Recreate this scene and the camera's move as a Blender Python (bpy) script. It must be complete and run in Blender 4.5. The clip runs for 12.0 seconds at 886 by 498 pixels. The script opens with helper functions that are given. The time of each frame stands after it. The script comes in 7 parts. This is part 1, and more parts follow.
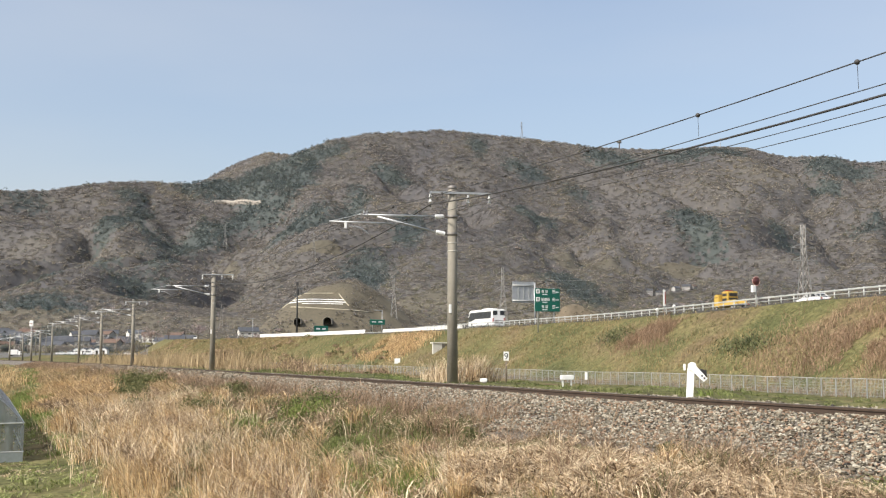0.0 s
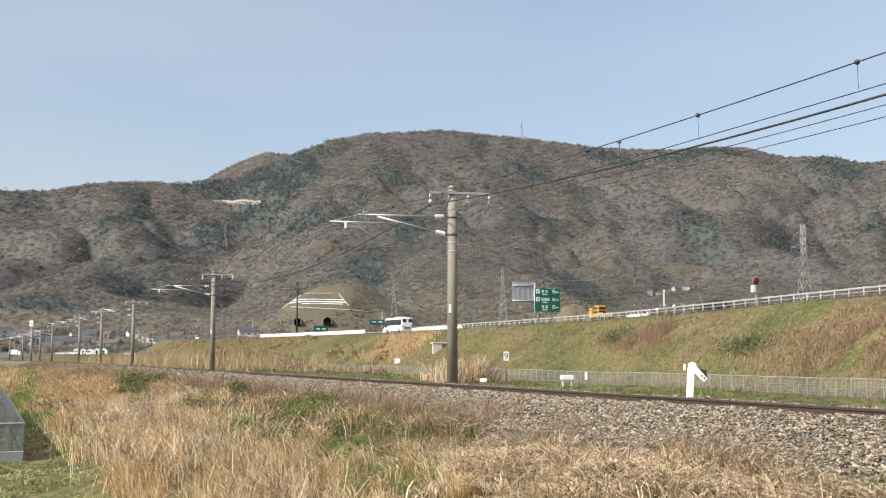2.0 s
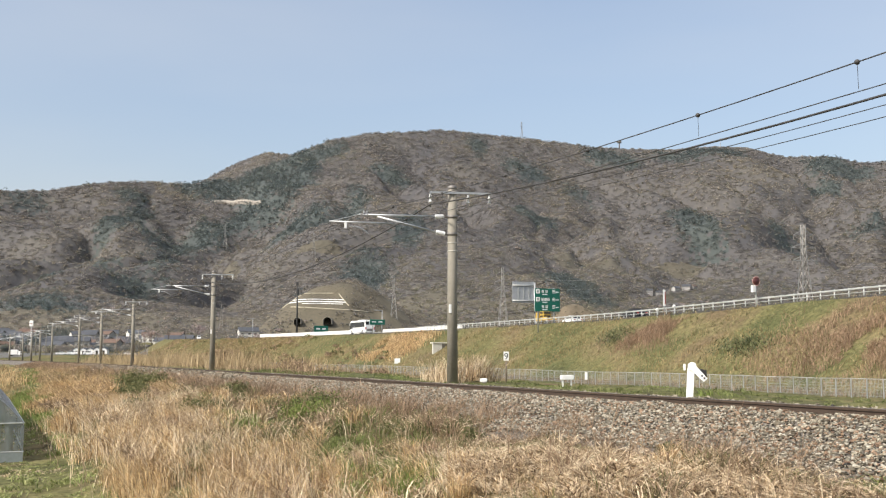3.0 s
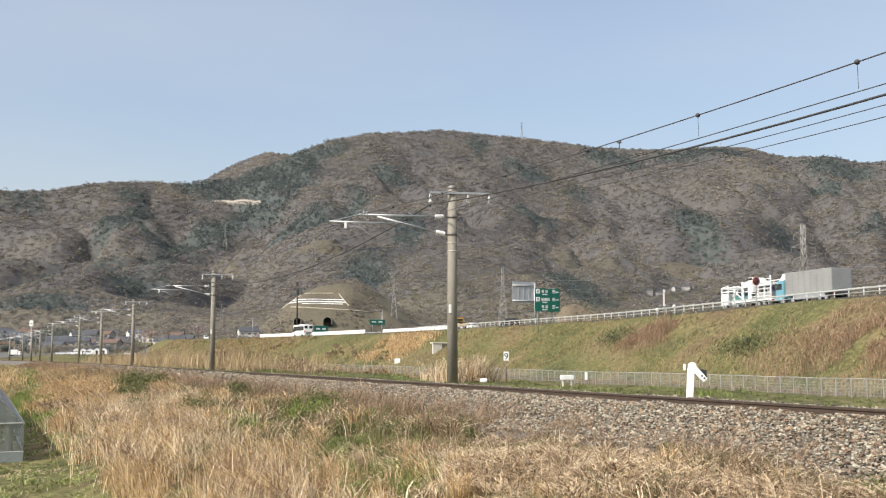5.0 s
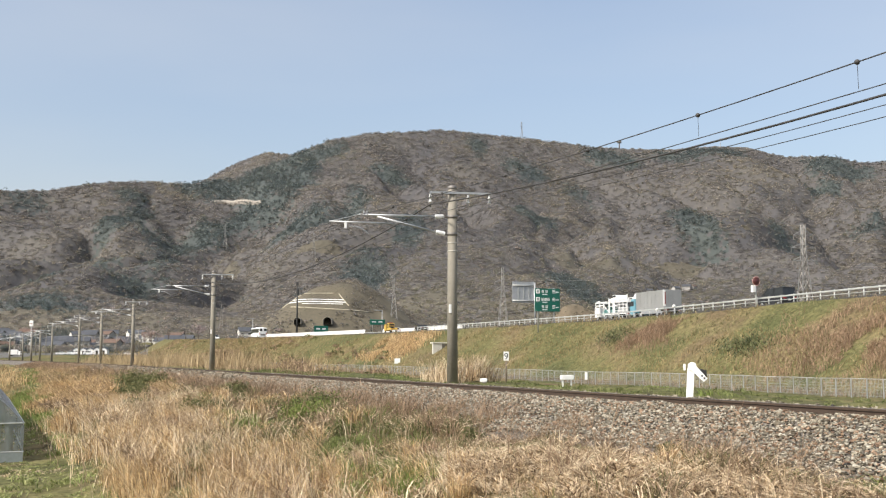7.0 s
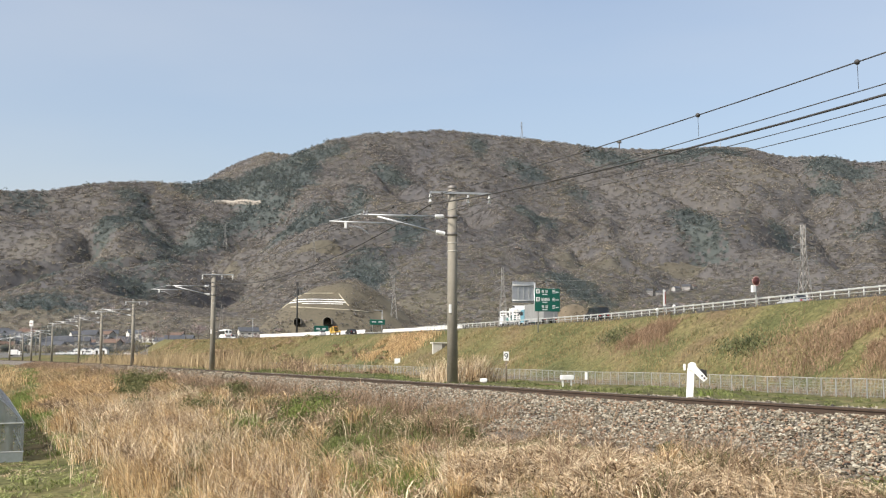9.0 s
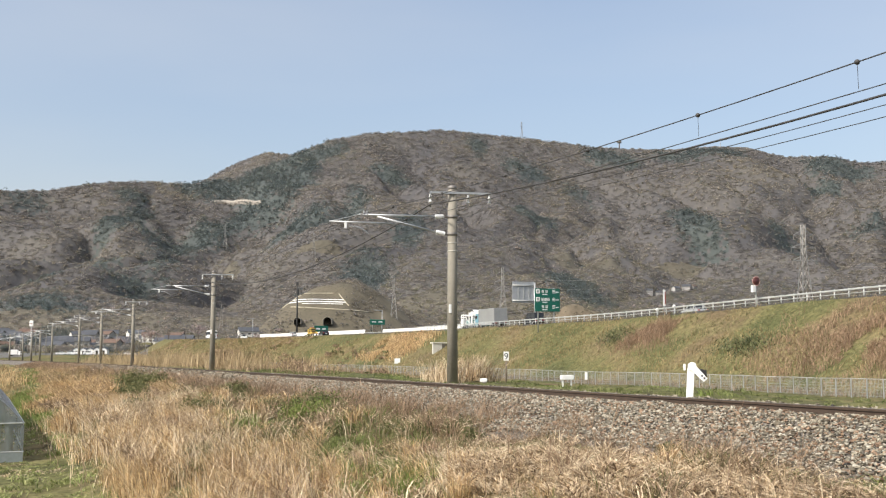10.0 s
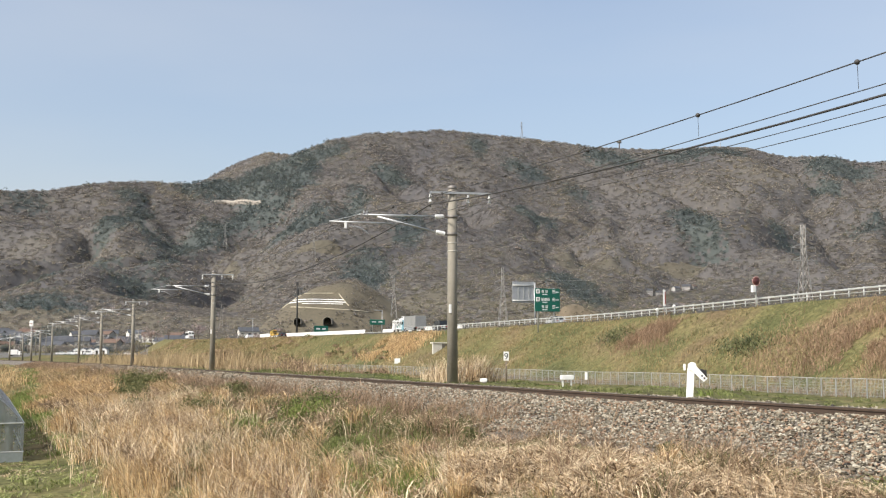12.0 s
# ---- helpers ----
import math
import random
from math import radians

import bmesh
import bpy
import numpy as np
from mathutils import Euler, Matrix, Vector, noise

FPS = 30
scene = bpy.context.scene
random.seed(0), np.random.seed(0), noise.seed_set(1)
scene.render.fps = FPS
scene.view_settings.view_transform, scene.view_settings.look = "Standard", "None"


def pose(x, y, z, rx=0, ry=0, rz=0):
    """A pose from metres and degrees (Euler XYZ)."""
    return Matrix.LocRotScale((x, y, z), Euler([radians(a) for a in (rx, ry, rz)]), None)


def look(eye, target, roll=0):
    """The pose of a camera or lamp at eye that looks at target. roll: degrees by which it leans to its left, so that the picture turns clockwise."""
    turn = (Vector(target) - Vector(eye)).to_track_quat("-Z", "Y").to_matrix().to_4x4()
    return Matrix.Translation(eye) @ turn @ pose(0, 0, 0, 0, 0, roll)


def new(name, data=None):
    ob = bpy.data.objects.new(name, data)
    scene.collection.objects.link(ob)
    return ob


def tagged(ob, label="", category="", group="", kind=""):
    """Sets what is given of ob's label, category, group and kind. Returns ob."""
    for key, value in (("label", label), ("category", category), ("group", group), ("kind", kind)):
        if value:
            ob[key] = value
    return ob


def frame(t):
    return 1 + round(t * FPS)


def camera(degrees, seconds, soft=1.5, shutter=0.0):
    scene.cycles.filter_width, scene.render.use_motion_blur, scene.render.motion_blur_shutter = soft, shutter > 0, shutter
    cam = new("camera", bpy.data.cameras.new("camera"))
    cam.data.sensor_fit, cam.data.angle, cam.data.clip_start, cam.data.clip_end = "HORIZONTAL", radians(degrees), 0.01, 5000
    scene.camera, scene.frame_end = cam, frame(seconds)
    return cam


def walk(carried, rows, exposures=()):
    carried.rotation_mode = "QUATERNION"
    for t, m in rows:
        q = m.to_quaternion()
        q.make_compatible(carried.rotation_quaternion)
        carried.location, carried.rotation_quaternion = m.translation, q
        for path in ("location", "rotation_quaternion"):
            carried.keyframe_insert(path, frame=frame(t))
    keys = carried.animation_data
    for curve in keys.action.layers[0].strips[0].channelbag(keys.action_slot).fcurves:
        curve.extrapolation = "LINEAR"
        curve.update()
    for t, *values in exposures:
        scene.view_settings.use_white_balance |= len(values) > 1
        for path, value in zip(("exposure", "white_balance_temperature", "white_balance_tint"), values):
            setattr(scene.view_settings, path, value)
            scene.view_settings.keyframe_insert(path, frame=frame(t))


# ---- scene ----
# camera: stands still on a bank beside the line
EYE = (0.0, 0.0, 0.74)
cam = camera(43.6, 12.0, soft=1.2, shutter=0.5)
walk(cam, [(0.0, pose(*EYE, 95.54, 0, 0)), (12.0, pose(*EYE, 95.54, 0, 0))], exposures=[(0.0, 0.32, 6550, 10), (12.0, 0.32, 6550, 10)])

# daylight: clear spring afternoon, sun behind and to the left
SUN_AZ, SUN_EL = radians(233), radians(42)          # azimuth clockwise from +Y
sun_dir = Vector((math.sin(SUN_AZ) * math.cos(SUN_EL), math.cos(SUN_AZ) * math.cos(SUN_EL), math.sin(SUN_EL)))
world = bpy.data.worlds.new("world")
scene.world = world
world.use_nodes = True
wn = world.node_tree
sky = wn.nodes.new("ShaderNodeTexSky")
sky.sky_type, sky.sun_disc = "NISHITA", False
sky.sun_elevation, sky.sun_rotation = SUN_EL, SUN_AZ
sky.air_density, sky.dust_density, sky.ozone_density = 1.0, 3.2, 1.2
# a thin veil of high cloud
veil = wn.nodes.new("ShaderNodeTexNoise")
veil.inputs["Scale"].default_value, veil.inputs["Detail"].default_value, veil.inputs["Roughness"].default_value = 1.3, 5, 0.45
veil_map = wn.nodes.new("ShaderNodeMapping")
veil_map.inputs["Scale"].default_value, veil_map.inputs["Location"].default_value = (0.8, 0.8, 3.2), (2.1, 0.4, 0.0)
wn.links.new(wn.nodes.new("ShaderNodeTexCoord").outputs["Generated"], veil_map.inputs[0])
wn.links.new(veil_map.outputs[0], veil.inputs["Vector"])
amount = wn.nodes.new("ShaderNodeMapRange")
amount.inputs["From Min"].default_value, amount.inputs["From Max"].default_value, amount.inputs["To Min"].default_value, amount.inputs["To Max"].default_value = 0.38, 0.68, 0.20, 0.54
wn.links.new(veil.outputs[0], amount.inputs[0])
cloud = wn.nodes.new("ShaderNodeMix")
cloud.data_type = "RGBA"
cloud.inputs[7].default_value = (3.88, 3.98, 4.10, 1)
wn.links.new(amount.outputs[0], cloud.inputs[0])
wn.links.new(sky.outputs[0], cloud.inputs[6])
wn.links.new(cloud.outputs[2], wn.nodes["Background"].inputs[0])
wn.nodes["Background"].inputs[1].default_value = 0.155
sun = new("sun", bpy.data.lights.new("sun", "SUN"))
sun.data.energy, sun.data.angle, sun.data.color = 4.6, radians(0.55), (1.0, 0.95, 0.87)
sun.matrix_world = look(sun_dir * 50, (0, 0, 0))


# ---- materials ----
def mat(name, dark, light, scale=4.0, rough=0.8, metal=0.0, bump=0.0, fine=6.0, island=0.0, obj=0.0, mid=None, spread=(0.3, 0.7)):
    """Procedural surface: two scales of noise between two or three colours, with fine relief."""
    m = bpy.data.materials.new(name)
    m.use_nodes = True
    t = m.node_tree
    b = t.nodes["Principled BSDF"]
    b.inputs["Roughness"].default_value, b.inputs["Metallic"].default_value = rough, metal
    co = t.nodes.new("ShaderNodeTexCoord")
    n1, n2 = t.nodes.new("ShaderNodeTexNoise"), t.nodes.new("ShaderNodeTexNoise")
    n1.inputs["Scale"].default_value, n1.inputs["Detail"].default_value = scale, 6
    n2.inputs["Scale"].default_value, n2.inputs["Detail"].default_value = scale * fine, 4
    for n in (n1, n2):
        t.links.new(co.outputs["Object"], n.inputs["Vector"])
    mix = t.nodes.new("ShaderNodeMath")
    mix.operation = "MULTIPLY_ADD"
    mix.inputs[1].default_value = 0.45
    t.links.new(n2.outputs[0], mix.inputs[0])
    half = t.nodes.new("ShaderNodeMath")
    half.operation = "MULTIPLY"
    half.inputs[1].default_value = 0.55
    t.links.new(n1.outputs[0], half.inputs[0])
    t.links.new(half.outputs[0], mix.inputs[2])
    last = mix.outputs[0]
    if island or obj:
        src = t.nodes.new("ShaderNodeNewGeometry").outputs["Random Per Island"] if island else t.nodes.new("ShaderNodeObjectInfo").outputs["Random"]
        add = t.nodes.new("ShaderNodeMath")
        add.operation = "MULTIPLY_ADD"
        add.inputs[1].default_value = island or obj
        off = t.nodes.new("ShaderNodeMath")
        off.operation = "SUBTRACT"
        off.inputs[1].default_value = (island or obj) / 2
        t.links.new(src, add.inputs[0])
        t.links.new(last, add.inputs[2])
        t.links.new(add.outputs[0], off.inputs[0])
        last = off.outputs[0]
    ramp = t.nodes.new("ShaderNodeValToRGB")
    e = ramp.color_ramp.elements
    e[0].position, e[0].color = spread[0], (*dark, 1)
    e[1].position, e[1].color = spread[1], (*light, 1)
    if mid:
        k = e.new(sum(spread) / 2)
        k.color = (*mid, 1)
    t.links.new(last, ramp.inputs[0])
    t.links.new(ramp.outputs[0], b.inputs["Base Color"])
    if bump:
        bn = t.nodes.new("ShaderNodeBump")
        bn.inputs["Strength"].default_value, bn.inputs["Distance"].default_value = 0.8, bump
        t.links.new(n2.outputs[0], bn.inputs["Height"])
        t.links.new(bn.outputs[0], b.inputs["Normal"])
    return m


def leafy(m, amount=0.22, gaps=0.0):
    """Thin twigs, blades and leaves: part of the light passes through, and more through the gaps between twigs."""
    t = m.node_tree
    b = t.nodes["Principled BSDF"]
    b.inputs["Specular IOR Level"].default_value = 0.2
    tr, mx = t.nodes.new("ShaderNodeBsdfTranslucent"), t.nodes.new("ShaderNodeMixShader")
    mx.inputs[0].default_value = amount
    t.links.new(b.inputs["Base Color"].links[0].from_socket, tr.inputs[0])
    t.links.new(b.outputs[0], mx.inputs[1])
    t.links.new(tr.outputs[0], mx.inputs[2])
    last = mx
    if gaps:
        last = t.nodes.new("ShaderNodeMixShader")
        last.inputs[0].default_value = gaps
        t.links.new(mx.outputs[0], last.inputs[1])
        t.links.new(t.nodes.new("ShaderNodeBsdfTransparent").outputs[0], last.inputs[2])
    t.links.new(last.outputs[0], t.nodes["Material Output"].inputs[0])
    return m


CONCRETE = mat("aged_concrete", (0.175, 0.16, 0.13), (0.285, 0.265, 0.22), 1.2, 0.85, bump=0.01, fine=14)
PALE_CONCRETE = mat("pale_concrete", (0.50, 0.48, 0.43), (0.66, 0.64, 0.58), 0.6, 0.85, bump=0.01, fine=12)
STEEL = mat("galvanised_steel", (0.36, 0.37, 0.38), (0.52, 0.53, 0.54), 2.0, 0.45, 0.6, fine=10)
DULL_STEEL = mat("weathered_steel", (0.16, 0.15, 0.14), (0.27, 0.25, 0.23), 2.0, 0.55, 0.5, fine=10)
RUST = mat("rusty_rail_side", (0.038, 0.027, 0.020), (0.085, 0.056, 0.038), 3.0, 0.8, 0.2, bump=0.003, fine=9)
RAIL_TOP = mat("polished_rail_head", (0.11, 0.095, 0.08), (0.19, 0.165, 0.14), 2.0, 0.5, 0.5)
WIRE = mat("dark_wire", (0.035, 0.034, 0.033), (0.07, 0.068, 0.065), 3.0, 0.6, 0.3)
PORCELAIN = mat("white_porcelain", (0.72, 0.73, 0.73), (0.82, 0.82, 0.81), 5.0, 0.25)
WHITE = mat("white_paint", (0.74, 0.74, 0.72), (0.84, 0.84, 0.82), 2.5, 0.45)
BLACK = mat("black_paint", (0.012, 0.012, 0.013), (0.03, 0.03, 0.032), 3.0, 0.5)
RUBBER = mat("tyre_rubber", (0.012, 0.012, 0.012), (0.03, 0.029, 0.028), 6.0, 0.85)
GLASS_DARK = mat("tinted_window_glass", (0.012, 0.015, 0.018), (0.03, 0.034, 0.038), 2.0, 0.08)
GREEN_SIGN = mat("green_sign_face", (0.0, 0.085, 0.06), (0.004, 0.12, 0.082), 1.0, 0.4)
RED = mat("red_paint", (0.16, 0.028, 0.025), (0.23, 0.04, 0.035), 2.0, 0.5)
WOOD = mat("grey_wood", (0.14, 0.11, 0.08), (0.26, 0.21, 0.16), 5.0, 0.85, fine=8)
ASPHALT = mat("asphalt", (0.04, 0.04, 0.042), (0.075, 0.074, 0.073), 1.0, 0.9, bump=0.004, fine=20)


# ---- mesh helpers ----
def mesh_of(name, verts, faces, material, smooth=False):
    me = bpy.data.meshes.new(name)
    me.from_pydata(verts, [], faces)
    me.materials.append(material)
    if smooth:
        me.shade_smooth()
    return me


def part(name, bm, material, parent=None, label="", smooth=False, m=None):
    """Links a bmesh as one mesh object, under a thing or under a part."""
    me = bpy.data.meshes.new(name)
    bm.normal_update()
    bm.to_mesh(me)
    bm.free()
    me.materials.append(material)
    if smooth:
        me.shade_smooth()
    ob = new(name, me)
    if parent is not None:
        ob.parent = parent
    if m is not None:
        ob.matrix_local = m
    if label:
        ob["label"] = label
    return ob


def thing(name, m, label, category, group="", kind=""):
    ob = new(name)
    ob.empty_display_size = 0.3
    ob.matrix_basis = m
    return tagged(ob, label, category, group, kind)


def add_box(bm, cx, cy, cz, sx, sy, sz, bevel=0.0, m=None):
    r = bmesh.ops.create_cube(bm, size=1.0)
    bmesh.ops.transform(bm, matrix=(m or Matrix()) @ Matrix.Translation((cx, cy, cz)) @ Matrix.Diagonal((sx, sy, sz, 1)), verts=r["verts"])
    if bevel:
        edges = list({e for v in r["verts"] for e in v.link_edges})
        bmesh.ops.bevel(bm, geom=edges, offset=bevel, segments=2, affect="EDGES", profile=0.5)
    return bm


def add_bar(bm, a, b, r0, r1=None, seg=8, caps=True):
    """A round bar from a to b."""
    a, b = Vector(a), Vector(b)
    d = b - a
    q = d.to_track_quat("Z", "Y").to_matrix().to_4x4()
    bmesh.ops.create_cone(bm, cap_ends=caps, segments=seg, radius1=r0, radius2=r0 if r1 is None else r1, depth=d.length, matrix=Matrix.Translation((a + b) / 2) @ q)
    return bm


def add_ball(bm, c, r, sub=2, sc=(1, 1, 1)):
    bmesh.ops.create_icosphere(bm, subdivisions=sub, radius=r, matrix=Matrix.Translation(c) @ Matrix.Diagonal((*sc, 1)))
    return bm


def add_prism(bm, outline, y0, y1):
    """A solid of an outline in x and z, from y0 to y1."""
    a = [bm.verts.new((x, y0, z)) for x, z in outline]
    b = [bm.verts.new((x, y1, z)) for x, z in outline]
    n = len(a)
    fs = [bm.faces.new(a), bm.faces.new(b[::-1])]
    fs += [bm.faces.new((a[i], b[i], b[(i + 1) % n], a[(i + 1) % n])) for i in range(n)]
    bmesh.ops.recalc_face_normals(bm, faces=fs)
    return bm


def box_part(name, parent, material, c, s, bevel=0.0, label="", m=None):
    return part(name, add_box(bmesh.new(), *c, *s, bevel), material, parent, label, m=m)


def bar_part(name, parent, material, a, b, r0, r1=None, seg=8, label=""):
    return part(name, add_bar(bmesh.new(), a, b, r0, r1, seg), material, parent, label, smooth=seg > 6)


def cable_mesh(name, pts, r, material, parent=None, seg=6):
    """A round cable through points."""
    pts = [Vector(p) for p in pts]
    verts, faces = [], []
    for i, p in enumerate(pts):
        d = (pts[min(i + 1, len(pts) - 1)] - pts[max(i - 1, 0)]).normalized()
        side = d.cross(Vector((0, 0, 1))).normalized()
        up = side.cross(d)
        for k in range(seg):
            a = 2 * math.pi * k / seg
            verts.append(p + side * (r * math.cos(a)) + up * (r * math.sin(a)))
        if i:
            o = (i - 1) * seg
            faces += [(o + k, o + (k + 1) % seg, o + seg + (k + 1) % seg, o + seg + k) for k in range(seg)]
    ob = new(name, mesh_of(name, verts, faces, material, True))
    if parent is not None:
        ob.parent = parent
    return ob


def sagging(a, b, sag, n=24):
    a, b = Vector(a), Vector(b)
    return [a.lerp(b, i / n) - Vector((0, 0, sag * 4 * (i / n) * (1 - i / n))) for i in range(n + 1)]


# ---- the lie of the land ----
TRACK_TURN = radians(22.5)
CT, ST = math.cos(TRACK_TURN), math.sin(TRACK_TURN)
TRACK_D = 12.25                                     # distance of the track's middle from the camera, square to it


def bend(s):
    """The line curves gently left in the distance."""
    return -0.00022 * max(0.0, s - 70) ** 2


def along(d, s, z=0.0):
    """A place d metres square to the railway and s metres along it."""
    d = d + bend(s)
    return Vector((d * CT - s * ST, d * ST + s * CT, z))


# the near lane of the motorway, away from the camera
ROAD = [(116.0, -100.0, 7.4), (79.5, 2.0, 7.2), (60.6, 54.0, 6.8), (41.8, 104.5, 6.25), (33.4, 127.0, 5.9), (24.4, 152.7, 5.65), (6.3, 202.0, 5.72), (-5.0, 233.0, 5.85), (-15.0, 257.0, 5.95),
        (-45.0, 325.0, 6.35), (-83.0, 414.0, 7.2), (-118.0, 506.0, 8.5), (-146.0, 600.0, 10.0), (-162.0, 700.0, 11.5), (-160.0, 860.0, 14.0)]


def smooth_path(pts, step):
    """Points at even steps on a Catmull-Rom curve."""
    p = [np.array(q, float) for q in pts]
    p = [2 * p[0] - p[1]] + p + [2 * p[-1] - p[-2]]
    dense = []
    for i in range(1, len(p) - 2):
        for t in np.linspace(0, 1, 40, endpoint=False):
            a, b, c, d = p[i - 1:i + 3]
            dense.append(0.5 * (2 * b + (c - a) * t + (2 * a - 5 * b + 4 * c - d) * t * t + (3 * b - a - 3 * c + d) * t ** 3))
    dense.append(p[-2])
    dense = np.array(dense)
    s = np.concatenate([[0], np.cumsum(np.linalg.norm(np.diff(dense, axis=0), axis=1))])
    q = np.arange(0, s[-1], step)
    return np.stack([np.interp(q, s, dense[:, k]) for k in range(3)], 1)


ROAD_STEP = 2.0
ROAD_PTS = smooth_path(ROAD, ROAD_STEP)
ROAD_DIR = np.gradient(ROAD_PTS, axis=0)
ROAD_DIR /= np.linalg.norm(ROAD_DIR, axis=1)[:, None]
ROAD_SIDE = np.stack([ROAD_DIR[:, 1], -ROAD_DIR[:, 0], 0 * ROAD_DIR[:, 0]], 1)     # to the right of travel
ROAD_SIDE /= np.linalg.norm(ROAD_SIDE, axis=1)[:, None]


def road_at(s, off=0.0, up=0.0):
    """Place and heading at s metres along the near lane, off metres to its right."""
    i = np.clip(s / ROAD_STEP, 0, len(ROAD_PTS) - 1.001)
    k, f = int(i), i - int(i)
    p = ROAD_PTS[k] * (1 - f) + ROAD_PTS[k + 1] * f
    side = ROAD_SIDE[k] * (1 - f) + ROAD_SIDE[k + 1] * f
    d = ROAD_DIR[k] * (1 - f) + ROAD_DIR[k + 1] * f
    return Vector(p + side * off + np.array((0, 0, up))), math.degrees(math.atan2(d[1], d[0])), math.degrees(math.asin(d[2]))


def road_pose(s, off=0.0, up=0.0):
    """x of the carried thing points along the road."""
    p, turn, climb = road_at(s, off, up)
    return pose(*p, 0, -climb, turn)


def lattice(x, y, cell, seed):
    """Smooth value noise on arrays, 0 to 1."""
    x, y = x / cell, y / cell
    xi, yi = np.floor(x).astype(np.int64), np.floor(y).astype(np.int64)
    fx, fy = x - xi, y - yi
    fx, fy = fx * fx * (3 - 2 * fx), fy * fy * (3 - 2 * fy)

    def h(a, b):
        n = (a * 374761393 + b * 668265263 + seed * 974711) & 0x7FFFFFFF
        n = ((n ^ (n >> 13)) * 1274126177) & 0x7FFFFFFF
        return ((n ^ (n >> 16)) & 0xFFFF) / 65535.0
    return (h(xi, yi) * (1 - fx) + h(xi + 1, yi) * fx) * (1 - fy) + (h(xi, yi + 1) * (1 - fx) + h(xi + 1, yi + 1) * fx) * fy


def fractal(x, y, cell, seed, octaves=4):
    v, a = 0, 0.5
    for o in range(octaves):
        v = v + a * lattice(x, y, cell / 2 ** o, seed + o)
        a *= 0.5
    return v / (1 - 0.5 ** octaves)


PROFILE_D = [-400, 1.6, 2.6, 5.0, 8.5, 10.4, 11.0, 13.6, 14.6, 16.8, 18.5, 20, 28, 45, 400]
PROFILE_Z = [-2.1, -2.1, -1.85, -1.35, -0.76, -0.34, -0.24, -0.24, -0.26, -0.21, -0.28, -0.45, -1.05, -1.9, -1.9]


def road_offset(x, y):
    """Signed distance from the near lane (left of travel is negative) and road height."""
    shape = np.shape(x)
    px, py = np.ravel(x), np.ravel(y)
    off, hz = np.full(px.shape, 1e4), np.zeros(px.shape)
    near = np.where((px > -500) & (px < 250) & (py > -150) & (py < 1000))[0]
    for chunk in np.array_split(near, max(1, len(near) // 20000 + 1)):
        dx, dy = px[chunk, None] - ROAD_PTS[None, :, 0], py[chunk, None] - ROAD_PTS[None, :, 1]
        i = np.argmin(dx * dx + dy * dy, axis=1)
        r = np.arange(len(chunk))
        off[chunk] = dx[r, i] * ROAD_SIDE[i, 0] + dy[r, i] * ROAD_SIDE[i, 1]
        hz[chunk] = ROAD_PTS[i, 2]
    return off.reshape(shape), hz.reshape(shape)


def land(x, y):
    """Height of the ground."""
    x, y = np.asarray(x, float), np.asarray(y, float)
    s = -x * ST + y * CT
    d = x * CT + y * ST + 0.00022 * np.maximum(0, s - 70) ** 2
    z = np.interp(d, PROFILE_D, PROFILE_Z)
    rough = (fractal(x, y, 5, 3) - 0.5) * 0.55 + (fractal(x, y, 1.1, 9, 2) - 0.5) * 0.22
    z = z + rough * np.clip(np.minimum(np.abs(d - 12.2) - 3.2, 1.5) / 1.5, 0, 1) * np.where(d < 2, 0.35, 1)
    r = np.hypot(x, y)
    z = z + np.clip((r - 380) / 500, 0, 1) ** 2 * 7.0 + np.clip((r - 800) / 1000, 0, 1) * 40
    z = z + np.clip((d - 28) / 22, 0, 1) * np.clip((r - 280) / 150, 0, 1) * 3.0
    off, hz = road_offset(x, y)
    lumps = (fractal(x, y, 9, 21) - 0.5) * 1.3
    bank = np.where(off < -4.3, hz - 0.05 - (-4.3 - off) / 1.75 + lumps * np.clip((-4.6 - off) / 4, 0, 1), np.where(off > 22, hz - (off - 22) / 1.8, hz - 0.05))
    z = np.where(off < 5e3, np.maximum(z, bank), z)
    return z
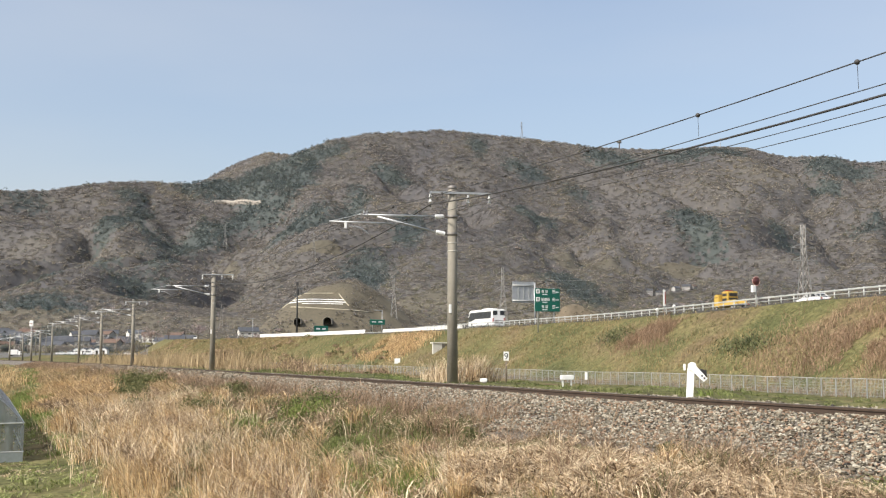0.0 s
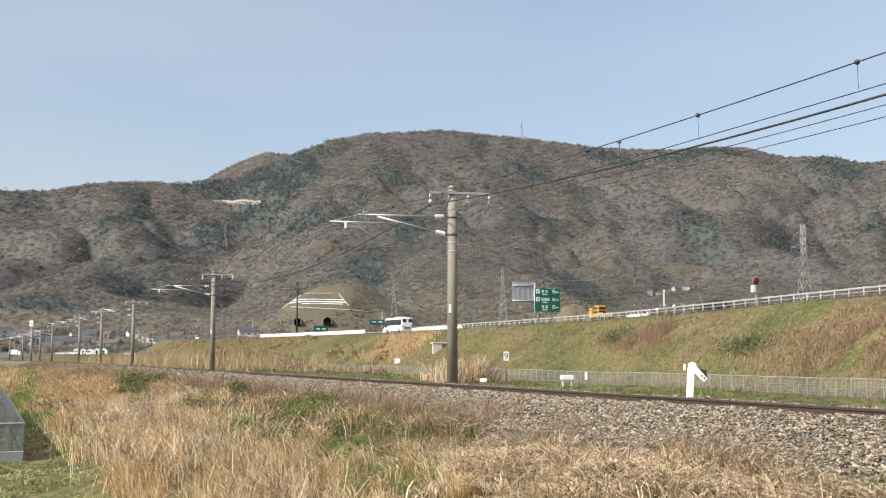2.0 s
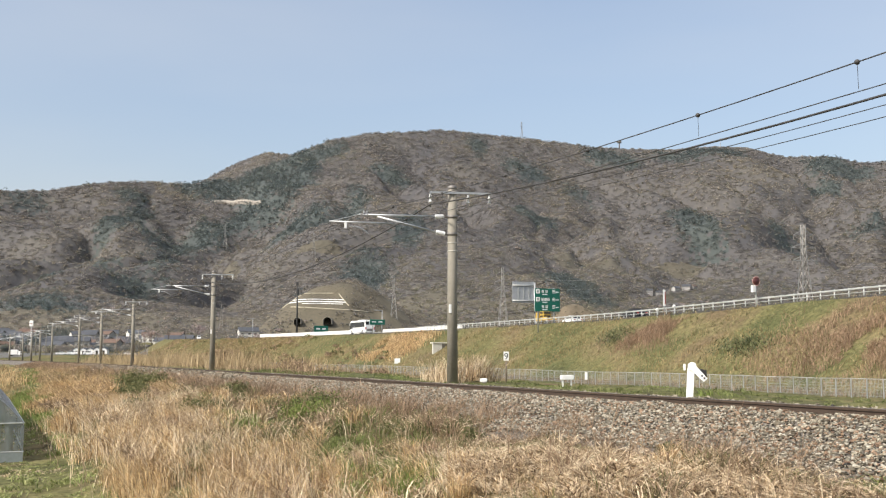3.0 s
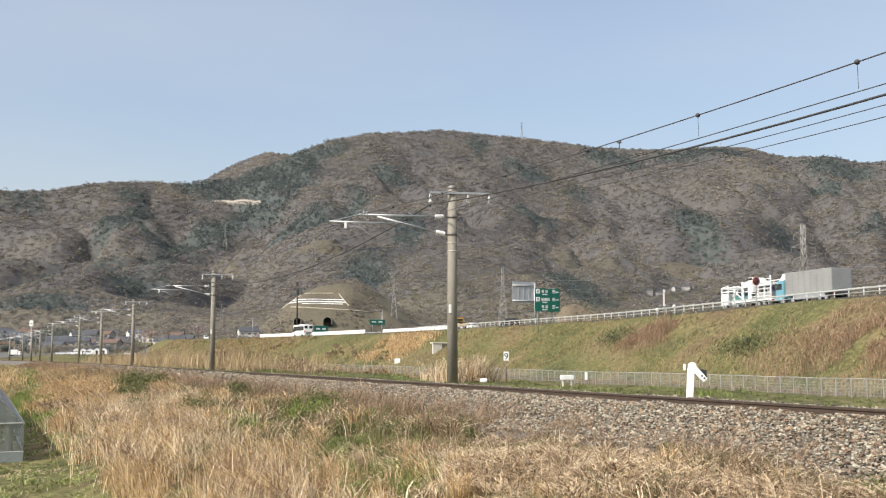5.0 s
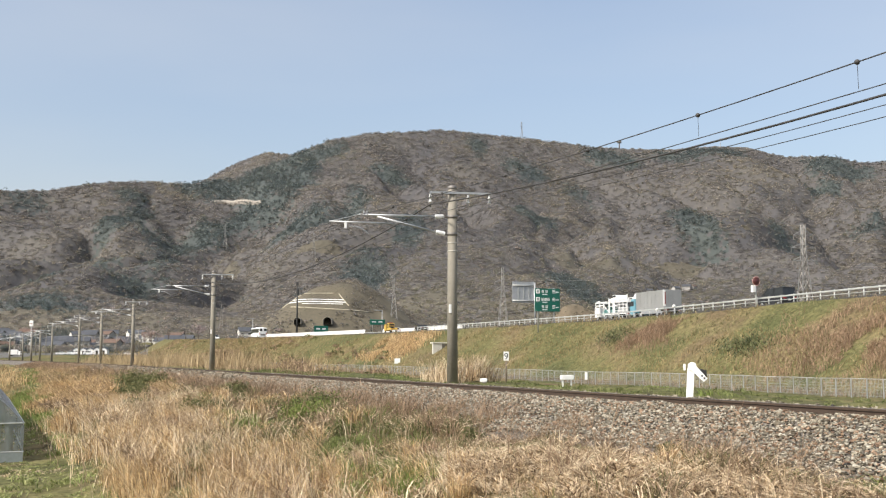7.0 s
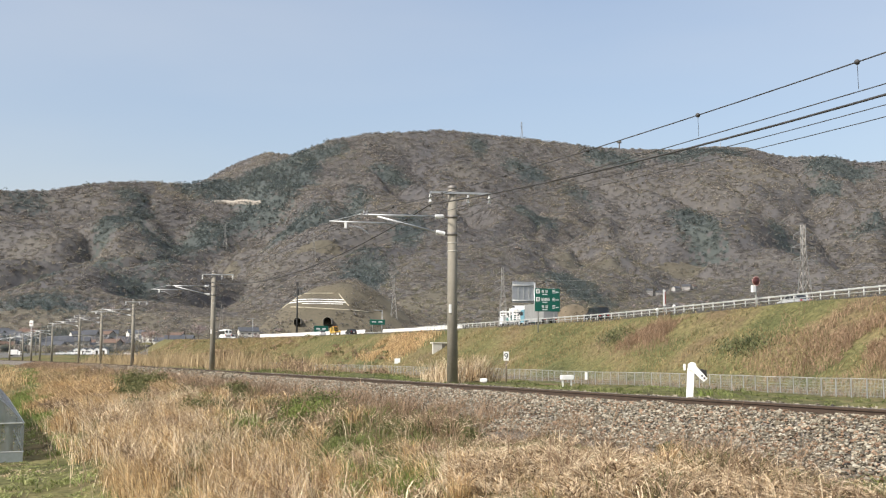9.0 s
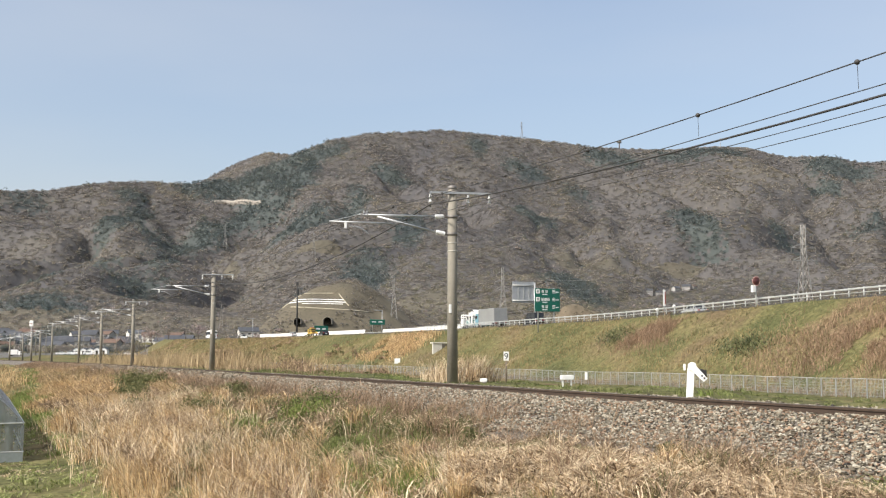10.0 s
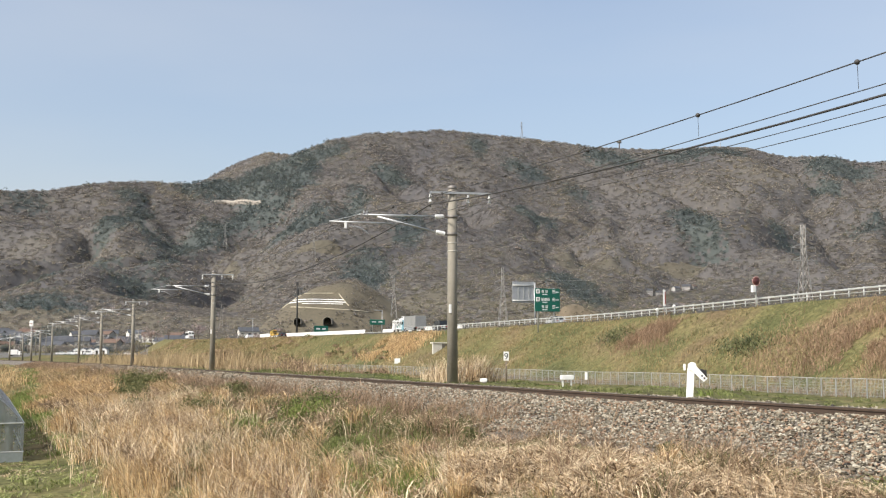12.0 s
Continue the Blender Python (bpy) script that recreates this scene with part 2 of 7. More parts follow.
# ---- ground, one sheet to the hills ----
def zone_material(name):
    """Spring grassland: straw, brown stalks and fresh green in patches."""
    m = bpy.data.materials.new(name)
    m.use_nodes = True
    t = m.node_tree
    b = t.nodes["Principled BSDF"]
    b.inputs["Roughness"].default_value = 0.95
    b.inputs["Specular IOR Level"].default_value = 0.1
    co = t.nodes.new("ShaderNodeTexCoord")
    def noise_node(scale, detail=6):
        n = t.nodes.new("ShaderNodeTexNoise")
        n.inputs["Scale"].default_value, n.inputs["Detail"].default_value = scale, detail
        t.links.new(co.outputs["Object"], n.inputs["Vector"])
        return n.outputs[0]
    def ramp(src, stops):
        r = t.nodes.new("ShaderNodeValToRGB")
        e = r.color_ramp.elements
        e[0].position, e[0].color = stops[0][0], (*stops[0][1], 1)
        e[1].position, e[1].color = stops[-1][0], (*stops[-1][1], 1)
        for p, c in stops[1:-1]:
            e.new(p).color = (*c, 1)
        t.links.new(src, r.inputs[0])
        return r.outputs[0]
    big = ramp(noise_node(0.11, 8), [(0.36, (0.10, 0.105, 0.045)), (0.47, (0.145, 0.138, 0.06)), (0.56, (0.185, 0.155, 0.078)), (0.68, (0.16, 0.12, 0.07))])
    fine = ramp(noise_node(2.2, 8), [(0.3, (0.45, 0.45, 0.45)), (0.7, (1.3, 1.3, 1.3))])
    mul = t.nodes.new("ShaderNodeMix")
    mul.data_type, mul.blend_type = "RGBA", "MULTIPLY"
    mul.inputs[0].default_value = 1.0
    t.links.new(big, mul.inputs[6])
    t.links.new(fine, mul.inputs[7])
    t.links.new(mul.outputs[2], b.inputs["Base Color"])
    bn = t.nodes.new("ShaderNodeBump")
    bn.inputs["Strength"].default_value, bn.inputs["Distance"].default_value = 1.0, 0.25
    t.links.new(noise_node(3.0, 8), bn.inputs["Height"])
    t.links.new(bn.outputs[0], b.inputs["Normal"])
    return m


GRASSLAND = zone_material("spring_grassland")


def graded(stops):
    """Grid lines from (start, step) stops; the last stop ends them."""
    out = []
    for (a, step), (b, _) in zip(stops, stops[1:]):
        out += list(np.arange(a, b, step))
    return np.array(out + [stops[-1][0]])


def grid_mesh(name, X, Y, Z, material, smooth=True):
    n, k = X.shape
    co = np.stack([X, Y, Z], -1).reshape(-1, 3)
    i = np.arange((n - 1) * (k - 1))
    a = (i // (k - 1)) * k + i % (k - 1)
    quads = np.stack([a, a + 1, a + k + 1, a + k], 1)
    return soup(name, co, quads, material, smooth)


def soup(name, co, faces, material, smooth=False):
    """A mesh straight from arrays of corners and faces of one size."""
    me = bpy.data.meshes.new(name)
    nf, k = faces.shape
    me.vertices.add(len(co))
    me.vertices.foreach_set("co", np.ascontiguousarray(co, dtype=np.float32).ravel())
    me.loops.add(nf * k)
    me.loops.foreach_set("vertex_index", np.ascontiguousarray(faces, dtype=np.int32).ravel())
    me.polygons.add(nf)
    me.polygons.foreach_set("loop_start", np.arange(0, nf * k, k, dtype=np.int32))
    me.polygons.foreach_set("loop_total", np.full(nf, k, dtype=np.int32))
    me.polygons.foreach_set("use_smooth", np.full(nf, smooth, dtype=bool))
    me.update(calc_edges=True)
    me.materials.append(material)
    return me


def build_ground():
    dl = graded([(-4000, 300), (-1000, 60), (-220, 12), (-40, 3), (-6, 0.6), (20, 1.3), (130, 6), (260, 25), (600, 120), (4200, 1)])
    sl = graded([(-1500, 200), (-100, 10), (4, 0.7), (40, 1.5), (160, 4.0), (460, 10), (900, 40), (1800, 200), (4800, 1)])
    D, S = np.meshgrid(dl, sl)
    X, Y = D * CT - S * ST, D * ST + S * CT
    ob = new("ground", grid_mesh("ground", X, Y, land(X, Y), GRASSLAND))
    tagged(ob, "grassy ground falling from the railway to fields", "ground", kind="structure")


build_ground()

# ---- mountains ----
F = 1960.0
SKYLINE = [(-0.75, 0.10), (-0.55, 0.135), (-0.40, 0.1475), (-0.367, 0.1475), (-0.308, 0.155), (-0.262, 0.156), (-0.234, 0.154), (-0.19, 0.160), (-0.150, 0.176), (-0.104, 0.195), (-0.068, 0.2015),
           (-0.002, 0.2045), (0.06, 0.199), (0.11, 0.193), (0.14, 0.189), (0.17, 0.1875), (0.212, 0.187), (0.248, 0.1905), (0.28, 0.1885), (0.314, 0.180), (0.355, 0.1805), (0.381, 0.1745), (0.41, 0.176), (0.55, 0.16), (0.75, 0.12)]


def mountain_height(X, Y):
    """A long wooded ridge that rises from the valley floor in spurs and hollows."""
    a = X / Y
    top = np.interp(a, [p[0] for p in SKYLINE], [p[1] for p in SKYLINE])
    crest = 2500 + 500 * np.sin(a * 4 + 0.6)
    q = np.clip((Y - 900) / (crest - 900), 0, 1.6)
    rise = np.where(q < 1, 0.085 * q + 0.915 * q ** 1.25, 1 - (q - 1) * 0.7)
    wx = X + (fractal(X, Y, 600, 12, 2) - 0.5) * 500
    spurs = 0.65 * np.abs(fractal(wx + 0.25 * Y, Y * 0.42, 430, 40, 4) - 0.5) * 2 + 0.35 * np.abs(fractal(wx - 0.3 * Y, Y * 0.6, 190, 90, 3) - 0.5) * 2
    body = (top - 0.0016) * crest * rise
    fade = np.clip(q, 0, 1) * np.clip((1 - q) * 3.0, 0, 1) * np.clip(q / 0.30, 0.35, 1)
    return 8 + body - fade * (1 - spurs) ** 1.5 * 370 + fade * 155 + np.clip(q, 0, 1) * (fractal(X, Y, 60, 77, 3) - 0.5) * 12 * np.clip((1.05 - q) * 4, 0.25, 1)


def back_height(X, Y):
    a = X / Y
    top = np.interp(a, [-0.30, -0.232, -0.185, -0.16, -0.137, -0.10, -0.04], [0.10, 0.150, 0.177, 0.1853, 0.183, 0.165, 0.13])
    q = np.clip((Y - 2600) / 1100, 0, 1.4)
    return top * 3700 * np.where(q < 1, 0.5 + 0.5 * q, 1 - (q - 1) * 0.6) + (fractal(X, Y, 80, 5, 3) - 0.5) * 14


# canopy colours are lifted and cooled to carry aerial haze, the conifers most
WOODLAND = mat("leafless_wood_canopy", (0.067, 0.066, 0.069), (0.107, 0.099, 0.085), 0.009, 0.95, bump=1.2, fine=9, mid=(0.088, 0.083, 0.080), spread=(0.36, 0.64))
EVERGREEN = mat("hazed_conifer_canopy", (0.044, 0.055, 0.056), (0.070, 0.080, 0.073), 0.012, 0.95, bump=1.2, fine=9, mid=(0.057, 0.068, 0.065), spread=(0.36, 0.64))
MEADOW = mat("hill_meadow", (0.080, 0.073, 0.054), (0.118, 0.104, 0.076), 0.02, 0.95, bump=1.0, fine=10)


def canopy(X, Y, Z, k=1.0):
    """The rounded tops of close-standing trees."""
    return Z + k * (3.4 * lattice(X, Y, 9.5, 301) + 2.0 * lattice(X, Y, 5.0, 302) + 2.2 * (fractal(X, Y, 34, 303, 2) - 0.5))


def build_mountains():
    A, Y = np.meshgrid(np.arange(-0.48, 0.4801, 0.0028), np.concatenate([np.arange(850, 1500, 5.0), np.arange(1500, 2300, 6.5), np.arange(2300, 3150, 9.0), np.arange(3150, 3700, 60.0)]))
    X = A * Y
    tagged(new("wooded_mountain", grid_mesh("wooded_mountain", X, Y, canopy(X, Y, mountain_height(X, Y), 0.75), WOODLAND)), "long mountain ridge covered by leafless brown woods", "mountain", kind="structure")
    X, Y = np.meshgrid(np.arange(-1300, 100, 9.0), np.concatenate([np.arange(2700, 3300, 40.0), np.arange(3300, 3800, 9.0), np.arange(3800, 4300, 40.0)]))
    tagged(new("far_peak", grid_mesh("far_peak", X, Y, canopy(X, Y, back_height(X, Y), 1.3), WOODLAND)), "rounded wooded peak far behind the ridge", "mountain", kind="structure")


build_mountains()
# ---- woods on the slopes ----
# crown colours hold the distance haze too; the conifer green is greyed towards blue
LEAFLESS = leafy(mat("leafless_crowns", (0.180, 0.172, 0.172), (0.292, 0.260, 0.198), 0.006, 0.95, fine=9, island=0.06, mid=(0.240, 0.218, 0.195), spread=(0.36, 0.64)), 0.47, 0.64)
CONIFER = leafy(mat("hazed_dark_conifers", (0.094, 0.117, 0.119), (0.150, 0.170, 0.154), 0.012, 0.95, fine=9, island=0.10, mid=(0.122, 0.144, 0.137), spread=(0.3, 0.7)), 0.46, 0.42)
BLOSSOM = leafy(mat("pale_pink_blossom", (0.28, 0.225, 0.21), (0.42, 0.35, 0.325), 0.05, 0.95, fine=10, island=0.3), 0.4, 0.35)
SPRING_LEAF = leafy(mat("first_green_leaves", (0.172, 0.163, 0.114), (0.262, 0.242, 0.166), 0.01, 0.95, fine=20, island=0.2), 0.46, 0.60)

# dark plantations high on the slopes and low down: x, y, half width, half depth
HIGH_STANDS = [(-791, 2068, 36, 17), (-575, 1976, 22, 117), (-611, 2145, 32, 38), (-457, 2004, 57, 121), (-446, 2323, 88, 72), (-356, 2310, 71, 164), (-291, 2520, 64, 65), (-155, 1952, 27, 81),
               (-116, 2391, 36, 46), (85, 2711, 22, 84), (197, 2618, 66, 53), (424, 2841, 71, 73), (689, 2894, 102, 67), (1022, 2868, 80, 76), (889, 2268, 30, 27), (299, 2575, 52, 34), (-369, 2110, 58, 54), (933, 2687, 41, 57)]
LOW_STANDS = [(-104, 1417, 28, 117), (-476, 1519, 17, 190), (-420, 1123, 28, 54), (-381, 1393, 26, 60), (-391, 1532, 21, 59), (-54, 1680, 29, 120), (426, 1880, 26, 78), (439, 1783, 11, 19), (159, 1339, 22, 115),
              (602, 1967, 17, 48), (-256, 1908, 48, 96), (-375, 1091, 16, 26), (-452, 1825, 27, 14), (172, 2012, 29, 100)]
# open ground on the slopes
GLADES = [(-26, 1167, 44, 62), (243, 1636, 62, 31), (376, 1746, 53, 19), (396, 1516, 43, 100), (-188, 1646, 41, 12), (-355, 1685, 31, 120), (188, 1626, 24, 19), (68, 1161, 29, 37), (768, 1993, 42, 120)]


def spots_mask(x, y, spots, cell, seed, edge=0.0):
    """Inside any of the spots, with a ragged border."""
    v = np.full(len(x), -9.0)
    wob = (fractal(x, y * 0.6, cell, seed, 4) - 0.5) * 1.7
    for sx, sy, rx, ry in spots:
        v = np.maximum(v, 1.0 - np.hypot((x - sx) / rx, (y - sy) / ry))
    return v + wob > edge


def many(name, template, faces, places, scales, jitter, material, rng, spin=True, tumble=False, smooth=False):
    """Many jittered copies of a small solid, joined."""
    tv, tf = np.array(template, float), np.array(faces)
    n, k = len(places), len(tv)
    v = np.repeat(tv[None], n, 0) * (1 + rng.uniform(-jitter, jitter, (n, k, 1)))
    if spin:
        a = rng.uniform(0, 2 * np.pi, n)
        c, s = np.cos(a)[:, None], np.sin(a)[:, None]
        v = np.stack([v[..., 0] * c - v[..., 1] * s, v[..., 0] * s + v[..., 1] * c, v[..., 2]], -1)
    v = v * scales[:, None, :]
    if tumble:
        b, c, s = (rng.uniform(0, 2 * np.pi, n) for _ in range(3))
        cb, sb, cc, sc = np.cos(b)[:, None], np.sin(b)[:, None], np.cos(c)[:, None], np.sin(c)[:, None]
        v = np.stack([v[..., 0], v[..., 1] * cb - v[..., 2] * sb, v[..., 1] * sb + v[..., 2] * cb], -1)
        v = np.stack([v[..., 0] * cc - v[..., 1] * sc, v[..., 0] * sc + v[..., 1] * cc, v[..., 2]], -1)
    v = v + places[:, None, :]
    f = tf[None] + (np.arange(n) * k)[:, None, None]
    return soup(name, v.reshape(-1, 3), f.reshape(-1, tf.shape[1]), material, smooth)


def sprays(name, x, y, z, r, material, rng, count=13, size=0.52, tall=0.62):
    """Open crowns of many small twig fans that lie on a rounded outline."""
    n = len(x)
    d = rng.normal(size=(n, count, 3))
    d[..., 2] = np.abs(d[..., 2]) + 0.55
    d /= np.linalg.norm(d, axis=2)[..., None]
    c = np.stack([x, y, z + r * 0.12], 1)[:, None] + d * (r * 0.9)[:, None, None] * rng.uniform(0.7, 1.05, (n, count, 1)) * np.array((1, 1, tall))
    e1 = np.cross(d, rng.normal(size=(n, count, 3)))
    e1 /= np.linalg.norm(e1, axis=2)[..., None] + 1e-6
    e2 = np.cross(d, e1)
    k = (r * size)[:, None, None] * rng.uniform(0.6, 1.25, (n, count, 1))
    v = np.stack([c + e1 * k, c - e1 * k * 0.5 + e2 * k * 0.87, c - e1 * k * 0.5 - e2 * k * 0.87], 2)
    v += rng.normal(size=v.shape) * (r * 0.10)[:, None, None, None]
    return soup(name, v.reshape(-1, 3), np.arange(n * count * 3).reshape(-1, 3), material)


def in_stand(x, y):
    return spots_mask(x, y, HIGH_STANDS + LOW_STANDS, 70, 61, -0.05)


def meadow_mask(x, y, q):
    f = fractal(x, y, 170, 31, 3)
    return ((f > 0.50 + 1.2 * (q - 0.02)) & (q < 0.16)) | spots_mask(x, y, GLADES, 60, 65, 0.05)


def slope_part(y, a):
    return np.clip((y - 900) / (1600 + 500 * np.sin(a * 4 + 0.6)), 0, 1.6)


def build_woods():
    rng = np.random.default_rng(4)
    n = 118000
    y = np.concatenate([np.sqrt(rng.uniform(905 ** 2, 2980 ** 2, n)), rng.uniform(905, 1600, 16000)])
    n = len(y)
    x = rng.uniform(-0.47, 0.47, n) * y
    q = slope_part(y, x / y)
    open_land = meadow_mask(x, y, q)
    keep = (q < 1.03) & (rng.random(n) < np.clip(1.9 - y / 2200, 0.66, 1)) & (~open_land | (rng.random(n) < 0.42))
    x, y, q = x[keep], y[keep], q[keep]
    k = len(x)
    edge = canopy(x, y, mountain_height(x, y), 0.75)
    soft = rng.normal(0, 9, (2, k))
    dark = (in_stand(x + soft[0], y + soft[1] * 2) & (rng.random(k) < 0.93)) | ((rng.random(k) < 0.012) & (q > 0.1))
    rnd = rng.random(k)
    green = ~dark & (rnd < 0.08 + 0.40 * np.clip((0.42 - q) / 0.3, 0, 1) * (x > -150))
    pink = ~dark & (rnd > np.where(q < 0.17, 0.955, 0.996)) & (q < 0.35)
    bare = ~dark & ~green & ~pink
    for name, label, sel, m, tall, size in (("leafless_wood", "leafless grey-brown broadleaf wood on the mountainside", bare, LEAFLESS, 0.75, 1.0), ("budding_wood", "scattered trees in first pale green leaf", green, SPRING_LEAF, 0.8, 0.9),
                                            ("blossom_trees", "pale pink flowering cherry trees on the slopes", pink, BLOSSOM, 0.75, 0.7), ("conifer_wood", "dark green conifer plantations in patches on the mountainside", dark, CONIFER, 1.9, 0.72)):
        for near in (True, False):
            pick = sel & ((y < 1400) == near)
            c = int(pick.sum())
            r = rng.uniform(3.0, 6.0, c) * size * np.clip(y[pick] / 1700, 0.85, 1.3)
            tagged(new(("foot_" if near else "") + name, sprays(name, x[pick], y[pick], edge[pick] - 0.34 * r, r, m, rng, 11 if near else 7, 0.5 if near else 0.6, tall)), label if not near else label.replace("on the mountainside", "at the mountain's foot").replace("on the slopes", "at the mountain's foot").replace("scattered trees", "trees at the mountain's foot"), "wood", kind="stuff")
    # far peak
    n = 2600
    y = rng.uniform(3350, 3800, n)
    x = y * rng.uniform(-0.26, -0.10, n)
    tagged(new("far_wood", sprays("far_wood", x, y, canopy(x, y, back_height(x, y), 1.3) - 1, rng.uniform(4.5, 8, n), LEAFLESS, rng, 8, 0.6)), "leafless wood on the far rounded peak", "wood", kind="stuff")
    # meadow faces on the lower slopes
    me = bpy.data.objects["wooded_mountain"].data
    me.materials.append(MEADOW)
    c = np.zeros(len(me.polygons) * 3)
    me.polygons.foreach_get("center", c)
    c = c.reshape(-1, 3)
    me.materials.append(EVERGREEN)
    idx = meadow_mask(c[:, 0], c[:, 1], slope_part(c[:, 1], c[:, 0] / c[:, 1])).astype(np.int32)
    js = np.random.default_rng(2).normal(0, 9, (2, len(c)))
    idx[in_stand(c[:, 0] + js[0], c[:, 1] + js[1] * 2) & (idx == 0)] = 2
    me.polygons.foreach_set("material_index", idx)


build_woods()
# ---- railway ----
def sweep(name, outline, path, material, parent=None, smooth=False):
    """An outline (across, up) carried along a list of (place, side) pairs."""
    verts, faces, n = [], [], len(outline)
    for p, side in path:
        verts += [Vector(p) + Vector(side) * a + Vector((0, 0, b)) for a, b in outline]
    for i in range(len(path) - 1):
        o = i * n
        faces += [(o + k, o + (k + 1) % n, o + n + (k + 1) % n, o + n + k) for k in range(n)]
    faces += [tuple(range(n))[::-1], tuple(range((len(path) - 1) * n, len(path) * n))]
    ob = new(name, mesh_of(name, verts, faces, material, smooth))
    if parent is not None:
        ob.parent = parent
    return ob


def track_path(d, s0, s1, step, z=0.0):
    return [(along(d, s, z), (CT, ST, 0)) for s in np.arange(s0, s1, step)]


RAIL_SECTION = [(-0.0625, -0.153), (0.0625, -0.153), (0.0625, -0.142), (0.012, -0.122), (0.012, -0.045), (0.032, -0.035), (0.032, -0.006), (0.026, 0.0), (-0.026, 0.0), (-0.032, -0.006), (-0.032, -0.035), (-0.012, -0.045), (-0.012, -0.122), (-0.0625, -0.142)]


def build_track():
    track = thing("railway_track", pose(0, 0, 0), "single rusty railway track bedded deep in ballast", "railway track")
    for d, z in ((TRACK_D - 0.5655, 0.0), (TRACK_D + 0.5655, -0.07)):      # canted for the curve
        rail = sweep("rail", RAIL_SECTION, track_path(d, -40, 420, 5, z), RUST, track)
        sweep("rail_head", [(-0.020, 0.0005), (0.020, 0.0005), (0.020, 0.003), (-0.020, 0.003)], track_path(d, -40, 420, 5, z), RAIL_TOP, rail)["label"] = "worn shiny running surface"


build_track()


def disc_insulator(parent, x, z, discs=2, r=0.085):
    """A string of porcelain bells under a crossarm."""
    bm = bmesh.new()
    for i in range(discs):
        zz = z - 0.09 - i * 0.16
        add_bar(bm, (x, 0, zz - 0.05), (x, 0, zz + 0.03), r, r * 0.45, 12)
        add_bar(bm, (x, 0, zz + 0.03), (x, 0, zz + 0.09), r * 0.4, r * 0.4, 8)
    ins = part("insulator", bm, PORCELAIN, parent, "white porcelain bell insulator", True)
    bar_part("hanger", ins, DULL_STEEL, (x, 0, z - 0.09 - discs * 0.16 + 0.06), (x, 0, z - 0.16 - discs * 0.16), 0.022, 0.03, 8)
    return ins


def rod_insulator(parent, a, b):
    """A ribbed porcelain rod between an arm and its pole."""
    a, b = Vector(a), Vector(b)
    bm = bmesh.new()
    n = 7
    for i in range(n):
        add_bar(bm, a.lerp(b, i / n), a.lerp(b, (i + 0.62) / n), 0.085, 0.085, 12)
    add_bar(bm, a, b, 0.055, 0.055, 10)
    return part("insulator", bm, PORCELAIN, parent, "white ribbed porcelain insulator", True)


